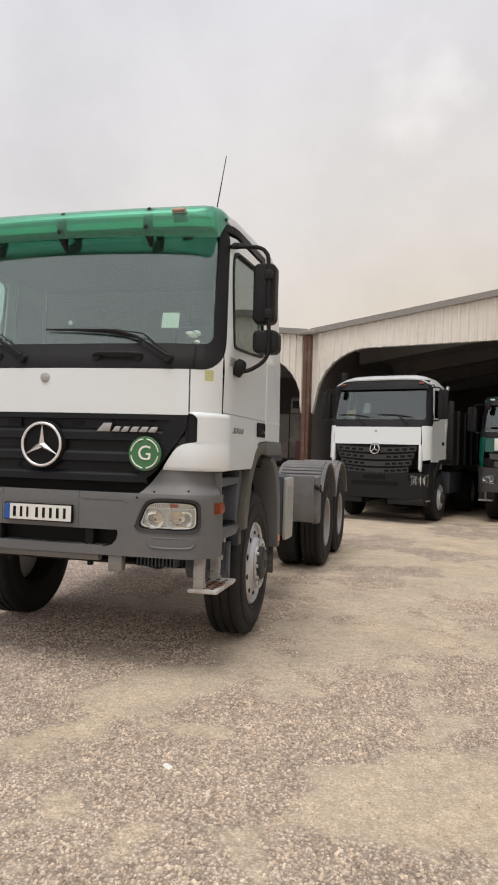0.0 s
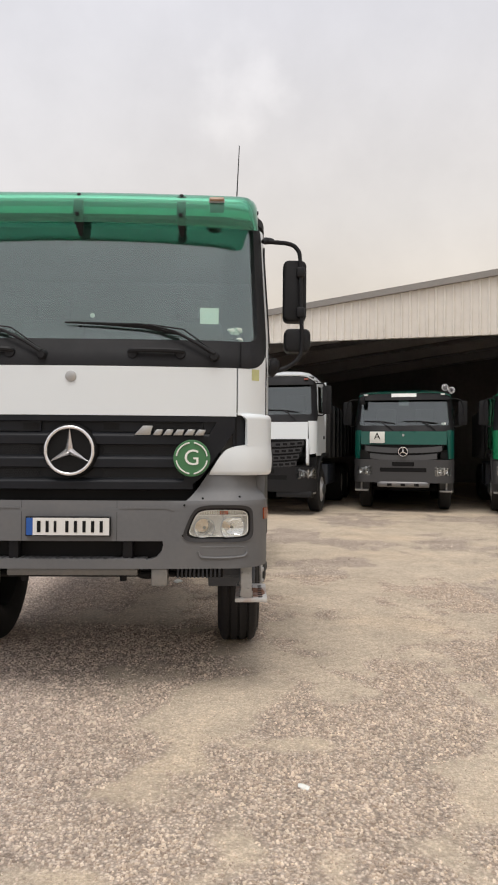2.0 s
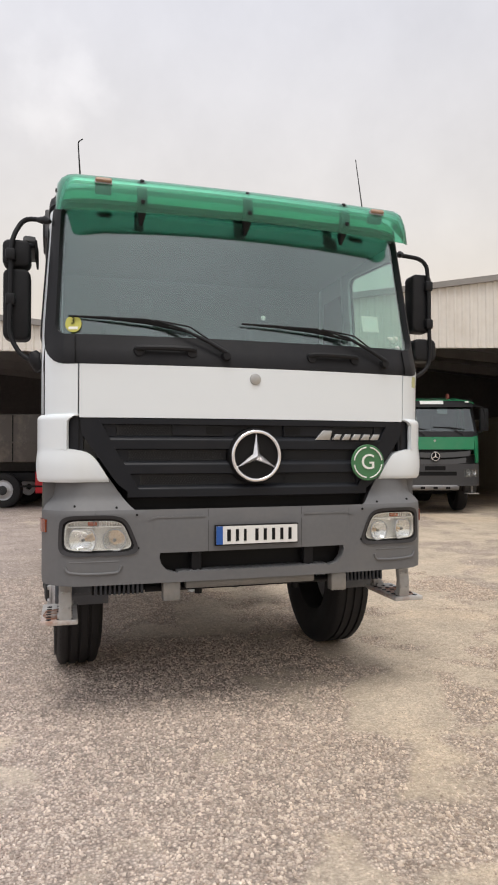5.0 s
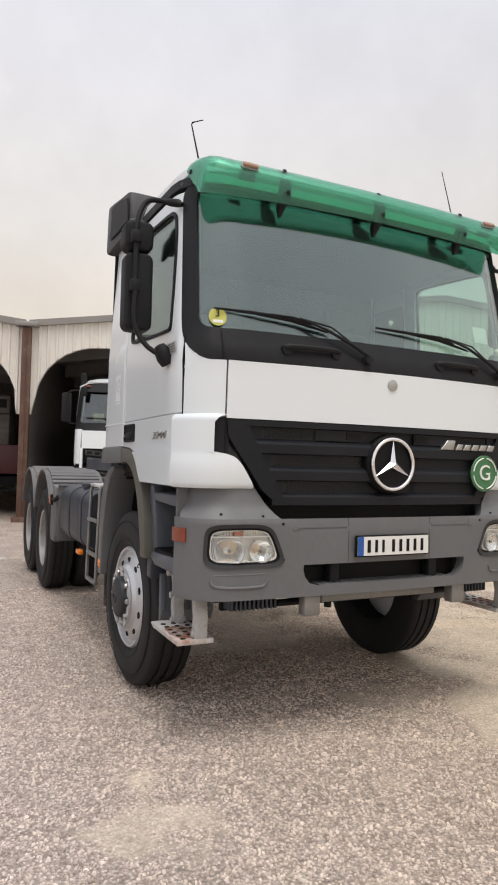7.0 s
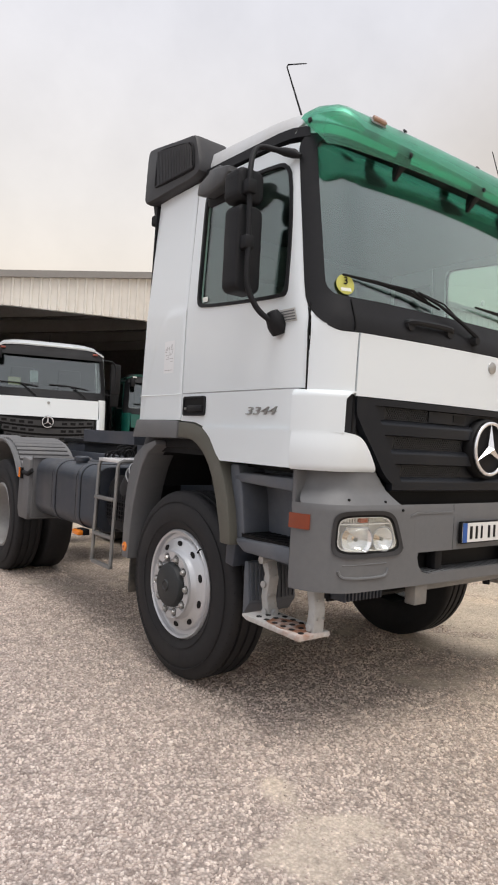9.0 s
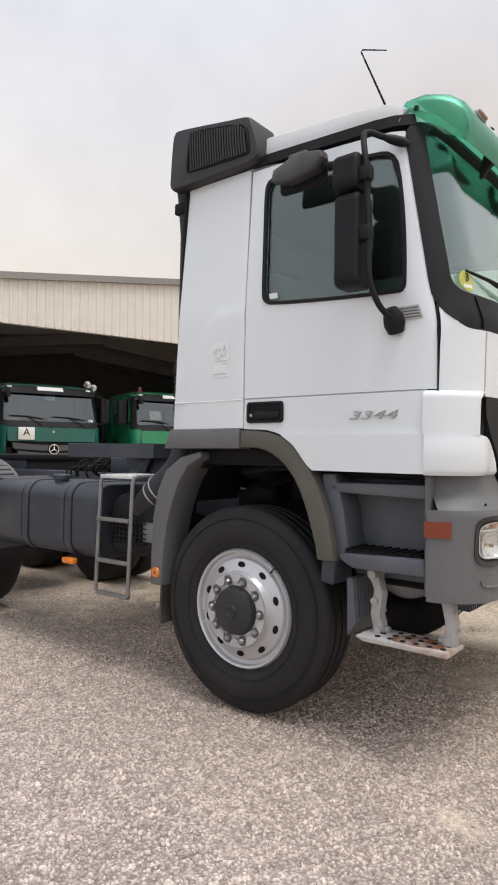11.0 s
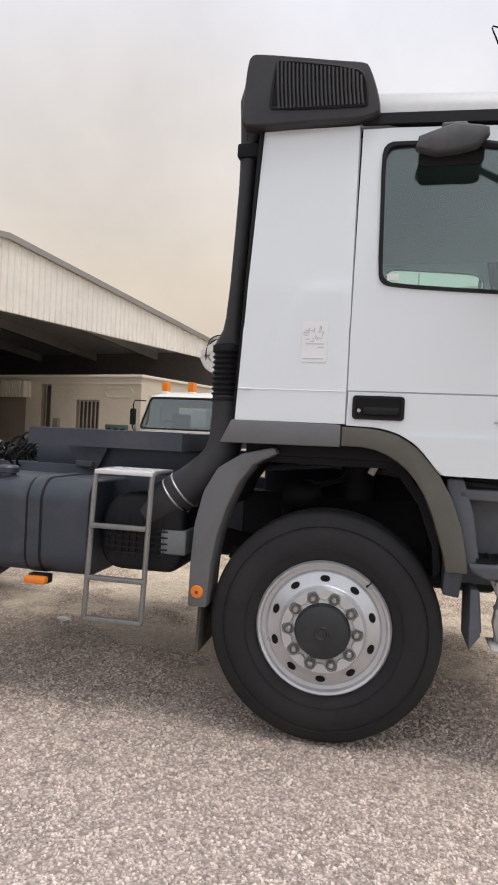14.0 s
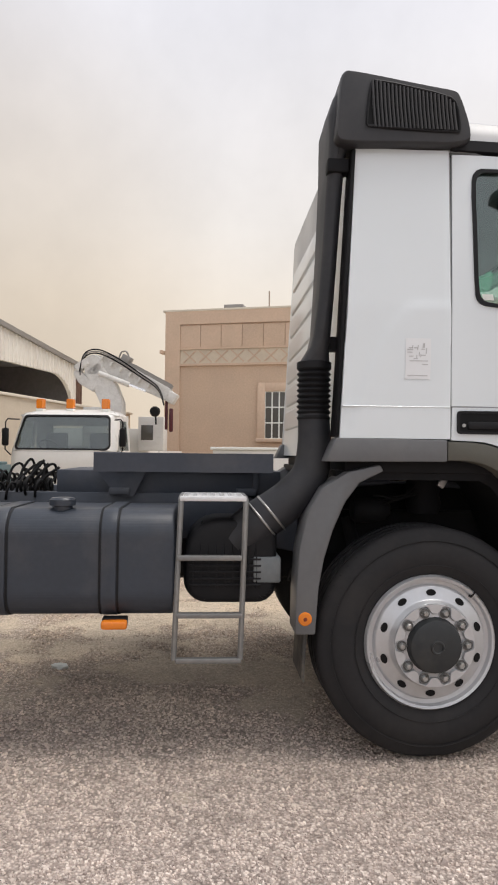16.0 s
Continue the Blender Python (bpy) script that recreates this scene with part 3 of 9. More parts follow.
def shed(tag, u0, u1, low, high, mouth, depth):
    """An open-fronted gabled shed: ribbed fascia over a wide mouth with rounded haunches, posts, roof, back and sides."""
    m = Matrix.Translation(GUTTER) @ YARD

    def soffit(u):
        d = min(u - u0 - 0.18, u1 - 0.18 - u)
        r = 1.45
        if d >= r:
            return mouth
        if d <= 0:
            return 2.55
        return mouth - 1.35 + 1.35 * math.sqrt(max(0, 1 - ((r - d) / r) ** 2)) if d > 0.02 else 2.8
    fb = bmesh.new()
    pitch = 0.20
    us, ys = [], []
    u = u0
    while u < u1 - 0.01:
        for du, off in ((0.0, 0.0), (0.022, -0.032), (0.060, -0.032), (0.082, 0.0)):
            if u + du < u1:
                us.append(u + du), ys.append(off)
        u += pitch
    us.append(u1), ys.append(0.0)
    top = [fb.verts.new((a, y - 0.03, ridge(a, u0, u1, low, high))) for a, y in zip(us, ys)]
    bot = [fb.verts.new((a, y - 0.03, soffit(a))) for a, y in zip(us, ys)]
    tb = [fb.verts.new((a, 0.09, ridge(a, u0, u1, low, high))) for a in us]
    bb = [fb.verts.new((a, 0.09, soffit(a))) for a in us]
    for i in range(len(us) - 1):
        fb.faces.new((bot[i], bot[i + 1], top[i + 1], top[i]))
        fb.faces.new((bb[i], tb[i], tb[i + 1], bb[i + 1]))
        fb.faces.new((top[i], top[i + 1], tb[i + 1], tb[i]))
        fb.faces.new((bot[i], bb[i], bb[i + 1], bot[i + 1]))
    front = link("wall_front_" + tag, fb, CLAD, smooth=20)
    front.matrix_world = m
    tagged(front, "cream ribbed sheet-metal shed front with a wide arched mouth", "shed wall", kind="structure")
    mid = (u0 + u1) / 2
    eave = bmesh.new()
    for a, b in ((u0, mid), (mid, u1)):
        za, zb = ridge(a, u0, u1, low, high), ridge(b, u0, u1, low, high)
        prism([(a, za - 0.06), (b, zb - 0.06), (b, zb + 0.09), (a, za + 0.09)], "y", -0.14, 0.02, bm=eave)
    t = link("trim_verge_" + tag, eave, FLASH, smooth=0)
    t.matrix_world = m
    tagged(t, "grey metal verge flashing along the shed gable", "flashing", kind="structure")
    rb = bmesh.new()
    for a, b in ((u0, mid), (mid, u1)):
        za, zb = ridge(a, u0, u1, low, high), ridge(b, u0, u1, low, high)
        prism([(a, za - 0.04), (b, zb - 0.04), (b, zb + 0.03), (a, za + 0.03)], "y", 0.02, depth, bm=rb)
    t = link("roof_" + tag, rb, ROOFSH, smooth=0)
    t.matrix_world = m
    tagged(t, "ribbed sheet roof of the open shed", "shed roof", kind="structure")
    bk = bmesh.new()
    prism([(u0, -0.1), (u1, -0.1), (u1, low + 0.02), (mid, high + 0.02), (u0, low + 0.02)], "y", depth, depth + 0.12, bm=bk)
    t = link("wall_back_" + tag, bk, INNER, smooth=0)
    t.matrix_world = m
    tagged(t, "back wall inside the shed, darkened in colour for shade", "shed wall", kind="structure")
    for k in range(1, 5):
        v = depth * k / 5
        fr = bmesh.new()
        for a, b in ((u0 + 0.15, mid), (mid, u1 - 0.15)):
            za, zb = ridge(a, u0, u1, low, high) - 0.05, ridge(b, u0, u1, low, high) - 0.05
            prism([(a, za - 0.42), (b, zb - 0.3), (b, zb), (a, za)], "y", v - 0.08, v + 0.08, bm=fr)
        t = link("trim_rafter_" + tag, fr, STEELB, smooth=0)
        t.matrix_world = m
        tagged(t, "steel portal rafter under the shed roof", "rafter", kind="structure")


shed("main", 0.0, 21.1, 4.70, 6.00, 4.22, 16.0)
shed("side", -21.3, -0.08, 4.70, 6.00, 4.16, 16.0)
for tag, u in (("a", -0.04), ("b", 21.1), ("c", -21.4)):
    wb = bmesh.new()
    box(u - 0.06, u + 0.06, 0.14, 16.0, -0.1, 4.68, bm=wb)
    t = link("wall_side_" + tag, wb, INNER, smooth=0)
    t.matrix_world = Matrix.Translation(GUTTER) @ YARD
    tagged(t, "side wall between the sheds, darkened in colour for shade", "shed wall", kind="structure")


def downpipe(u):
    pipe = empty("gutter_post", Matrix.Translation(yard(u, -0.1)) @ YARD)
    tagged(pipe, "rust-brown steel gutter post at the shed corner", "post")
    part("shaft", box(-0.105, 0.105, -0.10, 0.14, -0.05, 4.60, 0.012), RUST, pipe)
    part("web", box(-0.015, 0.015, -0.13, -0.08, -0.05, 4.55, 0.0), RUST, pipe)
    part("hopper", box(-0.27, 0.27, -0.17, 0.12, 4.62, 4.73, 0.02), FLASH, pipe, "dull grey gutter hopper")
    part("base", box(-0.2, 0.2, -0.16, 0.2, -0.05, 0.12, 0.01), RUST, pipe)
    return pipe


downpipe(-0.04)
downpipe(21.15)

# ---------------------------------------------------------------- cab skins
ARC0, ARCL, RY = 0.95, 0.40, 0.25


def lerp_table(z, table):
    for (za, a), (zb, b) in zip(table, table[1:]):
        if z <= zb:
            t = max(0.0, (z - za) / (zb - za))
            return a + (b - a) * t
    return table[-1][1]


def chaikin(loop, n=2):
    """Rounds the corners of a loop; each pass doubles its points."""
    for _ in range(n):
        out = []
        for i, p_ in enumerate(loop):
            q_ = loop[(i + 1) % len(loop)]
            out += [(0.75 * p_[0] + 0.25 * q_[0], 0.75 * p_[1] + 0.25 * q_[1]), (0.25 * p_[0] + 0.75 * q_[0], 0.25 * p_[1] + 0.75 * q_[1])]
        loop = out
    return loop


class Shape:
    """A cab's skin: a is the way along its plan from the middle of the front round the corner to the side, z the height."""

    def __init__(self, half, front, fall=((0.0, 0.03), (9.0, 0.03))):
        self.half, self.front, self.fall = half, front, fall

    def y0(self, z):
        return lerp_table(z, self.front)

    def bow(self, z):
        """How far the front falls back from its middle to the corner."""
        return lerp_table(z, self.fall)

    def plain(self, a, z):
        s, a = (1 if a >= 0 else -1), abs(a)
        yf, hw, bow = self.y0(z), lerp_table(z, self.half), self.bow(z)
        if a <= ARC0:
            return Vector((s * a, yf + bow * (a / ARC0) ** 2, z))
        if a <= ARC0 + ARCL:
            t = (a - ARC0) / ARCL * math.pi / 2
            return Vector((s * (ARC0 + (hw - ARC0) * math.sin(t)), yf + bow + RY * (1 - math.cos(t)), z))
        return Vector((s * hw, yf + bow + RY + a - ARC0 - ARCL, z))

    def normal(self, a, z):
        e = 0.01
        n = (self.plain(a + e, z) - self.plain(a - e, z)).cross(self.plain(a, z + e) - self.plain(a, z - e))
        return n.normalized()

    def at(self, a, z, off=0.0):
        return self.plain(a, z) + self.normal(a, z) * off

    def side(self, y, z, s=1):
        """The a of a point at y on the flat side."""
        return s * (ARC0 + ARCL + y - self.y0(z) - self.bow(z) - RY)

    def patch(self, fn, nu, nv, off=0.0, depth=0.03, bm=None):
        """A panel: fn(u, v) gives (a, z); off may be a function of (a, z) too."""
        own = bmesh.new()
        lift = off if callable(off) else (lambda a, z: off)
        front = [[None] * (nu + 1) for _ in range(nv + 1)]
        back = [[None] * (nu + 1) for _ in range(nv + 1)]
        for j in range(nv + 1):
            for i in range(nu + 1):
                a, z = fn(i / nu, j / nv)
                front[j][i] = own.verts.new(self.at(a, z, lift(a, z)))
                back[j][i] = own.verts.new(self.at(a, z, lift(a, z) - depth))
        for j in range(nv):
            for i in range(nu):
                own.faces.new((front[j][i], front[j][i + 1], front[j + 1][i + 1], front[j + 1][i]))
                own.faces.new((back[j][i], back[j + 1][i], back[j + 1][i + 1], back[j][i + 1]))
        for i in range(nu):
            own.faces.new((front[0][i], back[0][i], back[0][i + 1], front[0][i + 1]))
            own.faces.new((front[nv][i], front[nv][i + 1], back[nv][i + 1], back[nv][i]))
        for j in range(nv):
            own.faces.new((front[j][0], front[j + 1][0], back[j + 1][0], back[j][0]))
            own.faces.new((front[j][nu], back[j][nu], back[j + 1][nu], front[j + 1][nu]))
        return merge(bm, own)

    def ring(self, outer, inner, rows=3, off=0.0, depth=0.03, off_in=None, bm=None):
        """A panel with an opening: two loops of (a, z) with as many points."""
        own = bmesh.new()
        off_in = off if off_in is None else off_in
        n = len(outer)
        f, b = [], []
        for j in range(rows + 1):
            t = j / rows
            o = off + (off_in - off) * t
            f.append([]), b.append([])
            for (a0, z0), (a1, z1) in zip(outer, inner):
                a, z = a0 + (a1 - a0) * t, z0 + (z1 - z0) * t
                f[-1].append(own.verts.new(self.at(a, z, o))), b[-1].append(own.verts.new(self.at(a, z, o - depth)))
        for j in range(rows):
            for i in range(n):
                k = (i + 1) % n
                own.faces.new((f[j][i], f[j][k], f[j + 1][k], f[j + 1][i]))
                own.faces.new((b[j][i], b[j + 1][i], b[j + 1][k], b[j][k]))
        for i in range(n):
            k = (i + 1) % n
            own.faces.new((f[0][i], b[0][i], b[0][k], f[0][k]))
            own.faces.new((f[rows][i], f[rows][k], b[rows][k], b[rows][i]))
        return merge(bm, own)

    def pane(self, loop, off=0.0, depth=0.008, rings=5, mid=None):
        """A closed pane inside the loop, drawn in to its middle."""
        own = bmesh.new()
        mx = mid or (sum(p[0] for p in loop) / len(loop), sum(p[1] for p in loop) / len(loop))
        for o, flip in ((off, 1), (off - depth, -1)):
            prev = None
            for j in range(rings):
                t = 1 - j / rings
                cur = [own.verts.new(self.at(mx[0] + (p[0] - mx[0]) * t, mx[1] + (p[1] - mx[1]) * t, o)) for p in loop]
                if prev:
                    for i in range(len(loop)):
                        k = (i + 1) % len(loop)
                        own.faces.new((prev[i], prev[k], cur[k], cur[i])[::flip])
                prev = cur
            c = own.verts.new(self.at(mx[0], mx[1], o))
            for i in range(len(loop)):
                k = (i + 1) % len(loop)
                own.faces.new((prev[i], prev[k], c)[::flip])
        return own


def sidebox(shape, s, outer, inner):
    """Loops given by (y, z) on the flat side, as loops of (a, z)."""
    return [(shape.side(y, z, s), z) for y, z in outer], [(shape.side(y, z, s), z) for y, z in inner]


# ---------------------------------------------------------------- wheels

def wheel(name, s, centre, radius, width, rim_r, parent, dished=False, steer=0.0, detail=True):
    """A tyre on a ten-stud disc; s is the side it faces (+1 or -1). The disc bulges out on the front axle and is deeply dished on the rear ones."""
    w = empty(name)
    w.parent = parent
    w.matrix_local = pose(*centre, 0, 0, steer)
    h = width / 2
    R, r = radius, rim_r
    prof = [(r - 0.012, h * 0.72), (r + 0.008, h * 0.80), (r + 0.03, h * 0.93), ((R + r) / 2 - 0.03, h * 1.0), ((R + r) / 2 + 0.03, h * 0.99),
            (R - 0.075, h * 0.93), (R - 0.07, h * 0.915), (R - 0.035, h * 0.87), (R - 0.012, h * 0.80), (R, h * 0.70)]
    grooves = []
    if detail:
        for c in (0.42, 0.0, -0.42):
            grooves += [(R, h * (c + 0.07)), (R - 0.013, h * (c + 0.055)), (R - 0.013, h * (c - 0.055)), (R, h * (c - 0.07))]
    full = prof + grooves + [(a, -b) for a, b in reversed(prof)]
    bm = lathe([(a, b * s) for a, b in full], 64 if detail else 28, close=True)
    # the weight flattens the contact patch
    for v in bm.verts:
        if v.co.z < -centre[2]:
            v.co.z = -centre[2] + 0.002
    tyre = part("tyre", bm, RUBBER, w)
    if detail:
        for rr, xx in ((r + 0.055, h * 0.985), ((R + r) / 2 + 0.055, h * 0.97), (R - 0.07, h * 0.925)):
            part("sidewall_ring", tube([(s * xx, rr * math.cos(t), rr * math.sin(t)) for t in (2 * math.pi * k / 56 for k in range(56))], 0.0022, 5, closed=True), RUBBER, tyre)
        for k in range(60):
            t = 2 * math.pi * k / 60
            sip = box(s * h * 0.50, s * h * 0.80, -0.003, 0.003, R - 0.03, R + 0.0005)
            for v in sip.verts:
                if v.co.x * s > h * 0.7:
                    v.co.z -= 0.010
            turned(sip, Matrix.Rotation(t, 4, "X"))
            if math.cos(t) > -0.9:
                part("tread_sipe", sip, INK, tyre, smooth=0)
    o = h * 0.80
    if dished:
        rim = [(r + 0.004, o), (r - 0.012, o + 0.012), (r - 0.03, o), (r - 0.036, o - 0.05), (r - 0.05, o - 0.16), (0.19, o - 0.20), (0.0, o - 0.2),
               (0.0, o - 0.22), (r - 0.045, o - 0.22), (r - 0.02, o - 0.1)]
        face = o - 0.2
    else:
        rim = [(r + 0.004, o), (r - 0.006, o + 0.016), (r - 0.018, o + 0.010), (r - 0.024, o - 0.014), (r - 0.044, o - 0.018), (r - 0.052, o - 0.002),
               (r - 0.060, o + 0.004), (r - 0.112, o + 0.013), (r - 0.122, o + 0.022), (r - 0.130, o + 0.046), (r - 0.138, o + 0.052), (0.1, o + 0.052), (0.1, o - 0.06), (r - 0.03, o - 0.07)]
        face = o + 0.052
    disc = part("rim", lathe([(a, b * s) for a, b in rim], 60 if detail else 28, close=True), DISHM if dished else ALU, w)
    hub = [(0.0, face + 0.052), (0.022, face + 0.052), (0.026, face + 0.058), (0.032, face + 0.058), (0.036, face + 0.05), (0.103, face + 0.046), (0.127, face + 0.036), (0.135, face + 0.015), (0.143, face - 0.02), (0.0, face - 0.02)]
    part("hub_cap", lathe([(a, b * s) for a, b in hub], 32 if detail else 16), HUBM if not dished else BLACK, w)
    if not detail:
        return w
    if not dished:
        # raised ring with tongues between the studs
        plate = bmesh.new()
        rows_ = []
        for rr, dx in ((0, 0.0), (0, 0.010), (0.0035, 0.014), (1, 0.014), (1.0, 0.0)):
            row = []
            for k in range(120):
                t = 2 * math.pi * (k + 0.5) / 120
                wave = math.cos(10 * (t - 2 * math.pi * 0.5 / 10))
                inner_r = 0.176 + 0.021 * max(-1.0, min(1.0, wave * 2.0))
                q = 0.2045 - (0.002 if dx == 0.014 else 0) if rr == 1 else inner_r + rr
                row.append(plate.verts.new((s * (face + dx), -q * math.sin(t), q * math.cos(t))))
            rows_.append(row)
        for a, b in zip(rows_, rows_[1:]):
            for k in range(120):
                j = (k + 1) % 120
                plate.faces.new((a[k], a[j], b[j], b[k]))
        part("stud_ring", plate, ALU, disc)
        part("balance_weight", turned(box(s * (o - 0.01), s * (o + 0.018), -0.003, 0.003, r - 0.032, r + 0.004), Matrix.Rotation(radians(42), 4, "X")), INK, disc, smooth=0)
    for k in range(10):
        t = 2 * math.pi * (k + 0.5) / 10
        c = Matrix.Rotation(t, 4, "X")
        lobe = lathe([(0.0, s * (face + 0.008)), (0.027, s * (face + 0.008)), (0.031, s * (face + 0.002)), (0.031, s * (face - 0.01))], 14)
        part("stud_boss", turned(turned(lobe, Matrix.Translation((0, 0, 0.166))), c), ALU, disc)
        ring_ = lathe([(0.0, s * (face + 0.010)), (0.026, s * (face + 0.010)), (0.026, s * face)], 14)
        part("washer", turned(turned(ring_, Matrix.Translation((0, 0, 0.166))), c), NUTR, disc)
        nut = lathe([(0.0, s * (face + 0.028)), (0.011, s * (face + 0.028)), (0.0165, s * (face + 0.022)), (0.0185, s * (face + 0.008)), (0.0185, s * face)], 6)
        part("wheel_nut", turned(turned(nut, Matrix.Translation((0, 0, 0.166))), c), STEEL, disc)
        if not dished:
            # black disc laid on the rim, for the shade inside the hole
            hole = lathe([(0.0, s * (o + 0.0125)), (0.0155, s * (o + 0.0125)), (0.0165, s * (o + 0.004))], 16)
            for v in hole.verts:
                v.co.y *= 1.55
            c2 = Matrix.Rotation(t + math.pi / 10, 4, "X")
            part("vent_hole", turned(turned(hole, Matrix.Translation((0, 0, 0.250))), c2), INK, disc)
    return w

# ---------------------------------------------------------------- the white tractor truck
truck = empty("tractor_truck")
tagged(truck, "white three-axle tractor truck with grey bumper and green sun visor", "truck")
CAB = Shape([(1.3, 1.2), (2.25, 1.2), (3.1, 1.155)],
            [(1.2, 0.052), (2.06, 0.040), (2.2, 0.105), (2.98, 0.27), (3.1, 0.30)],
            [(1.2, 0.062), (2.0, 0.055), (2.2, 0.03), (3.1, 0.03)])
cab = empty("cab")
cab.parent = truck

# front flap below the windscreen
part("front_flap", CAB.patch(lambda u, v: (-1.0 + 2.0 * u, 1.728 + 0.298 * v), 24, 6, 0.012, 0.03), WHITE, cab)
# corner panels beside it
for s in (-1, 1):
    def corner(u, v, s=s):
        a = 1.009 + (CAB.side(0.235, 1.9) - 1.009) * u
        top = 2.185 - math.sqrt(0.16 ** 2 - max(0.0, min(a - 1.075, 0.158)) ** 2)
        return s * a, 1.735 + (top - 1.735) * v
    part("corner_panel", CAB.patch(corner, 14, 6, 0.010, 0.03), WHITE, cab)
    # winglet that wraps the corner above the bumper: its top rolls over and curls in to the flap
    def winglet(u, v, s=s):
        a = 1.058 + (CAB.side(0.298, 1.9) - 1.058) * u
        return s * a, 1.548 + 0.200 * v ** 0.8
    def roll(a, z):
        over = max(0.0, (z - 1.722) / 0.026)
        fore = max(0.0, 1 - (abs(a) - 1.058) / 0.05)
        return 0.031 - 0.022 * over ** 2 + 0.006 * fore ** 2
    part("wind_deflector", CAB.patch(winglet, 18, 14, roll, 0.028), WHITE, cab)
    part("deflector_lip", CAB.patch(lambda u, v, s=s: (s * (0.999 + 0.064 * u), 1.7475 - (0.006 + 0.044 * u ** 2.5) * (1 - v)), 8, 3, lambda a, z: 0.013 + 0.022 * min(1.0, max(0.0, (abs(a) - 1.0) / 0.05)) * (1 - 0.7 * max(0.0, (z - 1.728) / 0.02)), 0.024), WHITE, cab)
    def cheek(u, v, s=s):
        z = 1.366 + 0.188 * v
        inner = lerp_table(z, [(1.366, 0.838), (1.384, 0.841), (1.40, 0.850), (1.44, 0.874), (1.48, 0.900), (1.51, 0.924), (1.528, 0.948), (1.540, 0.978), (1.548, 1.016), (1.554, 1.058)])
        end = CAB.side(0.298, 1.45)
        return s * (inner + (end - inner) * u), z
    def swell(a, z):
        out = min(1.0, max(0.0, (abs(a) - 0.88) / 0.20))
        out = out * out * (3 - 2 * out)
        return 0.004 + 0.029 * out + 0.007 * math.sin(math.pi * min(1.0, max(0.0, (z - 1.375) / 0.17))) - 0.012 * max(0.0, (1.386 - z) / 0.02) ** 2
    part("cheek_panel", CAB.patch(cheek, 22, 18, swell, 0.045), WHITE, cab)
    part("side_slot", CAB.patch(lambda u, v, s=s: (s * (0.98 + 0.085 * u), 1.535 + 0.20 * v), 3, 3, -0.002, 0.03), GRILLE, cab)
    part("slot_gap", CAB.patch(lambda u, v, s=s: (s * (0.998 + 0.008 * u), 1.54 + 0.19 * v), 1, 3, 0.001, 0.03), INK, cab)

# grille: a trapezium of black plastic with three mesh slots
def trapezium(u, v):
    half = 0.70 + 0.29 * min(1, v / 0.82)
    return -half + 2 * half * u, 1.235 + 0.49 * v


grille = part("grille", CAB.patch(lambda u, v: (trapezium(u, v)[0], 1.305 + 0.42 * v), 28, 10, -0.025, 0.02), GRILLE, cab)
part("top_band", CAB.patch(lambda u, v: (-0.985 + 1.97 * u, 1.692 + 0.031 * v), 28, 2, 0.013, 0.05), GRILLE, grille)
for z0, z1, half in ((1.548, 1.626, 0.905), (1.408, 1.486, 0.83), (1.276, 1.346, 0.735)):
    # each slat has a flat face and a ledge that slopes back into the slot above it
    def belly(a, z, z0=z0, z1=z1, half=half):
        t = (z - z0) / (z1 - z0)
        ledge = max(0.0, (t - 0.70) / 0.30)
        foot = max(0.0, (0.08 - t) / 0.08)
        return 0.013 - 0.026 * ledge ** 1.3 - 0.008 * foot ** 2
    part("slat", CAB.patch(lambda u, v: (-half + 2 * half * u, z0 + (z1 - z0) * v), 40, 14, belly, 0.045), GRILLE, grille)
for z, half in ((1.659, 0.80), (1.517, 0.735), (1.377, 0.67)):
    for s in (-1, 1):
        net = bmesh.new()
        a0, a1 = 0.185, half
        nx = int((a1 - a0) / 0.0155)
        for k in range(nx):
            a = a0 + (a1 - a0) * k / nx
            for d in (1, -1):
                tube([CAB.at(s * a, z - d * 0.031, -0.014), CAB.at(s * min(a + 0.045, a1), z + d * 0.031, -0.014)], 0.0028, 4, bm=net)
        part("mesh_insert", net, MESHM, grille, "diamond wire mesh")
        part("mesh_stop", CAB.patch(lambda u, v, s=s: (s * (a1 + 0.10 * u), z - 0.036 + 0.072 * v), 4, 2, -0.004, 0.03), GRILLE, grille)
for s in (-1, 1):
    def end_fill(u, v, s=s):
        z = 1.298 + 0.424 * v
        inner = lerp_table(z, [(1.298, 0.66), (1.40, 0.715), (1.537, 0.795), (1.668, 0.865), (1.73, 0.90)])
        outer = lerp_table(z, [(1.298, 0.70), (1.32, 0.75), (1.36, 0.795), (1.47, 0.87), (1.60, 0.965), (1.64, 0.99), (1.73, 0.995)])
        return s * (inner + (outer - inner) * u), z
    part("grille_end", CAB.patch(end_fill, 5, 24, 0.0145, 0.05), GRILLE, grille)
for s in (-1, 1):
    part("grille_plate", CAB.patch(lambda u, v, s=s: (s * (0.185 + 0.30 * u), 1.630 + 0.058 * v), 6, 2, -0.006, 0.02), GRILLE, grille)
    # black patch stands in for the shade inside the opening
    part("grille_opening", CAB.patch(lambda u, v, s=s: (s * (0.195 + 0.095 * u), 1.640 + 0.038 * v), 3, 2, -0.003, 0.004), INK, grille, "black patch for a small square opening")
# black sheet stands in for the shade in the gap below
part("lower_recess", CAB.patch(lambda u, v: (-0.74 + 1.48 * u, 1.195 + 0.11 * v), 16, 3, -0.07, 0.02), INK, cab, "black sheet for the shaded gap under the grille")
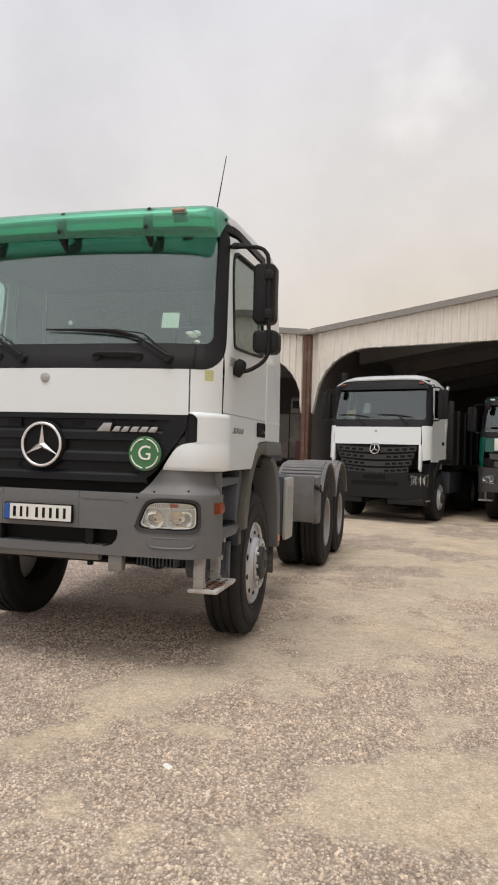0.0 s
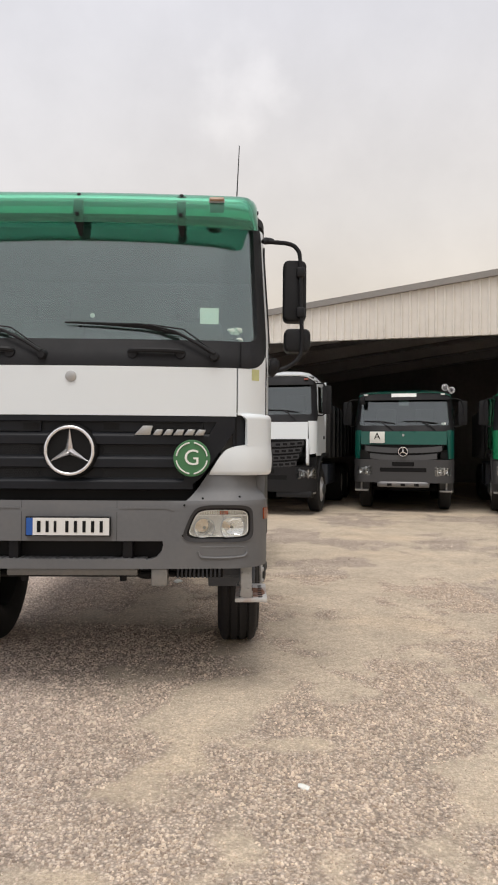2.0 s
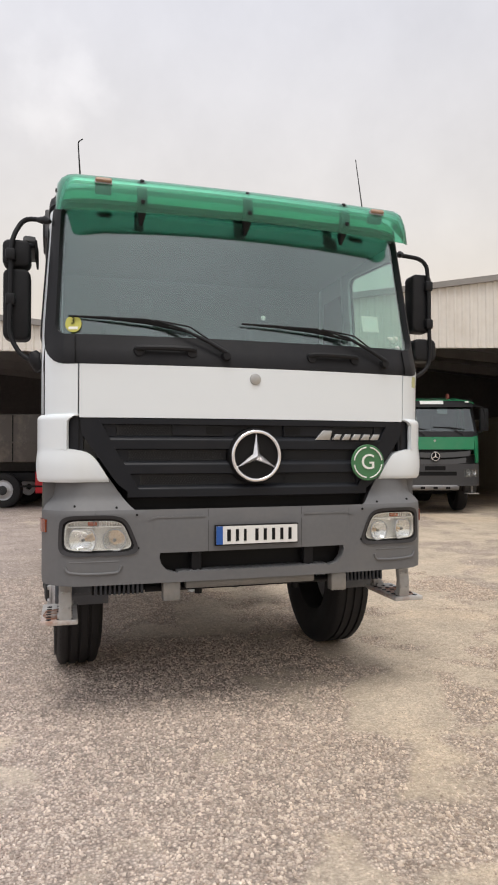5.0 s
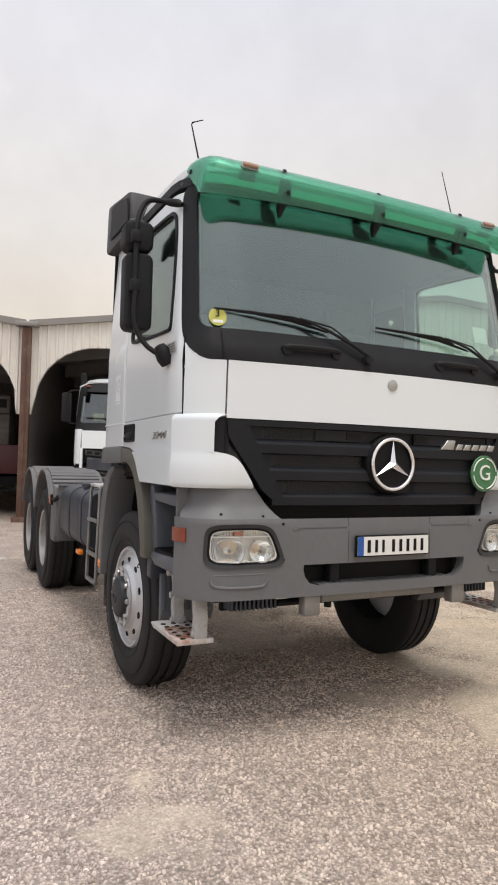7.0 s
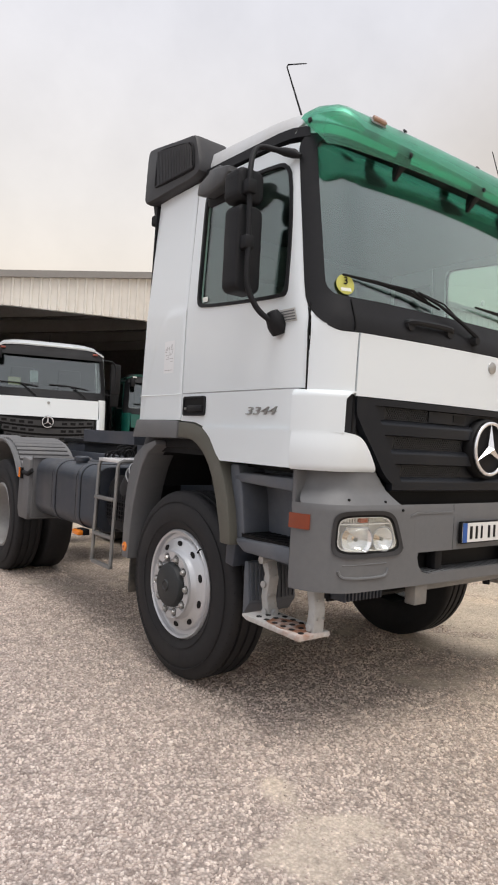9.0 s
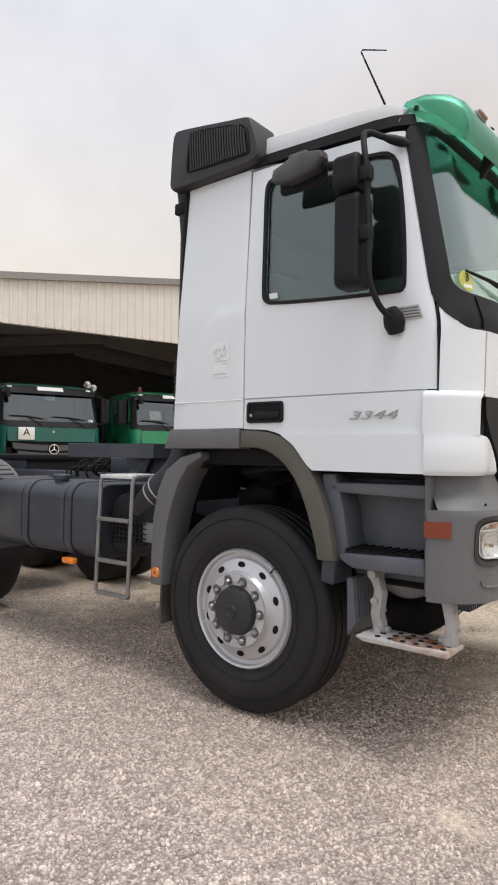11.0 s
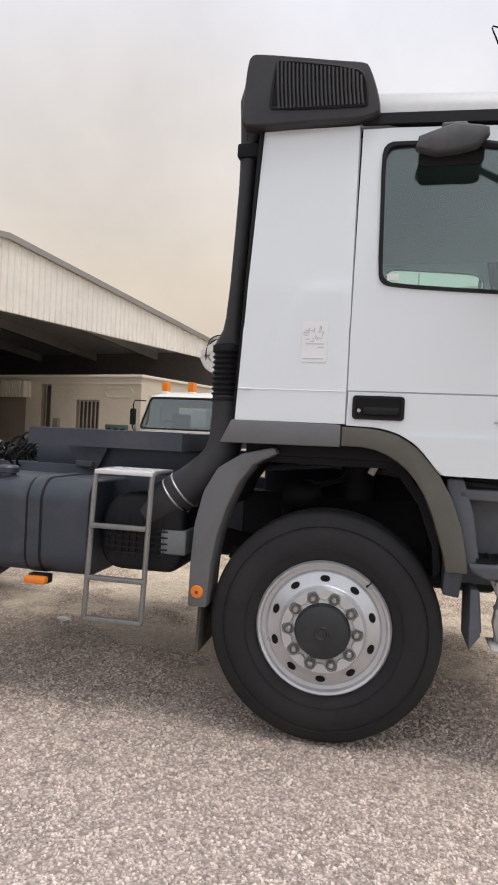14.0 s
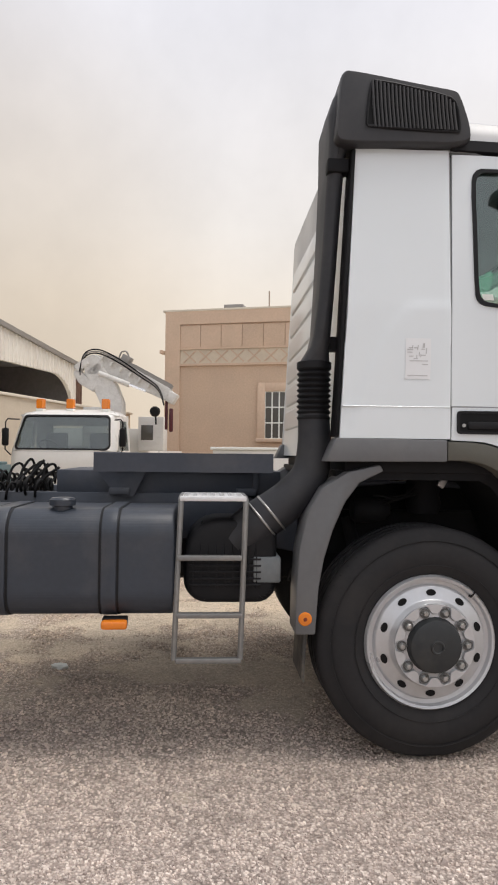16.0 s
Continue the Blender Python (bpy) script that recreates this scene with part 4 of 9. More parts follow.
# round emblem on the grille
emb = empty("emblem")
emb.parent = cab
emb["label"] = "large chrome ring emblem with three blades"
ring_pts = [(0.142 * math.cos(t), 0.010, 1.512 + 0.142 * math.sin(t)) for t in (2 * math.pi * k / 40 for k in range(40))]
part("emblem_ring", tube(ring_pts, 0.0108, 10, closed=True), CHROME, emb)
part("emblem_disc", turned(lathe([(0, 0.0), (0.156, 0.0), (0.164, -0.01), (0.168, -0.05), (0, -0.05)], 40), pose(0, 0.023, 1.512, 0, 0, -90)), INK, emb)
for k in range(3):
    t = radians(90 + 120 * k)
    d, n_ = Vector((math.cos(t), 0, math.sin(t))), Vector((-math.sin(t), 0, math.cos(t)))
    c = Vector((0, 0.010, 1.512))
    bl = bmesh.new()
    tip, l_, r_, f_ = (bl.verts.new(c + d * 0.140), bl.verts.new(c + n_ * 0.024 - d * 0.014), bl.verts.new(c - n_ * 0.024 - d * 0.014), bl.verts.new(c + Vector((0, -0.026, 0))))
    b_ = bl.verts.new(c + Vector((0, 0.004, 0)))
    for q in ((tip, l_, f_), (tip, f_, r_), (tip, b_, l_), (tip, r_, b_), (l_, b_, f_), (r_, f_, b_)):
        bl.faces.new(q)
    part("emblem_blade", bl, CHROME, emb, smooth=0)
small = turned(lathe([(0, 0.012), (0.020, 0.012), (0.032, 0.008), (0.034, 0.0), (0, 0.0)], 24), pose(0, 0.030, 1.962, 0, 0, -90))
part("round_badge", small, STEEL, cab, "small round silver badge")
# model script on the grille as plain bars
for k, (x, w_) in enumerate(((0.445, 0.085), (0.525, 0.052), (0.588, 0.052), (0.652, 0.056), (0.718, 0.056), (0.782, 0.056))):
    hgt = 0.058 if k == 0 else 0.036
    sl = 0.022 if k == 0 else 0.008
    part("model_bar", prism([(x - w_ / 2 - sl, 1.608), (x + w_ / 2 - 0.008, 1.608), (x + w_ / 2 + 0.008, 1.608 + hgt), (x - w_ / 2 + sl + 0.01, 1.608 + hgt)], "y", 0.040, 0.066, 0.004), STEEL, cab)
# green round disc with a letter
disc = part("letter_disc", turned(lathe([(0, 0.006), (0.109, 0.006), (0.112, 0.003), (0.112, -0.002), (0, -0.002)], 40), pose(0.732, 0.044, 1.470, 0, 0, -90 + 1)), GDISC, cab, "green round disc with a white letter")
for k in range(4):
    arc = [(0.732 + 0.094 * math.cos(t), 0.035, 1.470 + 0.094 * math.sin(t)) for t in (radians(k * 90 + 8 + 74 * i / 10) for i in range(11))]
    part("disc_rim_arc", tube(arc, 0.0045, 6), OFFWHITE, disc)
words("disc_letter", "G", 0.135, 0.003, OFFWHITE, disc, pose(0.732, 0.036, 1.470, 90, 0, 0))

# ---- windscreen and its black surround


def frame_loop(half_lo, half_hi, z0, z1, r_lo, r_hi, n=7, steps=10):
    """A wide loop round the windscreen in (a, z), with many points along its sides."""
    pts = rounded(-1, 1, 0, 1, 0.0001, 1)
    out = []
    for k in range(steps):
        out.append((-half_lo + r_lo + (2 * half_lo - 2 * r_lo) * k / steps, z0))
    for k in range(n):
        t = radians(-90 + 90 * k / n)
        out.append((half_lo - r_lo + r_lo * math.cos(t), z0 + r_lo + r_lo * math.sin(t)))
    for k in range(steps):
        u = k / steps
        out.append((half_lo + (half_hi - half_lo) * u, z0 + r_lo + (z1 - r_hi - z0 - r_lo) * u))
    for k in range(n):
        t = radians(90 * k / n)
        out.append((half_hi - r_hi + r_hi * math.cos(t), z1 - r_hi + r_hi * math.sin(t)))
    for k in range(steps):
        out.append((half_hi - r_hi - (2 * half_hi - 2 * r_hi) * k / steps, z1))
    for k in range(n):
        t = radians(90 + 90 * k / n)
        out.append((-half_hi + r_hi + r_hi * math.cos(t), z1 - r_hi + r_hi * math.sin(t)))
    for k in range(steps):
        u = 1 - k / steps
        out.append((-half_lo + (half_lo - half_hi) * u, z0 + r_lo + (z1 - r_hi - z0 - r_lo) * u))
    for k in range(n):
        t = radians(180 + 90 * k / n)
        out.append((-half_lo + r_lo + r_lo * math.cos(t), z0 + r_lo + r_lo * math.sin(t)))
    return out


f_out = frame_loop(1.247, 1.234, 2.03, 3.03, 0.16, 0.09)
f_in = frame_loop(1.145, 1.138, 2.195, 3.003, 0.075, 0.07)
surround = part("windscreen_surround", CAB.ring(f_out, f_in, 4, 0.011, 0.045), BLACK, cab)
for s in (-1, 1):
    part("cowl_seam", CAB.patch(lambda u, v, s=s: (s * (1.024 + 0.006 * u), 2.034 + 0.15 * v), 1, 4, 0.009, 0.01), INK, surround)
g_loop = frame_loop(1.15, 1.143, 2.19, 3.008, 0.075, 0.07)
screen = part("windscreen", CAB.pane(g_loop, -0.012, 0.006, 8), GLASS, cab, "grey-green tinted windscreen")
# grab handles and wiper pivots on the cowl
for s in (-1, 1):
    x0, x1 = (-0.69, -0.36) if s < 0 else (0.35, 0.67)
    hp = [CAB.at(x0, 2.105, 0.0), CAB.at(x0 + 0.03, 2.109, 0.035), CAB.at(x1 - 0.03, 2.109, 0.035), CAB.at(x1, 2.105, 0.0)]
    part("grab_handle", tube(curve(hp, 5), 0.016, 8), BLACK, cab)
    for x in (x0 + 0.015, x1 - 0.015):
        part("handle_boss", turned(lathe([(0, 0.03), (0.028, 0.03), (0.034, 0.0), (0, 0.0)], 14), Matrix.Translation(CAB.at(x, 2.105, 0.0)) @ pose(0, 0, 0, 0, 0, -90)), BLACK, cab)
for x0, x1, xt, arm in ((-0.176, -0.62, -1.06, -0.43), (0.862, 0.41, -0.06, 0.62)):
    wp = empty("wiper")
    wp.parent = cab
    part("pivot", turned(lathe([(0, 0.05), (0.022, 0.048), (0.028, 0.02), (0.036, 0.0), (0, 0.0)], 14), Matrix.Translation(CAB.at(x0, 2.09, 0.0)) @ pose(0, 0, 0, 0, 0, -90)), BLACK, wp)
    mid = CAB.at(x1 + 0.04, 2.285, 0.035)
    part("arm", tube([CAB.at(x0, 2.09, 0.045), CAB.at(x0 - 0.10, 2.15, 0.05), CAB.at(arm, 2.236, 0.045), mid], [0.014, 0.011, 0.008, 0.006], 8), BLACK, wp)
    part("arm_rod", tube([CAB.at(x0 - 0.02, 2.125, 0.03), CAB.at(arm + 0.05, 2.255, 0.035), mid], 0.005, 6), BLACK, wp)
    e0, e1 = xt, x1 + (x1 - xt) * 0.52
    part("blade", tube([CAB.at(e0, 2.300, 0.012), CAB.at((e0 + x1) / 2, 2.292, 0.016), CAB.at(x1, 2.275, 0.018), CAB.at(e1, 2.232, 0.012)], [0.004, 0.007, 0.008, 0.004], 6, flat=1.5), BLACK, wp)
    part("blade_bridge", tube([CAB.at(x1 - 0.22, 2.292, 0.018), CAB.at(x1, 2.283, 0.038), CAB.at(x1 + 0.12, 2.262, 0.016)], 0.007, 6), BLACK, wp)
# papers on the glass
lab = part("windscreen_paper", CAB.patch(lambda u, v: (0.768 + 0.118 * u, 2.316 + 0.105 * v), 2, 2, -0.020, 0.002), PAPER, screen, "white printed permit sheet")
part("paper_print", CAB.patch(lambda u, v: (0.788 + 0.08 * u, 2.338 + 0.06 * v), 2, 2, -0.0185, 0.001), OFFWHITE, lab)
rng = random.Random(9)
for a0, z0, r0 in ((0.985, 2.272, 0.030), (1.022, 2.286, 0.024), (1.03, 2.222, 0.016)):
    tis = bmesh.new()
    bmesh.ops.create_icosphere(tis, subdivisions=2, radius=1.0)
    for v in tis.verts:
        k = r0 * (0.7 + 0.6 * rng.random())
        v.co = Vector((v.co.x * k * 1.3, v.co.y * 0.012, v.co.z * k * 0.7))
    part("crumpled_wrap", turned(tis, Matrix.Translation(CAB.at(a0, z0, -0.03)) @ pose(0, 0, 0, 0, 25, 14)), PAPER, screen, "scrap of pale crumpled wrapping", smooth=0)
part("suction_cup", turned(lathe([(0, 0.012), (0.012, 0.010), (0.016, 0.0), (0, 0.0)], 12), Matrix.Translation(CAB.at(0.095, 2.365, -0.034)) @ pose(0, 0, 0, 0, 0, -90)), OFFWHITE, screen, "small white suction cup")


def spot(a0, z0, r, n=20):
    return [(a0 + r * math.cos(2 * math.pi * k / n), z0 + r * math.sin(2 * math.pi * k / n)) for k in range(n)]


yl = part("round_sticker", CAB.pane(spot(-1.04, 2.262, 0.05), -0.008, 0.002, 2), YELLOW, screen, "round yellow sticker with a numeral")
words("numeral", "3", 0.055, 0.001, INK, yl, Matrix.Translation(CAB.at(-1.04, 2.277, -0.004)) @ pose(0, 0, 0, 80, 0, -28))
part("sticker_band", CAB.patch(lambda u, v: (-1.068 + 0.056 * u, 2.228 + 0.016 * v), 2, 1, -0.0065, 0.001), OFFWHITE, yl)

# ---- doors, rear quarters
FOOT = [(0.0, 1.370), (0.898, 1.372), (0.955, 1.44), (1.008, 1.500), (1.06, 1.535), (1.115, 1.562), (1.20, 1.582), (1.40, 1.588)]


def door_foot(y):
    """The door's lower edge, which follows the wheel arch."""
    return lerp_table(y, FOOT)


for s in (-1, 1):
    door = empty("door")
    door.parent = cab
    win = [(0.405, 2.222), (0.44, 2.212), (0.80, 2.228), (1.17, 2.255), (1.215, 2.275), (1.230, 2.32), (1.234, 2.60), (1.240, 2.87), (1.228, 2.928), (1.18, 2.948),
           (0.85, 2.925), (0.56, 2.905), (0.49, 2.885), (0.45, 2.82), (0.412, 2.55), (0.396, 2.27)]
    out = [(0.237, 1.755), (0.42, 1.755), (0.80, 1.755), (1.15, 1.755), (1.352, 1.755), (1.352, 2.0), (1.347, 2.6), (1.343, 2.90), (1.342, 3.022), (1.18, 3.022),
           (0.85, 3.012), (0.56, 3.0), (0.43, 2.99), (0.388, 2.80), (0.312, 2.45), (0.24, 2.0)]
    win = chaikin(win, 1)
    wa, wi = sidebox(CAB, s, finer(out, 2), win)
    part("door_panel", CAB.ring(wa, wi, 4, 0.007, 0.03), WHITE, door)
    seal_o = [(0.815 + (y - 0.815) * 1.018, 2.575 + (z - 2.575) * 1.02) for y, z in win]
    so, si = sidebox(CAB, s, seal_o, [(0.815 + (y - 0.815) * 0.973, 2.575 + (z - 2.575) * 0.97) for y, z in win])
    part("window_seal", CAB.ring(so, si, 2, 0.016, 0.02), BLACK, door)
    wl_ = [(CAB.side(y, z, s), z) for y, z in win]
    pane_ = part("door_window", CAB.pane(wl_, -0.004, 0.006, 4), SIDEGLASS, door, "green-tinted door glass")
    part("glass_label", CAB.patch(lambda u, v, s=s: (CAB.side(1.14 + 0.055 * u, 2.3, s), 2.285 + 0.03 * v), 1, 1, 0.0, 0.001), OFFWHITE, pane_)

    def lower(u, v, s=s):
        y = 0.285 + (1.352 - 0.285) * u
        lo = door_foot(y)
        return CAB.side(y, 1.6, s), lo + (1.748 - lo) * v
    part("door_lower_panel", CAB.patch(lower, 26, 8, 0.009, 0.032), WHITE, door)

    def sill(u, v, s=s):
        y = 0.285 + 0.80 * u
        lo = door_foot(y)
        return CAB.side(y, 1.6, s), lo + (max(lo + 0.002, 1.553) - lo) * v
    part("door_sill", CAB.patch(sill, 20, 4, 0.024, 0.02), WHITE, door)
    pocket = empty("door_handle")
    pocket.parent = door
    ho = [(CAB.side(y, z, s), z) for y, z in rounded(1.082, 1.326, 1.618, 1.732, 0.018, 3)]
    hi = [(CAB.side(y, z, s), z) for y, z in rounded(1.096, 1.312, 1.630, 1.720, 0.012, 3)]
    part("handle_frame", CAB.ring(ho, hi, 1, 0.020, 0.02), BLACK, pocket)
    part("handle_recess", CAB.pane(hi, 0.0145, 0.01, 2), INK, pocket)
    hy = bmesh.new()
    box(s * 1.2 - 0.026, s * 1.2 + 0.026, 1.105, 1.275, 1.640, 1.680, 0.010, bm=hy)
    part("handle_lever", hy, BLACK, pocket)
    part("lock", turned(lathe([(0, 0.006 * s), (0.009, 0.006 * s), (0.009, -0.01 * s), (0, -0.01 * s)], 12), Matrix.Translation((s * 1.2165, 1.294, 1.66))), STEEL, pocket)
    # model number on the door
    rot = pose(0, 0, 0, 90, 0, 90 * s)
    words("model_number", "3344", 0.058, 0.005, STEEL, door, Matrix.Translation((s * 1.213, 0.538 if s > 0 else 0.563, 1.642)) @ rot @ Matrix.Diagonal((2.2, 1, 1, 1)), "raised chrome model number", shear=0.3)
    part("door_notice", CAB.patch(lambda u, v, s=s: (CAB.side(0.315 + 0.12 * u, 2.1, s), 2.075 + 0.065 * v), 1, 1, 0.0135, 0.001), mat("faded_notice", (0.5, 0.5, 0.48), 0.5), door)
    for k in range(4):
        part("notice_line", CAB.patch(lambda u, v, s=s: (CAB.side(0.322 + 0.105 * u, 2.1, s), 2.083 + 0.014 * k + 0.006 * v), 1, 1, 0.015, 0.001), GREY, door)

    def quarter(u, v, s=s):
        y = 1.3585 + (1.905 - 0.075 * v - 1.3585) * u
        return CAB.side(y, 1.6 + 1.44 * v, s), 1.592 + 1.448 * v
    def pressing(a, z, s=s):
        # the lower part stands a little proud, with a step that curves down towards the rear
        y = abs(a) - ARC0 - ARCL + CAB.y0(z) + CAB.bow(z) + RY
        edge = 2.285 - 0.22 * max(0.0, (y - 1.52) / 0.2) ** 2
        t = min(1.0, max(0.0, (edge - z) / 0.05))
        rim = min(1.0, max(0.0, (y - 1.3585) / 0.012))
        return 0.004 + 0.005 * rim + 0.007 * t * t * (3 - 2 * t)
    part("rear_quarter", CAB.patch(quarter, 26, 60, pressing, 0.035), WHITE, cab)
    part("door_gap", CAB.patch(lambda u, v, s=s: (CAB.side(1.352 + 0.0065 * u, 1.6 + 1.42 * v, s), 1.6 + 1.42 * v), 1, 10, 0.002, 0.02), SEAM, cab)
    # grey strip paints in the soft shadow line along the door's swage
    part("swage_line", CAB.patch(lambda u, v, s=s: (CAB.side(0.29 + 1.06 * u, 1.75, s), 1.7485 + 0.005 * v), 24, 1, 0.006, 0.02), SEAM, cab)
    part("quarter_swage", CAB.patch(lambda u, v, s=s: (CAB.side(1.364 + 0.53 * u, 1.75, s), 1.744 + 0.008 * v), 8, 2, lambda a, z: 0.0195 - 0.004 * abs(z - 1.748) / 0.004, 0.006), WHITE, cab)
    part("door_shut_line", CAB.patch(lambda u, v, s=s: (CAB.side(0.236 + 0.007 * u + 0.004 * v, 1.6 + 0.55 * v, s), 1.50 + 0.66 * v), 1, 10, 0.0125, 0.02), INK, cab)
    part("drip_rail", CAB.patch(lambda u, v, s=s: (CAB.side(0.38 + (1.345 - 0.38) * u, 3.04, s), 3.014 + 0.030 * u + 0.054 * v), 10, 2, 0.016, 0.05), BLACK, cab)
st = part("quarter_sticker", CAB.patch(lambda u, v: (CAB.side(1.46 + 0.125 * u, 2.0, -1), 1.885 + 0.20 * v), 2, 2, 0.0185, 0.001), mat("clear_sticker", (0.80, 0.82, 0.83), 0.4, var=0.02), cab, "pale rectangular sticker with unreadable marks")
rng = random.Random(5)
for k in range(16):
    # faint strokes of an unreadable mark
    yy, zz = 1.482 + 0.075 * rng.random(), 1.982 + 0.06 * rng.random()
    wide, high = (0.018 + 0.012 * rng.random(), 0.004) if k % 2 else (0.004, 0.012 + 0.016 * rng.random())
    part("sticker_mark", CAB.patch(lambda u, v: (CAB.side(yy + wide * u, 2.0, -1), zz + high * v), 1, 1, 0.0197, 0.001), FAINT, st)
for zz, wide in ((1.972, 0.09), (1.955, 0.03), (1.90, 0.10)):
    part("sticker_rule", CAB.patch(lambda u, v: (CAB.side(1.475 + wide * u, 2.0, -1), zz + 0.004 * v), 1, 1, 0.0197, 0.001), FAINT, st)
part("corner_sticker", CAB.patch(lambda u, v: (1.10 + 0.06 * u, 1.955 + 0.07 * v), 2, 2, 0.0115, 0.001), mat("faded_yellow_print", (0.55, 0.56, 0.28), 0.5), cab, "small faded yellow sticker")

# rear wall with pressed ribs, roof, headlining and floor
wallb = bmesh.new()
prism([(1.905, 1.50), (1.83, 3.03), (1.79, 3.03), (1.865, 1.50)], "x", -1.17, 1.17, bm=wallb)
part("rear_wall", wallb, WHITE, cab, smooth=0)
part("rear_seal", prism([(1.906, 1.60), (1.835, 3.02), (1.852, 3.02), (1.924, 1.60)], "x", -1.192, -1.06, 0.004), DARK, cab, "black rubber strip down the cab's rear corner")
for k in range(7):
    z = 1.70 + 0.19 * k
    y = 1.905 - 0.075 * (z - 1.5) / 1.53
    rib_ = bmesh.new()
    prism([(y - 0.005, z), (y + 0.014, z + 0.015), (y + 0.010, z + 0.145), (y - 0.005, z + 0.16)], "x", -0.72, 1.02, 0.005, bm=rib_)
    part("wall_rib", rib_, WHITE, cab)
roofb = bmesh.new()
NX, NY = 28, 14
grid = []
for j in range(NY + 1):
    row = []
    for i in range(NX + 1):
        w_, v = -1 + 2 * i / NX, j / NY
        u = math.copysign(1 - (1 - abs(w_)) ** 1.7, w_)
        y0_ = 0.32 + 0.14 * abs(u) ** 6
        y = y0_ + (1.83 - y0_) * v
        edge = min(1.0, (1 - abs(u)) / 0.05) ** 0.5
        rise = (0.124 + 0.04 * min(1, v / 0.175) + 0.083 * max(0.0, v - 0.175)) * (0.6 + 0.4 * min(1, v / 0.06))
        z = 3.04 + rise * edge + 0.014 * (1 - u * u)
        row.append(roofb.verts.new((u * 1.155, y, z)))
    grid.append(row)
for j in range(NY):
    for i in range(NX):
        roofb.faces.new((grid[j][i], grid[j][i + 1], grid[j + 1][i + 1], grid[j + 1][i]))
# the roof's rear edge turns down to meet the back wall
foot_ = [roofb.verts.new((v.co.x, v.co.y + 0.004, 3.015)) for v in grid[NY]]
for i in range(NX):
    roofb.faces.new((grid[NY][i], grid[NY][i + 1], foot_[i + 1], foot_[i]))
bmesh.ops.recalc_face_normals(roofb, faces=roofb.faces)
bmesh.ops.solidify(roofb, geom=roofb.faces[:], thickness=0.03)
# roof paint is darkened against the light from above; dust patches lie on top
part("roof", roofb, mat("darkened_dusty_roof_paint", (0.50, 0.51, 0.515), 0.4, var=0.05, dirt=(DUST, 2.0, 0.25)), cab, "white roof darkened in its paint against overhead light, with dust")
part("header", CAB.patch(lambda u, v: (-1.19 + 2.38 * u, 3.032 + 0.05 * v), 34, 3, 0.008, 0.03), WHITE, cab)
part("headlining", box(-1.10, 1.10, 0.36, 1.78, 2.965, 3.0, 0.01), LINING, cab)
part("cab_floor", box(-1.12, 1.12, 0.16, 1.86, 1.42, 1.50, 0.01), DARK, cab)
part("rear_lining", box(-1.10, 1.10, 1.76, 1.785, 1.50, 2.97, 0.005), LINING, cab)
for s in (-1, 1):
    q = [(0.33, 1.52), (0.33, 2.19), (1.36, 2.20), (1.36, 2.97), (1.75, 2.97), (1.84, 1.52)]
    part("side_lining", prism(q, "x", s * 1.142, s * 1.15), LINING, cab, smooth=0)
dash = bmesh.new()
prism([(0.17, 1.5), (0.16, 2.10), (0.22, 2.165), (0.44, 2.19), (0.62, 2.15), (0.66, 2.04), (0.52, 1.9), (0.5, 1.5)], "x", -1.08, 1.08, 0.012, bm=dash)
part("dashboard", dash, DASH, cab)
for x, wd in ((-0.55, 0.5), (0.6, 0.5)):
    seat = empty("seat")
    seat.parent = cab
    part("cushion", box(x - wd / 2, x + wd / 2, 0.95, 1.42, 1.80, 1.96, 0.05, 3), SEATM, seat)
    part("backrest", turned(box(-wd / 2, wd / 2, -0.07, 0.07, 0, 0.66, 0.05, 3), pose(x, 1.42, 1.92, -8, 0, 0)), SEATM, seat)
    part("headrest", turned(box(-0.14, 0.14, -0.05, 0.05, 0, 0.17, 0.04, 3), pose(x, 1.52, 2.60, -8, 0, 0)), SEATM, seat)
    part("seat_base", box(x - 0.2, x + 0.2, 1.0, 1.35, 1.5, 1.80, 0.02), DARK, seat)
sw = empty("steering_wheel")
sw.parent = cab
rot = pose(0.6, 0.74, 2.16, -28, 0, 0)
part("wheel_rim", turned(tube([(0.23 * math.cos(t), 0.23 * math.sin(t), 0) for t in (2 * math.pi * k / 28 for k in range(28))], 0.016, 8, closed=True), rot), BLACK, sw)
part("wheel_spoke", turned(box(-0.21, 0.21, -0.03, 0.03, -0.02, 0.0, 0.008), rot), BLACK, sw)
part("wheel_hub", turned(box(-0.08, 0.08, -0.07, 0.07, -0.05, 0.01, 0.02), rot), BLACK, sw)
part("column", tube([(0.6, 0.76, 2.13), (0.6, 0.55, 1.75)], 0.04, 10), BLACK, sw)

# ---- sun visor: a bowed strip of green acrylic with clips, brackets and marker lamps
VP = [(0.40, 3.165), (0.30, 3.172), (0.222, 3.150), (0.172, 3.112), (0.145, 3.062), (0.138, 3.015), (0.143, 2.975), (0.158, 2.940)]
vis = bmesh.new()
NV = 44
cols = []
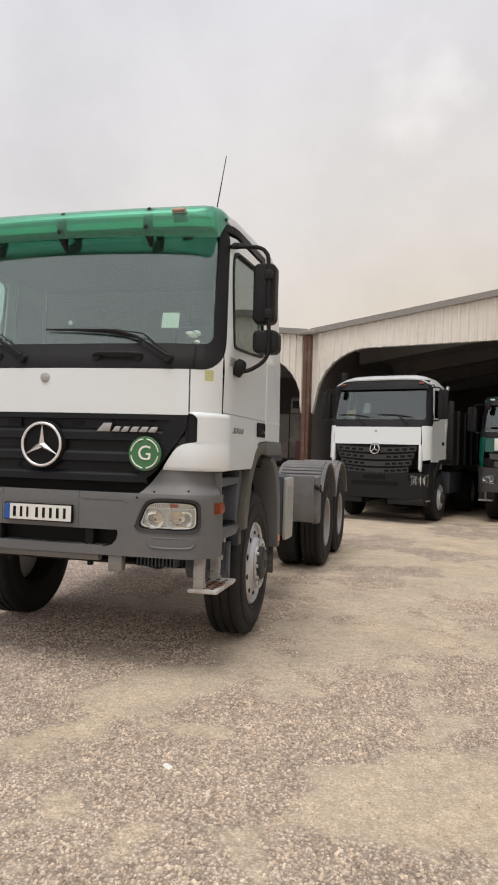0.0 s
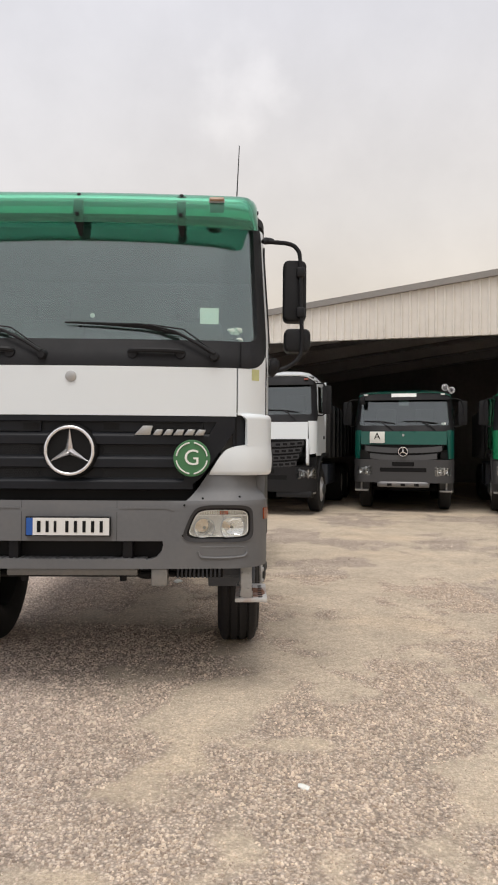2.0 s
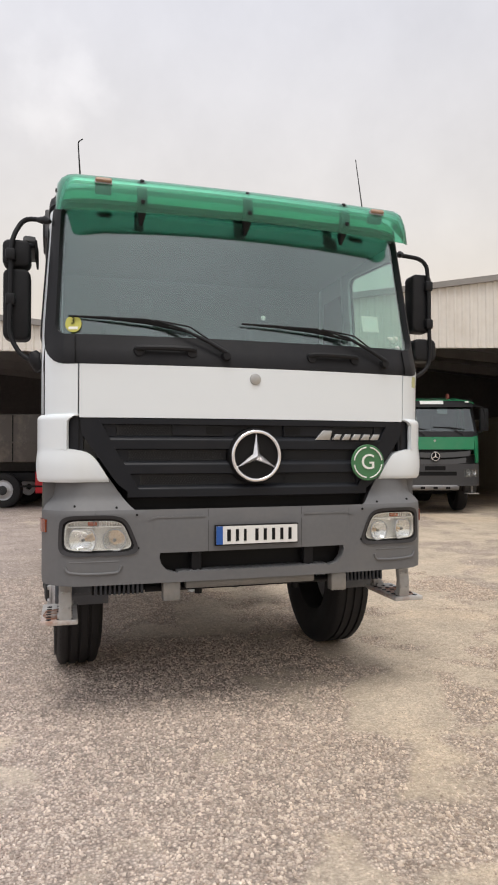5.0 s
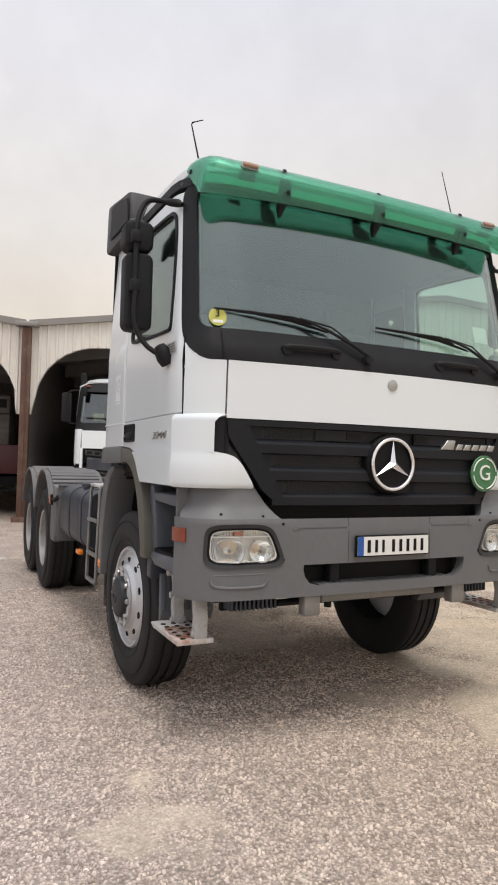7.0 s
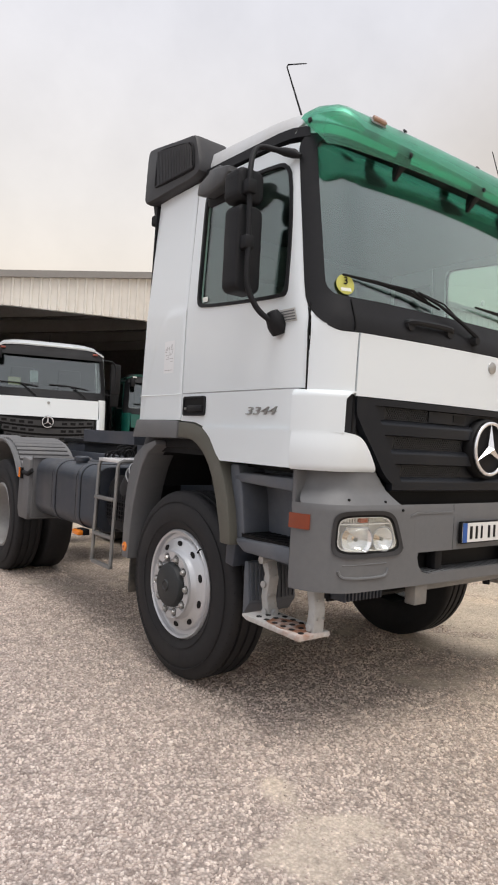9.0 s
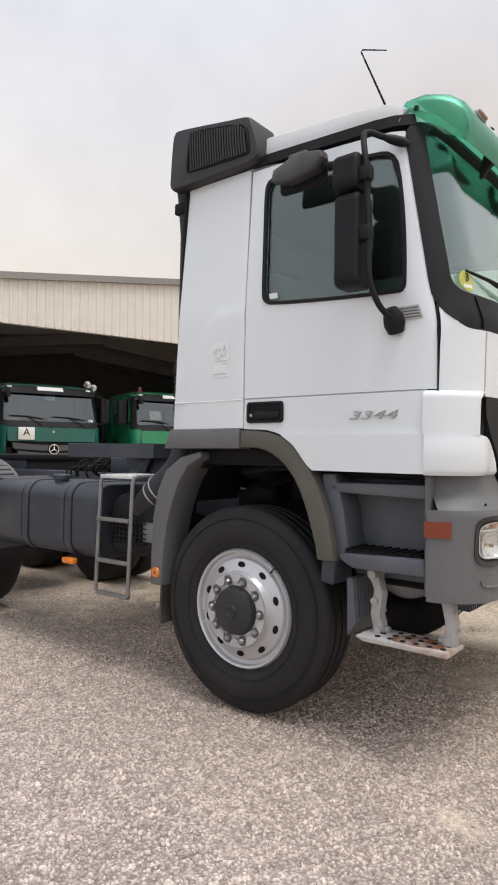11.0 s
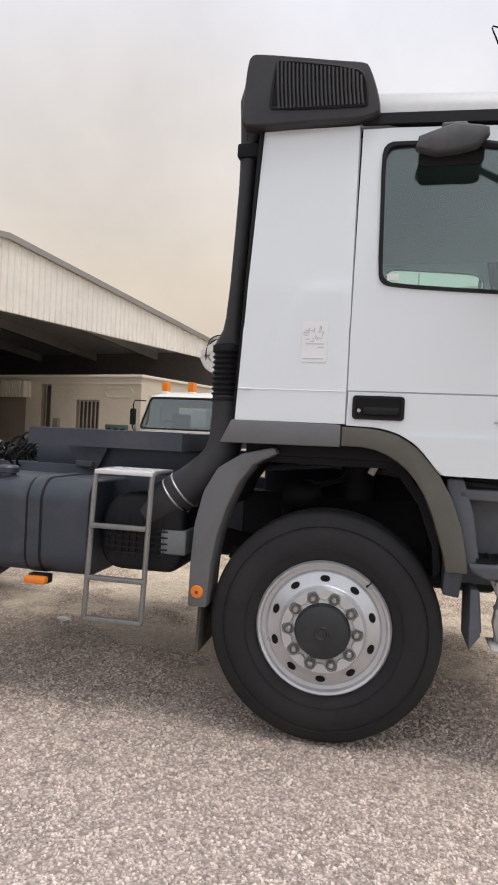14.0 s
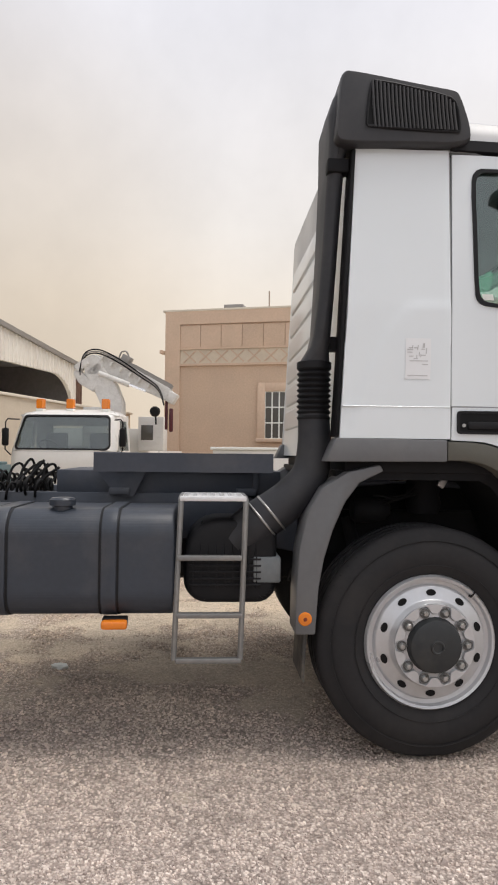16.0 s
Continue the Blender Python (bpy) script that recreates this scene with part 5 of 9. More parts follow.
for i in range(NV + 1):
    u = -1 + 2 * i / NV
    turn_ = max(0.0, (abs(u) - 0.82) / 0.18)
    bend = 1 - math.cos(turn_ * math.pi / 2)
    x = math.copysign(min(1.0, abs(u) / 0.82) * 1.025 + 0.105 * math.sin(turn_ * math.pi / 2), u)
    col = []
    for k, (y, z) in enumerate(VP):
        z -= 0.03 * min(1.0, abs(u) / 0.82) ** 2 * k / 7
        rise = (-0.045, -0.05, -0.05, -0.04, -0.02, 0.0, 0.012, 0.02)[k] * turn_ ** 2.2
        wrap = 1.0 - 0.74 * (k / 7) ** 1.3
        col.append(vis.verts.new((x, y + 0.022 * min(1.0, abs(u)) ** 2 + (0.43 - y) * bend * wrap, z + rise)))
    cols.append(col)
for i in range(NV):
    for k in range(len(VP) - 1):
        vis.faces.new((cols[i][k], cols[i + 1][k], cols[i + 1][k + 1], cols[i][k + 1]))
bmesh.ops.recalc_face_normals(vis, faces=vis.faces)
bmesh.ops.solidify(vis, geom=vis.faces[:], thickness=0.005)
visor = part("sun_visor", vis, VISOR, cab, "translucent green acrylic sun visor", smooth=60)
for x in (-0.645, 0.0, 0.645):
    plate_ = [(0.205, 3.130), (0.172, 3.085), (0.155, 3.02), (0.160, 2.965), (0.196, 2.93), (0.236, 2.880), (0.250, 2.884), (0.242, 2.935), (0.222, 2.985), (0.190, 3.05), (0.222, 3.122)]
    bk_ = prism(plate_, "x", -0.028, 0.028, 0.003)
    for v in bk_.verts:
        v.co.x = x + v.co.x * (1.0 if v.co.z > 2.96 else max(0.3, 1 - (2.96 - v.co.z) * 9))
    part("visor_bracket", bk_, BLACK, visor)
    for y, z, up in ((0.188, 3.125, -42), (0.139, 2.985, 8)):
        part("visor_bolt", turned(lathe([(0, 0.006), (0.010, 0.005), (0.014, 0.0), (0, -0.008)], 10), pose(x, y, z, 0, 0, -90) @ pose(0, 0, 0, 0, up, 0)), BLACK, visor)
    for e in (-1, 1):
        part("bracket_leg", tube([(x + e * 0.030, 0.172, 2.985), (x + e * 0.018, 0.205, 2.935), (x + e * 0.004, 0.246, 2.882)], 0.006, 6), BLACK, visor)
for s in (-1, 1):
    part("visor_bolt", turned(lathe([(0, 0.008), (0.011, 0.006), (0.015, 0.0), (0, -0.02)], 10), pose(s * 1.128, 0.385, 3.09, 0, 0, 90 - 90 * s)), BLACK, visor)
    lm = part("marker_lamp", turned(box(-0.046, 0.046, -0.014, 0.014, -0.016, 0.004, 0.008, 3), pose(s * 0.868, 0.156, 3.098, 58, 0, 0)), MARKER, cab, "faded amber roof marker lamp")
    part("lamp_base", turned(box(-0.05, 0.05, -0.018, 0.018, -0.022, -0.014, 0.003), pose(s * 0.868, 0.156, 3.098, 58, 0, 0)), SEAM, lm)
    part("lamp_stem", turned(box(-0.045, 0.045, -0.018, 0.018, -0.075, -0.022, 0.004), pose(s * 0.868, 0.172, 3.094, 35, 0, 0)), DARK, lm)
# aerials
part("aerial", tube([(0.980, 0.58, 3.12), (0.983, 0.60, 3.22), (0.998, 0.76, 3.71)], [0.012, 0.005, 0.003], 6), INK, cab)
part("aerial", tube([(-0.985, 0.585, 3.12), (-0.985, 0.61, 3.22), (-1.0, 0.755, 3.56), (-0.995, 0.75, 3.572), (-0.975, 0.62, 3.53)], [0.013, 0.006, 0.004, 0.004, 0.003], 6), INK, cab, "bent thin roof aerial")

# ---- bumper
BUMP = Shape([(0.7, 1.185), (0.82, 1.2), (1.212, 1.2), (1.235, 1.19), (1.285, 1.145), (1.4, 1.135)], [(0.7, 0.052), (0.80, 0.022), (1.19, 0.018), (1.212, 0.024), (1.28, 0.072), (1.39, 0.090)])
bumper = empty("bumper")
bumper.parent = truck
bumper["label"] = "grey plastic bumper with headlamps"
def long_rect(a0, a1, z0, z1, nx, nz):
    out = [(a0 + (a1 - a0) * k / nx, z0) for k in range(nx)] + [(a1, z0 + (z1 - z0) * k / nz) for k in range(nz)]
    return out + [(a1 - (a1 - a0) * k / nx, z1) for k in range(nx)] + [(a0, z1 - (z1 - z0) * k / nz) for k in range(nz)]


mouth_o = long_rect(-0.60, 0.60, 0.80, 1.212, 12, 4)
mouth_i = [(-0.47 + 0.94 * k / 12, 0.852) for k in range(12)] + [(0.47, 0.852), (0.522, 0.868), (0.552, 0.902), (0.564, 0.942)] + \
          [(0.560 - 1.12 * k / 12, 0.968) for k in range(12)] + [(-0.560, 0.968), (-0.564, 0.942), (-0.552, 0.902), (-0.522, 0.868)]
part("bumper_centre", BUMP.ring(mouth_o, mouth_i, 4, 0.0, 0.06), GREY, bumper)
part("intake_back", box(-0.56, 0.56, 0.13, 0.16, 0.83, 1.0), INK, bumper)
part("intake_step", BUMP.patch(lambda u, v: (-0.46 + 0.92 * u, 0.846 + 0.012 * v), 20, 1, -0.002, 0.13), GREY, bumper, "ribbed step edge")
for k in range(44):
    x = -0.44 + 0.88 * k / 43
    part("step_tooth", box(x - 0.007, x + 0.007, 0.034, 0.12, 0.857, 0.862), GREY, bumper, smooth=0) if k % 2 else None
for x in (-0.345, 0.345):
    part("intake_post", box(x - 0.03, x + 0.03, 0.06, 0.12, 0.85, 0.97, 0.008), BLACK, bumper)
for s in (-1, 1):
    side_end = BUMP.side(0.285, 1.0)
    so = long_rect(0.600, side_end, 0.80, 1.212, 14, 5)
    # headlamp opening: a rounded four-sided outline, a point on it for each point of the outer loop
    so = finer([(s * a, z) for a, z in so], 2)

    def lamp_loop(grow):
        out = []
        for a, z in so:
            t = math.atan2((z - 1.074) / 0.112, (abs(a) - 0.914) / 0.207)
            k = (abs(math.cos(t)) ** 5 + abs(math.sin(t)) ** 5) ** -0.2
            za = 1.074 + (0.112 + grow) * k * math.sin(t)
            lean = 0.046 * (za - 1.074) / 0.112 if math.cos(t) < 0 else -0.004 * (za - 1.074) / 0.112
            out.append((s * (0.914 + (0.207 + grow) * k * math.cos(t) + lean), za))
        return out
    hs = lamp_loop(0.0)
    part("bumper_corner", BUMP.ring(so, hs, 5, 0.0, 0.06), GREY, bumper)
    hl = empty("headlamp")
    hl.parent = bumper
    inner = lamp_loop(-0.030)
    part("lamp_bezel", BUMP.ring(hs, lamp_loop(-0.019), 2, 0.007, 0.03, off_in=0.002), WEATH, hl)
    part("lamp_seal", BUMP.ring(lamp_loop(-0.0185), inner, 2, -0.002, 0.03, off_in=-0.006), INK, hl)
    part("lamp_lens", BUMP.pane(inner, 0.0, 0.006, 5), LENS, hl, "clear headlamp lens").visible_shadow = False
    part("lamp_back", BUMP.pane(inner, -0.052, 0.008, 5), REFLECTOR, hl)
    part("lamp_wall", BUMP.ring(inner, lamp_loop(-0.035), 1, -0.008, 0.044), REFLECTOR, hl)
    # a small round bowl inboard and a wide main bowl outboard, each polished, with a capped bulb
    for a0, z0, rad, dep in ((0.812, 1.046, 0.062, 0.040), (0.985, 1.050, 0.078, 0.046)):
        m_ = Matrix.Translation(BUMP.at(s * a0, z0, -0.008)) @ pose(0, 0, 0, 0, 0, -90 + (s * 10 if a0 < 0.9 else s * 24))
        dish = lathe([(rad * q, -dep * (1 - q * q)) for q in (0.0, 0.2, 0.4, 0.6, 0.8, 0.92, 1.0)], 32)
        for v in dish.verts:
            v.co.z = max(-0.056, min(0.058, v.co.z))
        part("reflector_bowl", turned(dish, m_), FACET, hl)
        part("bowl_rim", turned(tube([(0.001, rad * math.cos(t), max(-0.057, min(0.059, rad * math.sin(t)))) for t in (2 * math.pi * k / 36 for k in range(36))], 0.003, 6, closed=True), m_), SEAM, hl)
        part("bulb_cap", turned(lathe([(0.0, -0.004), (0.008, -0.005), (0.010, -0.010), (0.010, -0.016), (0.0, -0.018)], 16), m_), SMOKE, hl)
        part("bulb", turned(lathe([(0.0, -0.012), (0.008, -0.016), (0.009, -dep), (0, -dep)], 10), m_), BULB, hl)
    part("lamp_shelf", BUMP.patch(lambda u, v, s=s: (s * (0.765 + 0.325 * u), 1.118 + 0.006 * v), 8, 1, -0.012, 0.036), REFLECTOR, hl)
    part("indicator_bulb", BUMP.patch(lambda u, v, s=s: (s * (0.905 + 0.05 * u), 1.128 + 0.034 * v), 3, 2, -0.020, 0.02), INDIC, hl, "small amber indicator lens")
    for k in range(9):
        part("lamp_flute", BUMP.patch(lambda u, v, s=s: (s * (0.772 + 0.0145 * k + 0.006 * u), 1.127 + 0.036 * v), 1, 1, -0.030, 0.012), FACET, hl)
    for k in range(6):
        part("lamp_flute", BUMP.patch(lambda u, v, s=s: (s * (0.967 + 0.018 * k + 0.009 * u), 1.127 + 0.034 * v), 1, 1, -0.034, 0.012), REFLECTOR, hl)
    # shoulder that rises from the bumper to the cab corner
    def shoulder(u, v, s=s):
        inner_a = 0.70 + 0.135 * v ** 0.8
        end_a = BUMP.side(0.285, 1.3)
        return s * (inner_a + (end_a - inner_a) * u), 1.212 + 0.175 * v
    part("bumper_shoulder", BUMP.patch(shoulder, 18, 8, 0.0, 0.06), GREY, bumper)
    part("side_marker", BUMP.patch(lambda u, v, s=s: (s * (1.228 + 0.118 * u), 1.088 + 0.072 * v), 4, 2, 0.008, 0.01), AMBER, bumper, "orange-red side marker lamp")
    part("bumper_groove", tube([BUMP.at(s * a, z, 0.001) for a, z in ((0.775, 0.905), (0.782, 0.880), (0.80, 0.868), (0.88, 0.864), (0.98, 0.866), (1.055, 0.872), (1.075, 0.884), (1.082, 0.905))], 0.008, 8), GREY, bumper)
    part("bumper_crease", tube([BUMP.at(s * a, 0.930, -0.002) for a in (0.79, 0.86, 0.93, 1.0, 1.06)], 0.005, 6), GREY, bumper)
    for a, z in ((0.682, 1.00), (0.69, 1.185), (0.80, 1.225), (1.03, 1.235)):
        part("bumper_screw", turned(lathe([(0, 0.004), (0.007, 0.003), (0.007, -0.004), (0, -0.004)], 8), Matrix.Translation(BUMP.at(s * a, z, 0.001)) @ pose(0, 0, 0, 0, 0, -90)), INK, bumper)
    part("bumper_end", box(s * 1.0, s * 1.185, 0.275, 0.30, 0.82, 1.36, 0.004), GREY, bumper)
    # seam
    part("bumper_seam", BUMP.patch(lambda u, v, s=s: (s * (0.284 + 0.0025 * u), 0.97 + 0.24 * v), 1, 3, 0.001, 0.01), WEATH, bumper)
    part("bumper_press", BUMP.patch(lambda u, v, s=s: (s * (0.30 + 0.33 * u), 1.163 - 0.016 * max(0.0, u - 0.86) / 0.14 + 0.010 * v), 16, 1, 0.003, 0.01), GREY, bumper)
plate = part("number_plate", box(-0.2525, 0.2525, -0.008, 0.012, 1.000, 1.117, 0.003), INK, bumper, "white number plate in a black holder")
part("plate_face", box(-0.246, 0.246, -0.011, -0.007, 1.007, 1.110), PLATEW, plate)
part("plate_band", box(-0.246, -0.208, -0.0125, -0.010, 1.007, 1.110), PLATEB, plate, "blue band")
for x, w_ in ((-0.172, 0.036), (-0.122, 0.030), (-0.075, 0.026), (-0.005, 0.032), (0.046, 0.032), (0.097, 0.032), (0.148, 0.032), (0.199, 0.032)):
    part("plate_bar", box(x - w_ * 0.30, x + w_ * 0.30, -0.0135, -0.010, 1.024, 1.092), INK, plate, smooth=0)
# under the bumper: tow jaw mounts, cross bar, radiator fins
for x in (-0.49, 0.54):
    part("tow_bracket", box(x - 0.05, x + 0.05, 0.05, 0.12, 0.69, 0.80, 0.01), LADDER, bumper)
part("under_bar", box(-0.40, 0.40, 0.10, 0.16, 0.745, 0.79, 0.01), LADDER, bumper)
part("under_bar_low", tube([(-0.62, 0.22, 0.735), (0.62, 0.22, 0.735)], 0.02, 8), DARK, bumper)
for x in (-0.31, 0.30):
    part("tow_pin", tube([(x, 0.18, 0.79), (x, 0.18, 0.70)], 0.022, 8), DARK, bumper)
for s in (-1, 1):
    for k in range(11):
        x = s * (0.64 + 0.026 * k)
        part("cooler_fin", box(x - 0.006, x + 0.006, 0.19, 0.30, 0.715, 0.80), SLATE, bumper, smooth=0)
    part("cooler_back", box(s * 0.62, s * 0.92, 0.29, 0.32, 0.70, 0.80), DARK, bumper)

# ---- steps, arches, chassis
RUSTY = mat("flaking_rust", (0.24, 0.10, 0.05), 0.8, var=0.3, scale=14, bump=0.2, bscale=60, dirt=((0.5, 0.48, 0.45), 14.0, 1.0))
for s in (-1, 1):
    stp = empty("entry_step")
    stp.parent = truck
    # moulded step well between bumper and front wheel
    well = bmesh.new()
    prism([(0.30, 0.84), (0.76, 0.84), (0.78, 0.95), (0.86, 1.38), (0.30, 1.38)], "x", s * 0.93, s * 0.99, bm=well)
    part("step_well_back", well, STEPW, stp, smooth=0)
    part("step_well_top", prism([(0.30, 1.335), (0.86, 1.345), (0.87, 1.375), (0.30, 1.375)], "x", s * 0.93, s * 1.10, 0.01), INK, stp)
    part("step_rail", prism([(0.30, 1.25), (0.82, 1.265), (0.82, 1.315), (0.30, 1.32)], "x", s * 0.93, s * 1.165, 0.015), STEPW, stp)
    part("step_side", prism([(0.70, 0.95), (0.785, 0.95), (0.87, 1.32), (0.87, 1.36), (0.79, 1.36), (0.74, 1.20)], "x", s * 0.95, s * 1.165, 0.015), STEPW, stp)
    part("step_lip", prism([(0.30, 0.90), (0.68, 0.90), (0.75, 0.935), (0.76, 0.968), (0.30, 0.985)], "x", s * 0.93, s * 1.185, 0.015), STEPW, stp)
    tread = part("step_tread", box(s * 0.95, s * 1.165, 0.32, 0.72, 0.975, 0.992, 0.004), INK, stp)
    for k in range(9):
        y = 0.345 + 0.044 * k
        part("tread_rib", box(s * 0.96, s * 1.16, y - 0.008, y + 0.008, 0.990, 0.998), DARK, tread, smooth=0)
    hang = empty("hanging_step")
    hang.parent = truck
    part("plate", prism([(0.185, 0.008), (0.60, 0.008), (0.64, 0.022), (0.64, 0.035), (0.185, 0.035)], "x", s * 1.0, s * 1.203, 0.006), STEPP, hang, "scratched step plate with rust")
    hang.matrix_local = pose(0, 0, 0.555)
    part("rusted_tread", prism([(s * 1.03, 0.25), (s * 1.16, 0.22), (s * 1.195, 0.33), (s * 1.18, 0.46), (s * 1.09, 0.50), (s * 1.04, 0.40)], "z", 0.034, 0.0358), RUSTY, hang, "rusted bare patch", smooth=0)
    for yy in (0.24, 0.57):
        part("hinge_barrel", tube([(s * 1.06, yy - 0.04, 0.045), (s * 1.06, yy + 0.04, 0.045)], 0.017, 8), STEPM, hang)
    # dark discs for the shade inside the plate's grip holes
    for k in range(6):
        for j in range(3):
            y, x = 0.22 + 0.065 * k, s * (1.04 + 0.06 * j)
            part("grip_hole", turned(lathe([(0, 0.0), (0.015, 0.0), (0.015, 0.004), (0, 0.004)], 8), pose(x, y, 0.034, 0, -90, 0)), DARK, hang, smooth=0)
    part("front_arm", prism([(0.195, 0.03), (0.25, 0.03), (0.235, 0.14), (0.26, 0.26), (0.21, 0.26), (0.19, 0.14)], "x", s * 1.035, s * 1.105, 0.005), STEPM, hang)
    part("rear_arm", prism([(0.545, 0.03), (0.60, 0.03), (0.62, 0.12), (0.60, 0.24), (0.645, 0.33), (0.585, 0.33), (0.555, 0.22), (0.57, 0.12)], "x", s * 1.03, s * 1.095, 0.005), STEPM, hang)
    part("arm_pin", tube([(s * 1.02, 0.60, 0.315), (s * 1.125, 0.60, 0.315)], 0.022, 10), STEPM, hang)
    for yy, zz in ((0.595, 0.185), (0.575, 0.045)):
        part("link_barrel", tube([(s * 1.02, yy, zz), (s * 1.108, yy, zz)], 0.019, 10), STEPM, hang)
    part("link_barrel", tube([(s * 1.03, 0.222, 0.055), (s * 1.112, 0.222, 0.055)], 0.018, 10), STEPM, hang)
    for yy, zz in ((0.592, 0.09), (0.592, 0.135), (0.590, 0.235), (0.602, 0.275), (0.218, 0.10), (0.222, 0.19)):
        for xx in (1.045, 1.085):
            part("rivet", turned(lathe([(0, 0.006), (0.006, 0.004), (0.008, 0.0), (0, 0.0)], 8), pose(s * xx, yy - 0.030, zz, 0, 0, -90)), STEEL, hang)

    # wheel arch strip and inner mudguard
    arch = bmesh.new()
    po = [(0.762, 0.925), (0.775, 1.02), (0.797, 1.13), (0.845, 1.262), (0.905, 1.372), (0.955, 1.43), (1.008, 1.488), (1.06, 1.525), (1.115, 1.550), (1.18, 1.568), (1.25, 1.577), (1.372, 1.580)]
    pi = [(0.860, 0.925), (0.868, 0.985), (0.888, 1.05), (0.925, 1.164), (0.968, 1.265), (1.012, 1.335), (1.062, 1.392), (1.105, 1.425), (1.155, 1.455), (1.21, 1.475), (1.27, 1.485), (1.372, 1.486)]
    prism(po + pi[::-1], "x", s * 1.08, s * 1.218, 0.008, bm=arch)
    part("front_arch", arch, FENDER, truck, "olive-grey wheel arch trim")
    part("arch_band", prism([(1.376, 1.48), (1.376, 1.588), (1.92, 1.592), (1.975, 1.475)], "x", s * 1.06, s * 1.225, 0.008), GREY, truck)
    rear_o = [(1.70, 1.462), (1.86, 1.425), (1.985, 1.345), (2.055, 1.22), (2.095, 1.05), (2.108, 0.85), (2.112, 0.63)]
    rear_i = [(1.68, 1.432), (1.80, 1.372), (1.872, 1.275), (1.930, 1.14), (1.972, 1.0), (1.998, 0.85), (2.012, 0.63)]
    part("rear_arch", prism(rear_o + rear_i[::-1], "x", s * 0.98, s * 1.195, 0.01), GREY, truck, "grey rear mudguard arm")
    part("mud_flap", prism([(2.045, 0.64), (2.065, 0.64), (2.075, 0.40), (2.058, 0.38)], "x", s * 0.86, s * 1.15, 0.004), FLAPM, truck, "dusty rubber mud flap")
    al = part("arch_lamp", turned(lathe([(0, 0.009 * s), (0.012, 0.009 * s), (0.030, 0.006 * s), (0.034, 0.0), (0, 0.0)], 24), pose(s * 1.195, 2.063, 0.707)), ORANGE, truck, "round orange side lamp")
    part("lamp_core", turned(lathe([(0, 0.0115 * s), (0.008, 0.011 * s), (0.010, 0.0085 * s), (0, 0.008 * s)], 14), pose(s * 1.195, 2.063, 0.707)), AMBER, al)
    liner = bmesh.new()
    arc = [(0.872, 0.90), (0.885, 1.05), (0.96, 1.25), (1.06, 1.385), (1.2, 1.46), (1.4, 1.475), (1.7, 1.46), (1.86, 1.385), (1.93, 1.29), (1.965, 1.18)]
    arc2 = [(y + 0.03 * (1 if y < 1.43 else -1), z - 0.035) for y, z in arc[::-1]]
    prism(arc + arc2, "x", s * 0.55, s * 1.07, bm=liner)
    part("arch_liner", liner, DARK, truck, smooth=30)
    part("flap_front", prism([(0.775, 0.93), (0.86, 0.93), (0.865, 0.81), (0.79, 0.80)], "x", s * 0.98, s * 1.17, 0.008), SLATE, truck)
    part("splash_flap", prism([(0.70, 0.84), (0.735, 0.84), (0.73, 0.55), (0.68, 0.62)], "x", s * 0.80, s * 1.13, 0.004), STEPW, truck, "ribbed rubber splash flap")
    for k in range(12):
        x = s * (0.815 + 0.027 * k)
        part("flap_rib", prism([(0.674, 0.64), (0.684, 0.63), (0.704, 0.83), (0.692, 0.835)], "x", x - 0.006, x + 0.006), STEPW, truck, smooth=0)

# brake chamber, lines and brackets that show inside the arches
for s in (-1, 1):
    gear = empty("arch_gear")
    gear.parent = truck
    part("brake_chamber", turned(lathe([(0, 0.10), (0.06, 0.10), (0.075, 0.08), (0.078, 0.0), (0.06, -0.09), (0.03, -0.12), (0, -0.12)], 20), pose(s * 0.66, 1.62, 1.20, 0, 0, 90)), DARK, gear)
    part("air_spring", turned(lathe([(0, 0.16), (0.085, 0.16), (0.10, 0.10), (0.088, 0.05), (0.10, 0.0), (0.085, -0.06), (0, -0.06)], 22), pose(s * 0.64, 1.30, 1.24, 0, -90, 0)), DARK, gear)
    part("cross_tube", tube([(s * 0.60, 1.05, 1.34), (s * 0.62, 1.45, 1.37), (s * 0.60, 1.85, 1.33)], 0.022, 8), SLATE, gear)
    part("bright_bracket", turned(box(-0.03, 0.03, -0.05, 0.05, -0.03, 0.03, 0.006), pose(s * 0.74, 1.47, 1.40, 0, 20, 12)), STEEL, gear)
    part("clip", turned(box(-0.02, 0.02, -0.02, 0.02, -0.03, 0.03, 0.004), pose(s * 0.72, 1.22, 1.36, 30, 0, 0)), STEEL, gear)
    for k in range(3):
        pts_ = [(s * (0.62 + 0.03 * k), 1.15 + 0.08 * k, 1.40), (s * (0.68 + 0.02 * k), 1.25 + 0.1 * k, 1.33 - 0.03 * k), (s * 0.72, 1.42 + 0.07 * k, 1.28), (s * 0.70, 1.60, 1.22 + 0.03 * k)]
        part("air_line", tube(curve(pts_, 5), 0.010, 6), INK, gear)

# front axle, frame rails, engine block mass
wheel("front_wheel", -1, (-0.995, 1.425, 0.575), 0.578, 0.315, 0.334, truck, steer=2)
wheel("front_wheel", 1, (0.995, 1.425, 0.575), 0.578, 0.315, 0.334, truck, steer=2)
part("front_axle", tube([(-0.86, 1.425, 0.56), (-0.5, 1.425, 0.57), (0.0, 1.425, 0.57), (0.5, 1.425, 0.57), (0.86, 1.425, 0.56)], 0.085, 12), DARK, truck)
part("axle_differential", turned(lathe([(0, 0.2), (0.10, 0.17), (0.15, 0.0), (0.10, -0.17), (0, -0.2)], 16), pose(0.25, 1.46, 0.60, 0, 0, 90)), DARK, truck)
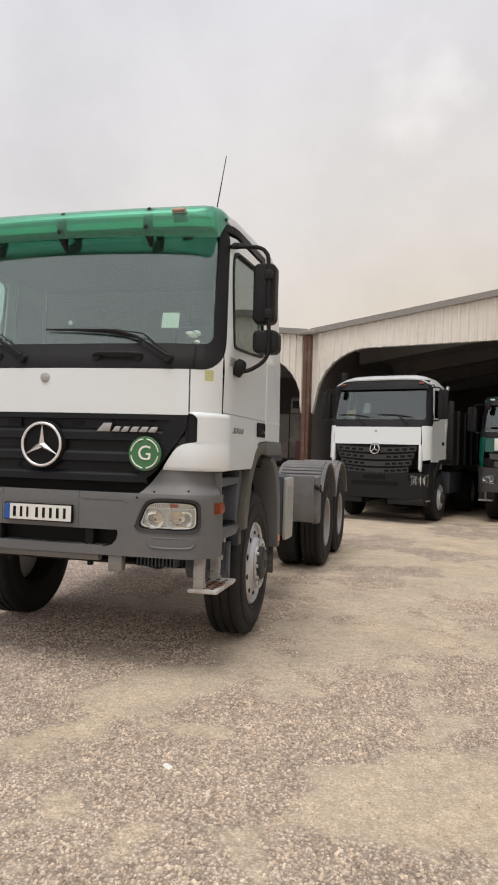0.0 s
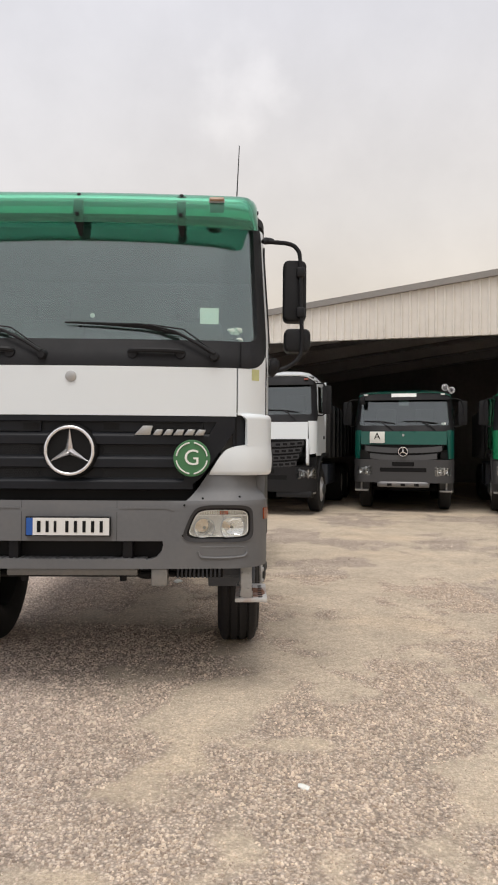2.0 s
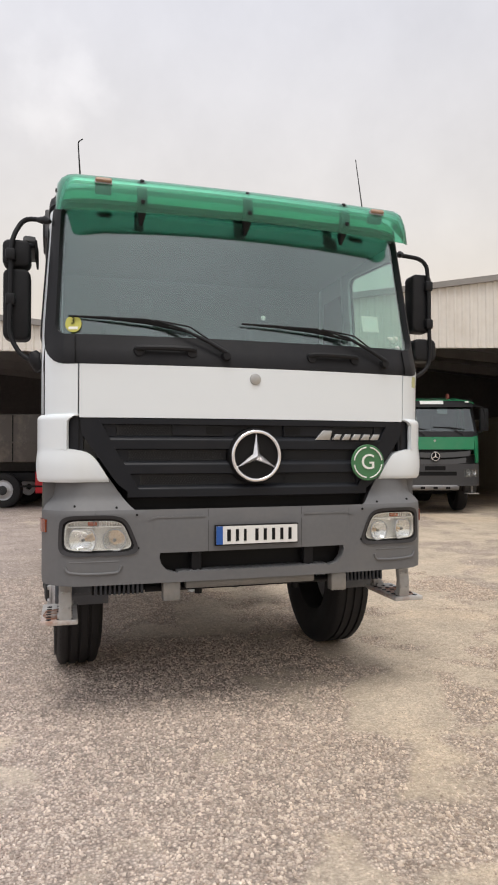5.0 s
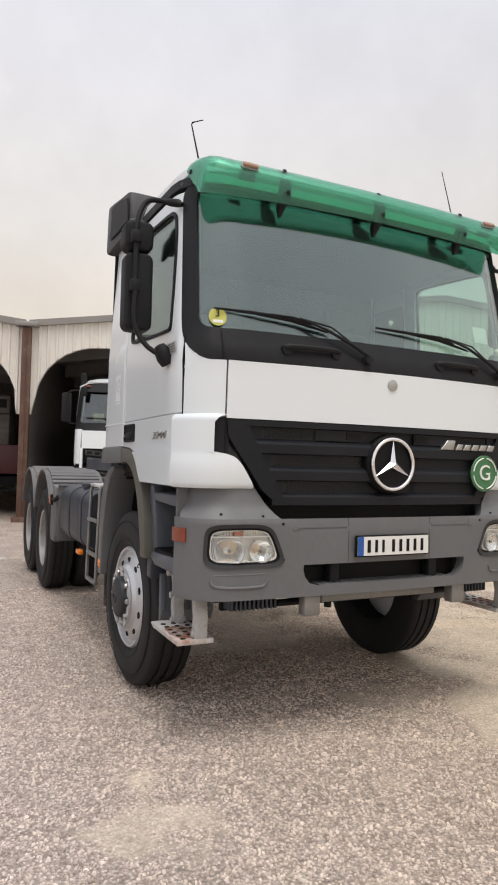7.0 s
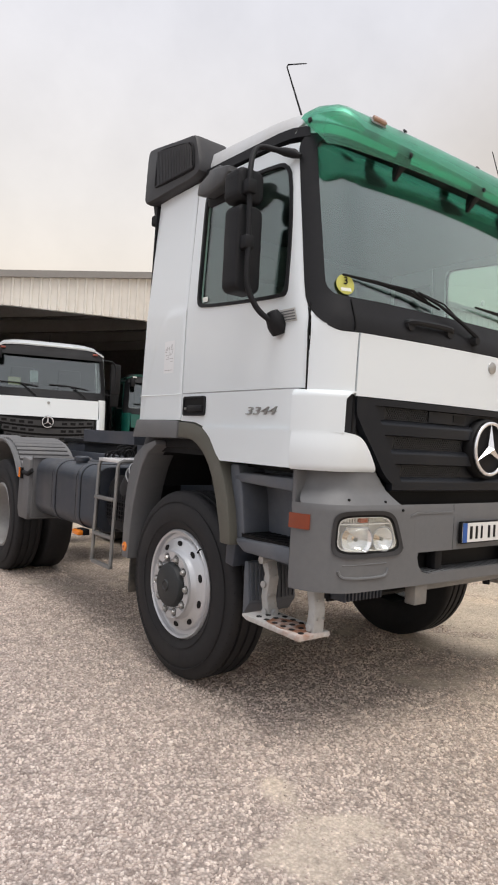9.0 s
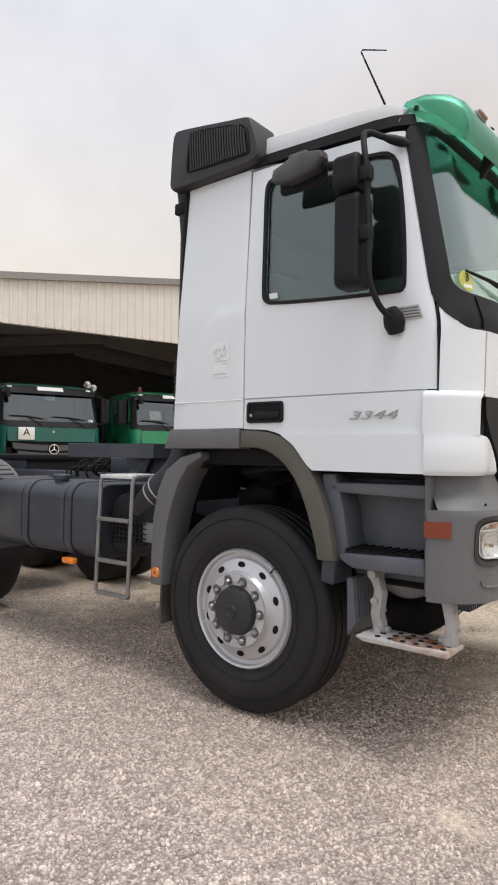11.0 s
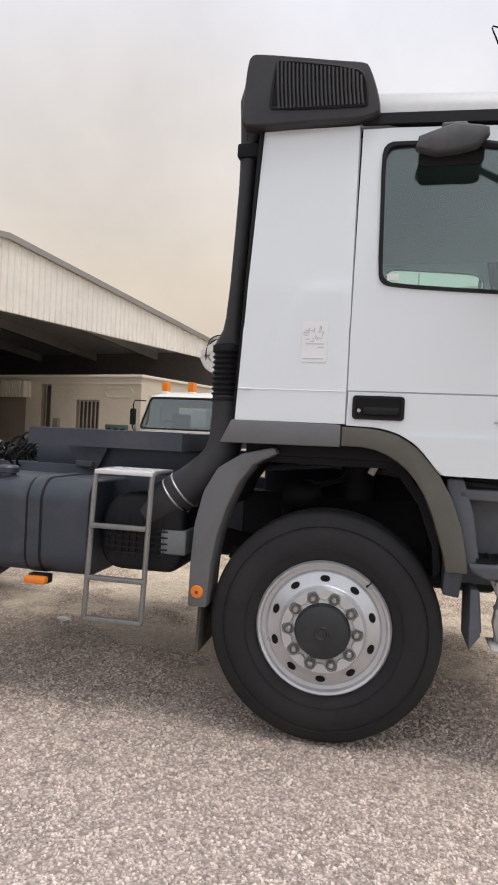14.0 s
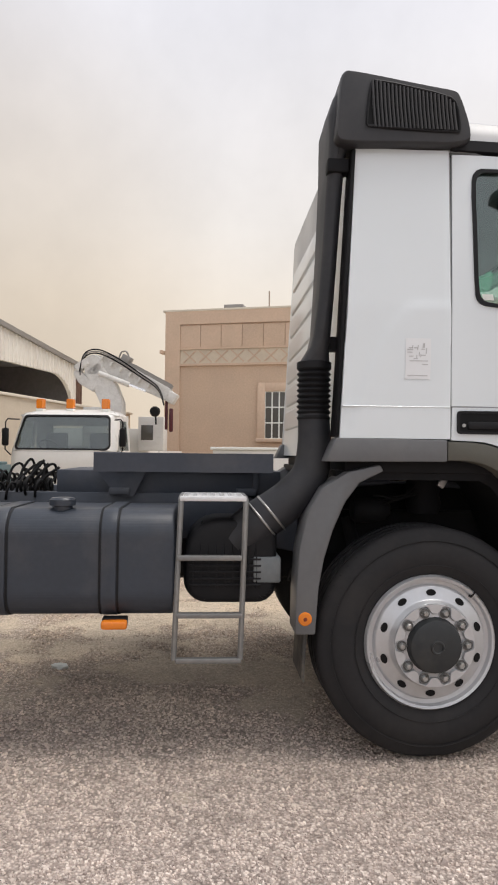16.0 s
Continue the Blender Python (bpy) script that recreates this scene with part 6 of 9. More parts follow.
for s in (-1, 1):
    rail = bmesh.new()
    prism([(2.0, 0.92), (2.4, 1.0), (7.1, 1.0), (7.1, 1.27), (2.4, 1.27), (2.0, 1.2)], "x", s * 0.36, s * 0.45, 0.008, bm=rail)
    part("frame_rail", rail, SLATE, truck)
    # front run of the slate rail, coloured black for the wheel well's shade
    part("front_rail", box(s * 0.36, s * 0.45, 0.3, 2.0, 0.92, 1.18, 0.006), DARK, truck)
    part("leaf_spring", tube([(s * 0.5, 0.75, 0.80), (s * 0.5, 1.1, 0.70), (s * 0.5, 1.425, 0.66), (s * 0.5, 1.75, 0.70), (s * 0.5, 2.05, 0.80)], 0.045, 6), DARK, truck)
    part("damper", tube([(s * 0.62, 1.62, 0.62), (s * 0.55, 1.72, 1.15)], 0.04, 8), DARK, truck)
part("engine", box(-0.40, 0.40, 0.45, 1.9, 0.66, 1.42, 0.08), DARK, truck)
part("gearbox", box(-0.28, 0.28, 1.9, 3.0, 0.72, 1.14, 0.08), DARK, truck)
part("radiator", box(-0.75, 0.75, 0.24, 0.34, 0.84, 1.40, 0.01), DARK, truck)
part("underbody_cover", box(-1.1, 1.1, 0.34, 1.9, 1.385, 1.43, 0.0), DARK, truck)
for y in (3.3, 5.3, 7.05):
    part("cross_member", box(-0.37, 0.37, y - 0.05, y + 0.05, 1.02, 1.24, 0.01), SLATE, truck)
# two driven rear axles with twin tyres
for y in (5.0, 6.35):
    part("rear_axle", tube([(-0.9, y, 0.57), (-0.3, y, 0.57), (0, y, 0.57), (0.3, y, 0.57), (0.9, y, 0.57)], [0.07, 0.09, 0.19, 0.09, 0.07], 12), DARK, truck)
    for s in (-1, 1):
        wheel("rear_wheel", s, (s * 1.085, y, 0.575), 0.578, 0.30, 0.330, truck, dished=True)
        wheel("inner_wheel", s, (s * 0.755, y, 0.575), 0.578, 0.30, 0.330, truck, dished=True, detail=False)
        # mudguard over the wheel with pressed ribs across it
        top = bmesh.new()
        R0 = 0.70
        ang = list(range(18, 163, 6)) if y > 6 else list(range(18, 150, 6)) + [150]
        o_ = [(y + R0 * math.cos(radians(t)), 0.67 + R0 * math.sin(radians(t))) for t in ang]
        i_ = [(y + (R0 - 0.02) * math.cos(radians(t)), 0.67 + (R0 - 0.02) * math.sin(radians(t))) for t in ang]
        prism(o_ + i_[::-1], "x", s * 0.62, s * 1.24, bm=top)
        mg = part("rear_mudguard", top, MUDG, truck, "grey ribbed plastic mudguard", smooth=30)
        for t in ang[2:-2]:
            c = Vector((0, y + (R0 + 0.004) * math.cos(radians(t)), 0.67 + (R0 + 0.004) * math.sin(radians(t))))
            part("mudguard_rib", tube([c + Vector((s * 0.66, 0, 0)), c + Vector((s * 1.19, 0, 0))], 0.026, 8, flat=0.75), MUDG, mg)
        part("mudguard_lip", tube([(s * 1.235, a, b) for a, b in o_], 0.014, 6), MUDG, mg)
for s in (-1, 1):
    # flat fender panel ahead of the first rear wheel
    part("fender_panel", prism([(4.42, 1.02), (4.44, 0.71), (4.39, 0.625), (4.15, 0.625), (4.13, 0.69), (4.13, 1.20), (4.31, 1.22)], "x", s * 1.15, s * 1.22, 0.012), MUDG, truck)
    part("fender_front", box(s * 0.62, s * 1.18, 4.09, 4.13, 0.65, 1.22, 0.012), MUDG, truck)
    arm_ = part("lamp_arm", tube([(s * 1.20, 4.09, 1.10), (s * 1.22, 4.15, 1.06), (s * 1.22, 4.30, 1.07)], 0.022, 8), BLACK, truck)
    part("arm_lamp", box(s * 1.195, s * 1.235, 4.31, 4.37, 1.02, 1.10, 0.008), ORANGE, arm_)
    part("lamp_shield", box(s * 1.17, s * 1.24, 4.285, 4.308, 1.012, 1.108, 0.006), BLACK, arm_)

# ---- fuel tank on the driver's side, battery and air boxes on the other
tank = empty("fuel_tank")
tank.parent = truck
tank["label"] = "slate-blue fuel tank with two straps"
part("tank_shell", turned(prism(rounded(-1.105, -0.48, 0.70, 1.225, 0.125, 14), "y", 2.70, 4.02, 0.018, seg=2), Matrix.Identity(4)), TANKM, tank, smooth=70)
for y in (3.02, 3.55):
    lp = rounded(-1.111, -0.474, 0.694, 1.231, 0.13, 12)
    part("tank_strap", prism(lp, "y", y - 0.036, y + 0.036, 0.003), TANKM, tank)
    for e in (-0.044, 0.044):
        part("strap_edge", prism(rounded(-1.109, -0.476, 0.696, 1.229, 0.13, 12), "y", y + e - 0.005, y + e + 0.005), BLACK, tank)
part("filler_cap", turned(lathe([(0, 0.05), (0.055, 0.05), (0.065, 0.04), (0.065, 0.012), (0.05, 0.008), (0.05, -0.02), (0, -0.02)], 20), pose(-0.98, 3.27, 1.228, 0, -90, 0)), TANKM, tank)
part("lamp_mount", box(-1.09, -1.03, 2.93, 3.05, 0.65, 0.70, 0.006), BLACK, tank)
part("side_lamp", box(-1.135, -1.085, 2.925, 3.05, 0.652, 0.695, 0.012), ORANGE, tank, "orange side marker lamp")
# ladder with a chequered top step
lad = empty("side_ladder")
lad.parent = truck
lad["label"] = "grey tube ladder with chequered top step"
for y, yb in ((2.675, 2.70), (2.355, 2.375)):
    part("ladder_rail", tube([(-0.80, y, 1.285), (-1.05, y, 1.285), (-1.083, y, 1.272), (-1.093, y, 1.24), (-1.105, yb, 0.50)], 0.0145, 8), LADDER, lad)
for z in (0.995, 0.715, 0.495):
    part("ladder_rung", box(-1.12, -1.085, 2.37, 2.69, z - 0.013, z + 0.013, 0.006), LADDER, lad)
part("top_step", box(-1.10, -0.76, 2.352, 2.680, 1.272, 1.296, 0.005), TREAD, lad, "bright chequered aluminium step")
for k in range(7):
    for j in range(6):
        part("tread_stud", turned(box(-0.014, 0.014, -0.004, 0.004, 0, 0.004), pose(-1.06 + 0.05 * j, 2.385 + 0.044 * k, 1.295, 0, 0, 45 if (k + j) % 2 else -45)), TREAD, lad, smooth=0)
# air cleaner, its elbow, bellows, duct and roof intake
air = empty("air_intake")
air.parent = truck
air["label"] = "black air intake duct behind the cab"
part("filter_can", turned(prism(rounded(-0.23, 0.24, 0, 0.42, [0.10, 0.12, 0.17, 0.06], 6), "x", -0.2, 0.2, 0.035, seg=3), pose(-0.83, 2.42, 0.755, 0, 0, 0)), BLACK, air)
for k in range(5):
    part("vent_bar", box(-1.042, -1.026, 2.27, 2.63, 0.845 + 0.032 * k, 0.855 + 0.032 * k, 0.003), BLACK, air)
for k in range(9):
    part("vent_rib", box(-1.040, -1.026, 2.29 + 0.04 * k, 2.298 + 0.04 * k, 0.835, 0.99, 0.002), BLACK, air)
for k in range(8):
    part("can_rib", tube([(-1.03, 2.30 + 0.04 * k, 1.00), (-1.02, 2.295 + 0.04 * k, 1.12), (-0.98, 2.29 + 0.04 * k, 1.16)], 0.006, 5), BLACK, air)
part("filter_box", box(-1.04, -0.84, 2.17, 2.31, 0.86, 0.99, 0.01), mat("pale_grey_bracket", (0.16, 0.18, 0.19), 0.5, var=0.1, dirt=(DUST, 4, 0.2)), air)
HOSE = mat("dusty_black_hose", (0.026, 0.027, 0.031), 0.6, var=0.12, bump=0.04, bscale=160, dirt=(DUST, 3.0, 0.05))
part("elbow", tube(curve([(-0.96, 2.0, 1.72), (-0.96, 1.995, 1.55), (-0.965, 2.02, 1.40), (-0.965, 2.12, 1.28), (-0.95, 2.28, 1.16), (-0.93, 2.40, 1.06)], 6),
                   [0.080 + 0.030 * min(1, k / 24) for k in range(31)], 20), HOSE, air)
for y, z in ((2.215, 1.205), (2.262, 1.17)):
    part("hose_clamp", turned(tube([(0.108 * math.cos(t), 0, 0.108 * math.sin(t)) for t in (2 * math.pi * i / 28 for i in range(28))], 0.006, 6, closed=True), pose(-0.958, y, z, -40, 0, 0)), STEEL, air)
bel = [(0.085, 1.69), (0.088, 1.70)]
for k in range(9):
    bel += [(0.076, 1.715 + 0.028 * k), (0.09, 1.729 + 0.028 * k)]
bel += [(0.09, 1.96), (0.09, 1.985), (0.082, 1.99)]
part("bellows", turned(lathe([(r, z) for r, z in bel], 28), pose(-0.96, 2.0, 0, 0, -90, 0)), BLACK, air)
duct = bmesh.new()
secs = []
for z, y0, y1, x0, x1 in ((1.985, 1.925, 2.075, -1.035, -0.885), (2.06, 1.93, 2.03, -1.05, -0.87), (2.12, 1.925, 2.015, -1.06, -0.86), (2.30, 1.915, 1.995, -1.08, -0.80), (2.55, 1.900, 1.980, -1.09, -0.78), (2.8, 1.886, 1.968, -1.10, -0.76), (3.00, 1.875, 1.962, -1.13, -0.76), (3.10, 1.85, 1.962, -1.15, -0.76), (3.20, 1.80, 1.968, -1.155, -0.80), (3.29, 1.78, 1.945, -1.155, -0.84), (3.345, 1.76, 1.915, -1.15, -0.86), (3.37, 1.75, 1.87, -1.13, -0.88)):
    secs.append([duct.verts.new((x, y, z)) for x, y in rounded(x0, x1, y0, y1, 0.045, 4)])
for a, b in zip(secs, secs[1:]):
    for i in range(len(a)):
        j = (i + 1) % len(a)
        duct.faces.new((a[i], a[j], b[j], b[i]))
duct.faces.new(secs[0][::-1]), duct.faces.new(secs[-1])
part("duct", duct, HOSE, air, smooth=50)
part("duct_bracket", box(-1.0, -0.9, 1.86, 1.95, 2.05, 2.12, 0.01), DARK, air)
part("duct_bracket", box(-1.13, -1.06, 1.86, 1.97, 2.92, 2.99, 0.01), DARK, air)
hood = empty("roof_intake")
hood.parent = truck
hood["label"] = "black louvred intake box on the cab roof"
# side outline of the box, y and z, its corners rounded; the outer face is drawn in a little all round
bo = chaikin([(1.268, 3.050), (1.60, 3.044), (1.90, 3.032), (1.944, 3.050), (1.942, 3.11), (1.926, 3.325), (1.912, 3.392), (1.87, 3.400), (1.46, 3.336), (1.345, 3.322), (1.318, 3.30), (1.262, 3.13)], 2)
mid_y, mid_z = 1.60, 3.21
hb = bmesh.new()
rings = []
for x, k in ((-1.203, 0.90), (-1.202, 0.945), (-1.195, 0.975), (-1.182, 0.994), (-1.165, 1.0), (-0.98, 0.985)):
    rings.append([hb.verts.new((x, mid_y + (y - mid_y) * (1 - (1 - k) * 0.45), mid_z + (z - mid_z) * k)) for y, z in bo])
for lo, hi in zip(rings, rings[1:]):
    for i in range(len(bo)):
        j = (i + 1) % len(bo)
        hb.faces.new((lo[i], lo[j], hi[j], hi[i]))
hb.faces.new(rings[0]), hb.faces.new(rings[-1])
bmesh.ops.recalc_face_normals(hb, faces=hb.faces)
part("box_shell", hb, WEATH, hood)
lv_o = [(1.785, 3.115), (1.795, 3.13), (1.775, 3.325), (1.755, 3.348), (1.385, 3.285), (1.340, 3.245), (1.325, 3.12), (1.335, 3.104)]
lv_o = chaikin(lv_o, 1)
part("louvre_back", prism(lv_o, "x", -1.2065, -1.19), INK, hood, smooth=0)
part("louvre_frame", tube([(-1.207, y, z) for y, z in lv_o], 0.007, 6, closed=True), BLACK, hood)
for k in range(22):
    y = 1.350 + 0.0193 * k
    zt = min(3.245 + (y - 1.345) * 0.8, 3.278 + (y - 1.385) * 0.170)
    zb_ = 3.112
    pts_ = [(-1.2115, y - 0.004, zb_), (-1.2115, y + 0.006, zb_ + (zt - zb_) * 0.5), (-1.2115, y + 0.012, zt)]
    part("louvre", tube(pts_, 0.0068, 6), WEATH, hood)

# ---- mirrors
for s in (-1, 1):
    mir = empty("mirror_assembly")
    mir.parent = truck
    mir["label"] = "black door mirrors on a bent tube arm"
    if s < 0:
        bar = [(1.175, 0.437, 2.924), (1.235, 0.50, 2.945), (1.30, 0.545, 2.955), (1.345, 0.545, 2.915), (1.385, 0.515, 2.80), (1.39, 0.50, 2.62), (1.392, 0.49, 2.42), (1.392, 0.485, 2.25), (1.345, 0.465, 2.14), (1.28, 0.44, 2.085), (1.21, 0.43, 2.06)]
    else:
        bar = [(1.185, 0.437, 2.918), (1.26, 0.45, 2.918), (1.345, 0.46, 2.912), (1.396, 0.46, 2.88), (1.420, 0.46, 2.80), (1.428, 0.46, 2.45), (1.436, 0.465, 2.25), (1.412, 0.465, 2.14), (1.315, 0.455, 2.068), (1.215, 0.43, 2.045)]
    part("mirror_arm", tube(curve([(s * x, y, z) for x, y, z in bar], 5), 0.0145, 10), BLACK, mir)
    part("arm_foot", turned(lathe([(0, 0.10), (0.028, 0.095), (0.045, 0.06), (0.05, 0.02), (0.04, -0.02), (0, -0.02)], 14), pose(s * 1.215, 0.44, 2.045, 0, -60 if s > 0 else 60, 0) @ pose(0, 0, 0, 0, 0 if s > 0 else 180, 0)), BLACK, mir)
    part("arm_socket", tube([(s * 1.165, 0.40, 2.905), (s * 1.182, 0.43, 2.921), (s * 1.21, 0.468, 2.933), (s * 1.235, 0.495, 2.942)], [0.012, 0.024, 0.022, 0.015], 10), BLACK, mir)
    for z in (2.45, 2.72):
        part("arm_clamp", turned(box(-0.028, 0.028, -0.03, 0.03, -0.035, 0.035, 0.012, 2), pose(-1.392 if s < 0 else 1.424, 0.505 if s < 0 else 0.466, z)), BLACK, mir)
    main = empty("main_mirror")
    main.parent = mir
    def housing(x0, x1, y0, y1, z0, z1, r):
        own = prism(rounded(x0, x1, z0, z1, r, 4), "y", y0, y1, min(0.018, (y1 - y0) * 0.2), seg=3)
        return own
    xa, xb = (-1.437, -1.28) if s < 0 else (1.308, 1.465)
    if s < 0:
        part("mirror_housing", housing(xa, xb, 0.525, 0.65, 2.215, 2.645, 0.04), BLACK, main)
        part("mirror_glass", housing(xa + 0.02, xb - 0.02, 0.647, 0.6525, 2.24, 2.62, 0.03), CHROME, main)
        part("wide_housing", housing(xa - 0.005, xb + 0.0, 0.53, 0.66, 2.66, 2.825, 0.04), BLACK, mir)
        part("wide_glass", housing(xa + 0.02, xb - 0.02, 0.657, 0.6625, 2.68, 2.80, 0.03), CHROME, mir)
        # kerb mirror under its own hood over the door
        hood_side = chaikin([(1.10, 2.835), (1.088, 2.895), (0.985, 2.936), (0.925, 2.957), (0.80, 2.936), (0.776, 2.925), (0.772, 2.89), (0.815, 2.836), (0.90, 2.812), (1.01, 2.802)], 0)
        kh = bmesh.new()
        rows_k = []
        for x, k in ((-1.342, 0.84), (-1.338, 0.93), (-1.328, 0.99), (-1.315, 1.0), (-1.285, 0.99), (-1.268, 0.95)):
            rows_k.append([kh.verts.new((x, 0.93 + (y - 0.93) * k * 0.97, 2.890 + (z - 2.880) * k * 0.84)) for y, z in hood_side])
        for lo, hi_ in zip(rows_k, rows_k[1:]):
            for q in range(len(hood_side)):
                r_ = (q + 1) % len(hood_side)
                kh.faces.new((lo[q], lo[r_], hi_[r_], hi_[q]))
        kh.faces.new(rows_k[0]), kh.faces.new(rows_k[-1])
        part("kerb_hood", kh, HOODM, mir, "dust-grey kerb mirror hood", smooth=35)
        part("kerb_glass", prism(rounded(0.79, 1.078, 2.788, 2.918, 0.03, 4), "x", -1.268, -1.256, 0.003), INK, mir)
        part("kerb_arm", tube([(-1.35, 0.56, 2.79), (-1.33, 0.68, 2.83), (-1.28, 0.82, 2.88)], 0.018, 8), BLACK, mir)
        part("kerb_cap", box(-1.335, -1.275, 0.872, 0.985, 2.925, 2.960, 0.012, 3), HOODM, mir)
    else:
        part("mirror_housing", housing(xa, xb, 0.475, 0.60, 2.395, 2.81, 0.04), BLACK, main)
        part("mirror_glass", housing(xa + 0.02, xb - 0.02, 0.597, 0.6025, 2.42, 2.79, 0.03), CHROME, main)
        part("wide_housing", housing(xa + 0.008, xb + 0.03, 0.47, 0.60, 2.185, 2.345, 0.04), BLACK, mir)
        part("wide_glass", housing(xa + 0.028, xb + 0.01, 0.597, 0.6025, 2.205, 2.325, 0.03), CHROME, mir)

# ---- behind the cab: platform, catwalk, coiled lines
plat = empty("coupling_plate")
plat.parent = truck
plat["label"] = "slate steel coupling ramp on the frame"
tray = bmesh.new()
for x0, x1, y0, y1 in ((-1.045, -1.037, 2.215, 3.11), (1.037, 1.045, 2.215, 3.11), (-1.037, 1.037, 2.215, 2.223), (-1.037, 1.037, 3.102, 3.11)):
    box(x0, x1, y0, y1, 1.412, 1.503, bm=tray)
box(-0.46, 0.46, 2.223, 3.102, 1.412, 1.420, bm=tray)
part("tray", tray, SLATE, plat, "wide shallow steel tray", smooth=0)
part("tray_rim", tube([(-1.041, 2.219, 1.503), (1.041, 2.219, 1.503), (1.041, 3.106, 1.503), (-1.041, 3.106, 1.503)], 0.006, 6, closed=True), SLATE, plat)
part("tray_bed", box(-0.375, 0.375, 2.10, 3.435, 1.262, 1.402, 0.006), SLATE, plat)
part("bed_end_post", box(-0.40, 0.40, 2.235, 2.27, 1.27, 1.41, 0.004), SLATE, plat)
for s in (-1, 1):
    part("tray_gusset", prism([(2.98, 1.248), (3.075, 1.248), (3.20, 1.41), (2.90, 1.41)], "x", s * 0.425, s * 0.40), SLATE, plat)
for y in (2.25, 3.0):
    part("mount", box(-0.45, 0.45, y, y + 0.12, 1.26, 1.30, 0.006), SLATE, plat)
part("fifth_wheel_plate", prism([(-0.45, 4.6), (0.45, 4.6), (0.45, 5.3), (0.12, 5.75), (-0.12, 5.75), (-0.45, 5.3)], "z", 1.36, 1.41, 0.01), DARK, truck)
part("fifth_wheel_base", box(-0.42, 0.42, 4.75, 5.25, 1.24, 1.36, 0.01), SLATE, truck)
rng = random.Random(11)
coil = empty("coiled_lines")
coil.parent = truck
coil["label"] = "bundle of black coiled air lines"
for k in range(4):
    pts = []
    for i in range(90):
        t = i / 89
        ph = 2 * math.pi * (8 + 2 * (k % 3)) * t + k + 0.6 * math.sin(7 * t + 2 * k)
        wob = 0.045 + 0.015 * math.sin(11 * t + 3 * k)
        pts.append((-0.40 + 0.15 * k + wob * math.cos(ph) + 0.05 * math.sin(4 * t + k), 3.50 + 0.42 * t + 0.03 * math.sin(9 * t + k), 1.285 + 0.012 * k + wob * math.sin(ph) + 0.025 * math.sin(6 * t + 2 * k)))
    part("coil", tube(pts, 0.0085, 6), INK, coil)
for k in range(4):
    # stiff loose ends that stick up out of the bundle
    y = 3.46 + 0.06 * k
    part("loose_end", tube(curve([(-0.34 + 0.04 * k, y + 0.10, 1.30), (-0.35 + 0.05 * k, y + 0.03, 1.37), (-0.33 + 0.06 * k, y - 0.03 + 0.02 * (k % 2), 1.415 + 0.02 * (k % 3))], 5), 0.009, 6), INK, coil)
for k in range(4):
    y = 3.54 + 0.08 * k
    part("line_loop", tube(curve([(-0.30 + 0.05 * k, y, 1.34), (-0.28 + 0.05 * k, y - 0.02, 1.41), (-0.25 + 0.05 * k, y - 0.06, 1.43 + 0.015 * (k % 3)), (-0.2 + 0.05 * k, y - 0.08, 1.36)], 5), 0.008, 6), INK, coil)
# battery box with a pale cover and air vessels on the far side
COVERM = mat("dusty_pale_grey_cover", (0.40, 0.40, 0.385), 0.6, var=0.12, dirt=(DUST, 4.0, 0.5))
bat = empty("battery_box")
bat.parent = truck
part("box_body", box(0.50, 1.12, 2.55, 2.95, 0.66, 1.26, 0.02), SLATE, bat)
part("box_cover", prism(rounded(2.56, 2.90, 0.62, 1.25, 0.03, 3), "x", 1.12, 1.16, 0.012), COVERM, bat, "pale grey ribbed plastic cover")
for k in range(9):
    part("cover_rib", box(1.158, 1.168, 2.60, 2.86, 0.74 + 0.05 * k, 0.755 + 0.05 * k), COVERM, bat, smooth=0)
part("air_vessel", turned(lathe([(0, -0.4), (0.1, -0.38), (0.14, -0.32), (0.14, 0.32), (0.1, 0.38), (0, 0.4)], 20), pose(0.85, 3.38, 0.85, 0, 0, 90)), SLATE, truck)
part("air_vessel", turned(lathe([(0, -0.4), (0.1, -0.38), (0.14, -0.32), (0.14, 0.32), (0.1, 0.38), (0, 0.4)], 20), pose(0.85, 3.38, 1.12, 0, 0, 90)), SLATE, truck)
part("tail_bar", box(-1.15, 1.15, 7.08, 7.16, 0.95, 1.1, 0.02), SLATE, truck)

# the truck stands about a degree askew to its front: cab, wheels and mudguards drift to +x towards the rear
bpy.context.view_layer.update()
for top in truck.children:
    if top in (tank, lad, plat, coil, air, hood):
        continue
    for ob in [top, *top.children_recursive]:
        if ob.type == "MESH":
            m, back = ob.matrix_world.copy(), ob.matrix_world.inverted()
            for v in ob.data.vertices:
                w = m @ v.co
                w.x += 0.022 * max(0.0, w.y - 0.3)
                v.co = back @ w

# ---------------------------------------------------------------- parked lorries under the shed
TEAL = mat("teal_green_paint", (0.003, 0.092, 0.070), 0.3, var=0.05, scale=2.0, coat=0.3, dirt=(DUST, 2.0, 0.02))
LEAF = mat("bright_green_paint", (0.012, 0.21, 0.09), 0.3, var=0.05, scale=2.0, coat=0.4, dirt=(DUST, 2.0, 0.06))
CHARK = mat("black_bumper_plastic", (0.011, 0.011, 0.012), 0.6, var=0.1, spec=0.3)
GRILK = mat("black_slat_plastic", (0.034, 0.034, 0.036), 0.55, var=0.1)
CHARC = mat("charcoal_bumper_plastic", (0.05, 0.05, 0.052), 0.55, var=0.1, bump=0.05, bscale=200)
GREYD = mat("dark_grey_grille", (0.075, 0.078, 0.082), 0.5, var=0.1)
# dark steel, taken blacker for the shadow under the shed roof
TIPPER = mat("shade_black_tipper_steel", (0.013, 0.013, 0.014), 0.6, var=0.2, bump=0.05)
